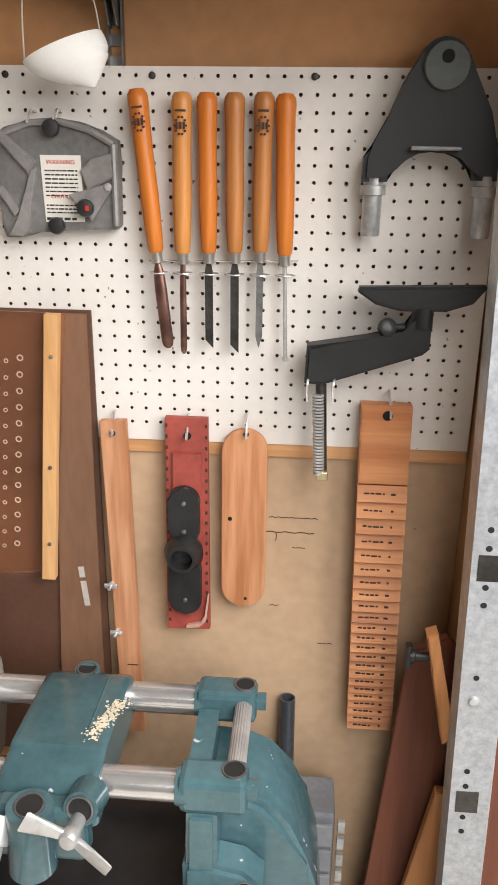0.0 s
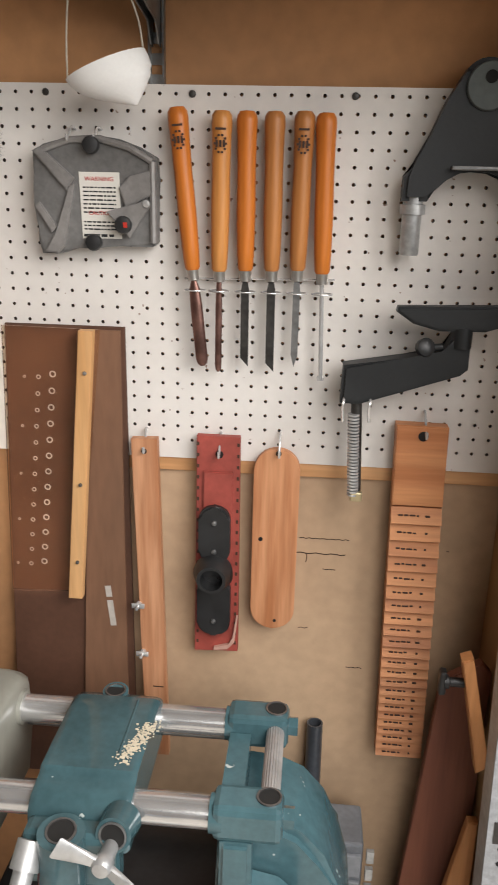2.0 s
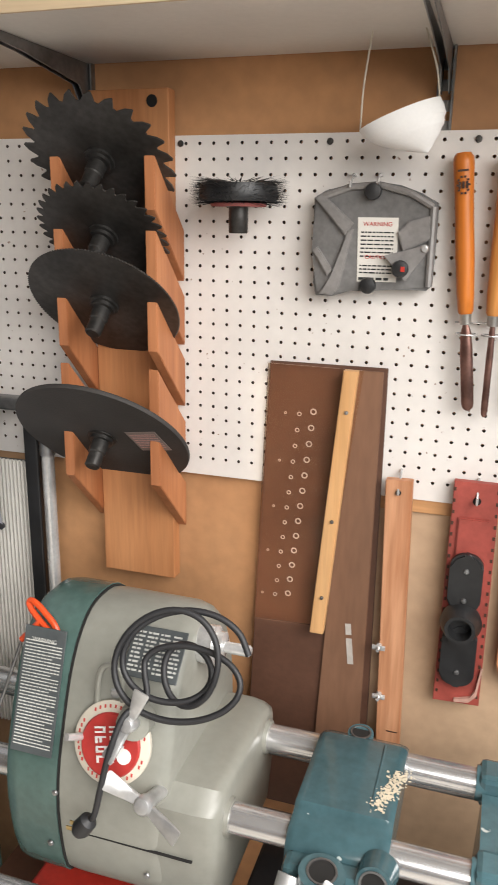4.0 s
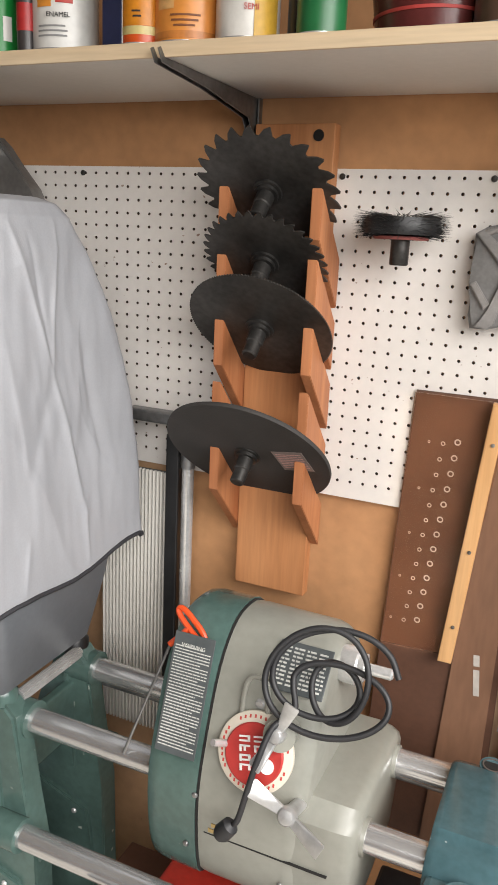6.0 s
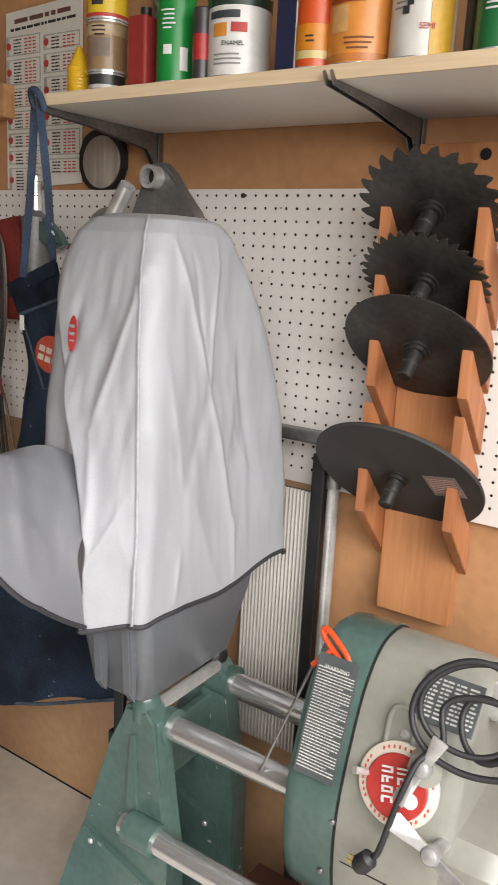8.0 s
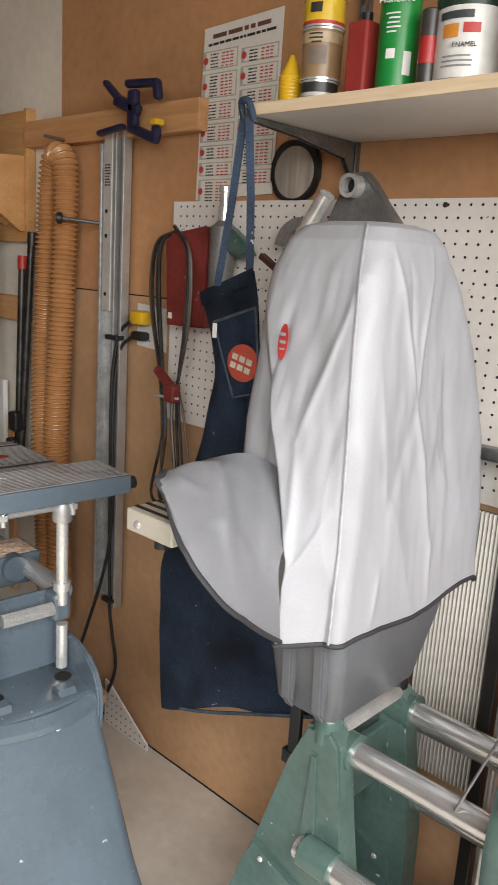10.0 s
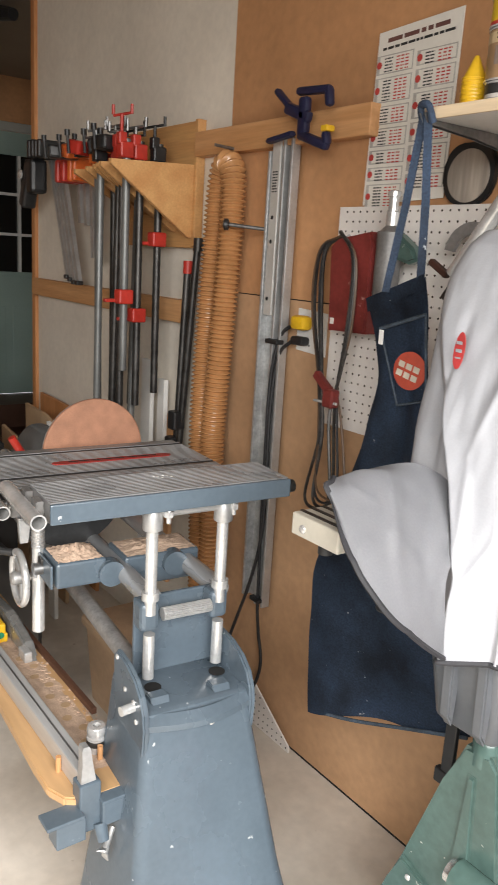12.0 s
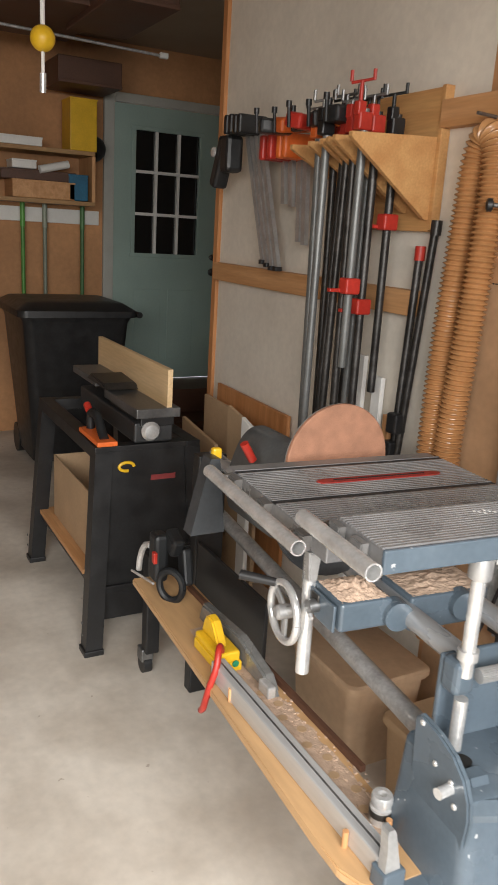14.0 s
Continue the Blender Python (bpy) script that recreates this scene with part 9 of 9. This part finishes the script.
ws = thing("wall_shelves", "plain wooden wall shelves with clutter", "shelves")
for z in (2.005, 1.675):
    solid("shelf_board", (-6.53, 0.30, z), (0.32, 1.96, 0.028), wood("shelf_pine%d" % int(z), (0.42, 0.26, 0.12), (0.34, 0.19, 0.08), "y"), ws, "", 0.002)
solid("end_panel", (-6.53, 1.270, 1.84), (0.32, 0.024, 0.30), PINE, ws, "", 0.002)
solid("back_rail", (-6.685, 0.40, 1.585), (0.03, 2.0, 0.10), WHITE, ws, "white strip behind the brooms", 0.003)
for nm, lab, c, s, mm in (("yellow_case", "yellow plastic case standing on the shelf", (-6.50, 1.205, 2.185), (0.22, 0.185, 0.33), YELLOW),
                          ("carton", "dark orange carton lying on the lower shelf", (-6.50, 0.93, 1.745), (0.26, 0.42, 0.11), PINEX),
                          ("carton", "brown carton lying on top of another", (-6.52, 0.90, 1.835), (0.26, 0.50, 0.06), BROWNBOARD),
                          ("blue_box", "small blue box on the lower shelf", (-6.42, 1.165, 1.775), (0.10, 0.13, 0.165), mat("blue_card", (0.02, 0.14, 0.25), 0.5)),
                          ("white_box", "white cartons on the upper shelf", (-6.48, 0.72, 2.045), (0.22, 0.40, 0.05), WHITE),
                          ("tool_box", "white and grey boxes stacked on cartons", (-6.46, 0.80, 1.90), (0.18, 0.16, 0.05), WHITE)):
    t = thing(nm, lab, "box")
    solid("body", c, s, mm, t, "", 0.005)
    solid("lid", (c[0], c[1], c[2] + s[2] / 2), (s[0] + 0.004, s[1] + 0.004, 0.012), mm, t, "", 0.002)
tm = thing("caulk_gun", "white tube lying slanted over the cartons", "tube")
bm = bmesh.new()
rod(bm, (-6.38, 0.90, 1.875), (-6.40, 1.10, 1.925), 0.026, seg=16)
part("tube", bm, WHITE, tm, "", True)
hat = thing("hat", "dark cap hanging on the shelf's end", "cap")
bm = bmesh.new()
turned(bm, [(0.09, 0), (0.085, 0.03), (0.06, 0.07), (0.02, 0.09)], Matrix.Translation((-6.50, 1.30, 2.05)) @ pose(0, 0, 0, -80, 0, 0), 18)
part("crown", bm, BLACK, hat, "", True)
for y, c, head in ((0.83, (0.10, 0.30, 0.06), (0.05, 0.12, 0.25)), (0.985, (0.25, 0.28, 0.22), (0.2, 0.2, 0.2)), (1.255, (0.07, 0.17, 0.06), (0.1, 0.1, 0.1))):
    b = thing("broom", "long-handled broom hanging on the wall strip", "broom", group="brooms")
    round_bar("handle", (-6.60, y, 0.95), (-6.60, y, 1.68), 0.014, mat("broom_handle", c, 0.45), b)
    round_bar("grip", (-6.60, y, 1.50), (-6.60, y, 1.69), 0.017, mat("broom_grip", tuple(v * 1.3 for v in c), 0.45), b)
    solid("head", (-6.60, y, 0.88), (0.06, 0.22, 0.16), mat("broom_head", head, 0.7), b, "", 0.02)
wp = thing("cabinet", "dark cabinet standing at the garage's end", "cabinet")
solid("body", (-6.45, -0.35, 0.60), (0.45, 0.90, 1.20), BLACKPAINT, wp, "", 0.01)
solid("door", (-6.22, -0.35, 0.60), (0.02, 0.86, 1.14), BLACKPAINT, wp, "", 0.004)
# overhead: rail, ducts, hanging ball
rl = thing("door_cable_rail", "thin grey conduit along the upper wall", "conduit")
round_bar("conduit", (-5.5, -2.0, 2.60), (-5.5, 1.42, 2.51), 0.008, GALV, rl)
solid("end_clip", (-5.5, 1.42, 2.512), (0.03, 0.05, 0.03), WHITE, rl, "", 0.004)
for c, s, mm, lab in (((-5.6, 0.35, 2.70), (0.9, 1.3, 0.18), BROWNBOARD, "dark boards stored below the ceiling"), ((-5.2, 1.05, 2.66), (0.8, 0.35, 0.16), BROWNBOARD, "brown carton stored below the ceiling"), ((-6.35, 1.18, 2.48), (0.4, 0.42, 0.16), BROWNBOARD, "dark box high on the end wall")):
    t = thing("overhead_box", lab, "box")
    solid("body", c, s, mm, t, "", 0.006)
    solid("edge", (c[0] + s[0] / 2, c[1], c[2] - s[2] / 2 + 0.01), (0.02, s[1], 0.02), mm, t, "", 0.003)
bm = bmesh.new()
rod(bm, (-5.0, 1.25, 2.76), (-4.7, 1.30, 2.70), 0.05, 0.03, seg=14)
tagged(part("dark_bracket", bm, BLACKPAINT), "dark motor bracket below the ceiling", "bracket")
ball = thing("hanging_ball", "yellow rubber ball hanging on a cord", "ball")
bm = bmesh.new()
bmesh.ops.create_uvsphere(bm, u_segments=24, v_segments=16, radius=0.041)
bmesh.ops.translate(bm, vec=(-3.70, 0.290, 2.130), verts=bm.verts)
part("ball", bm, YELLOW, ball, "", True)
round_bar("cord", (-3.70, 0.290, 2.17), (-3.70, 0.290, 2.80), 0.008, WHITE, ball)
round_bar("cord_end", (-3.70, 0.290, 2.02), (-3.70, 0.290, 2.09), 0.006, WHITE, ball)
round_bar("weight", (-3.705, 0.29, 1.965), (-3.70, 0.29, 2.025), 0.011, STEEL, ball)


# ---- set each thing's origin at its base ----
bpy.context.view_layer.update()
for ob in [o for o in scene.objects if o.type == "EMPTY" and o.parent is None and o.matrix_basis.to_3x3() == Matrix.Identity(3)]:
    pts = [c.matrix_world @ Vector(p) for c in ob.children_recursive if c.type == "MESH" for p in c.bound_box]
    if not pts:
        continue
    base = Vector(((min(p.x for p in pts) + max(p.x for p in pts)) / 2, (min(p.y for p in pts) + max(p.y for p in pts)) / 2, min(p.z for p in pts)))
    was = ob.location.copy()
    ob.location = base
    for c in ob.children:
        c.matrix_parent_inverse = Matrix.Translation(was - base)
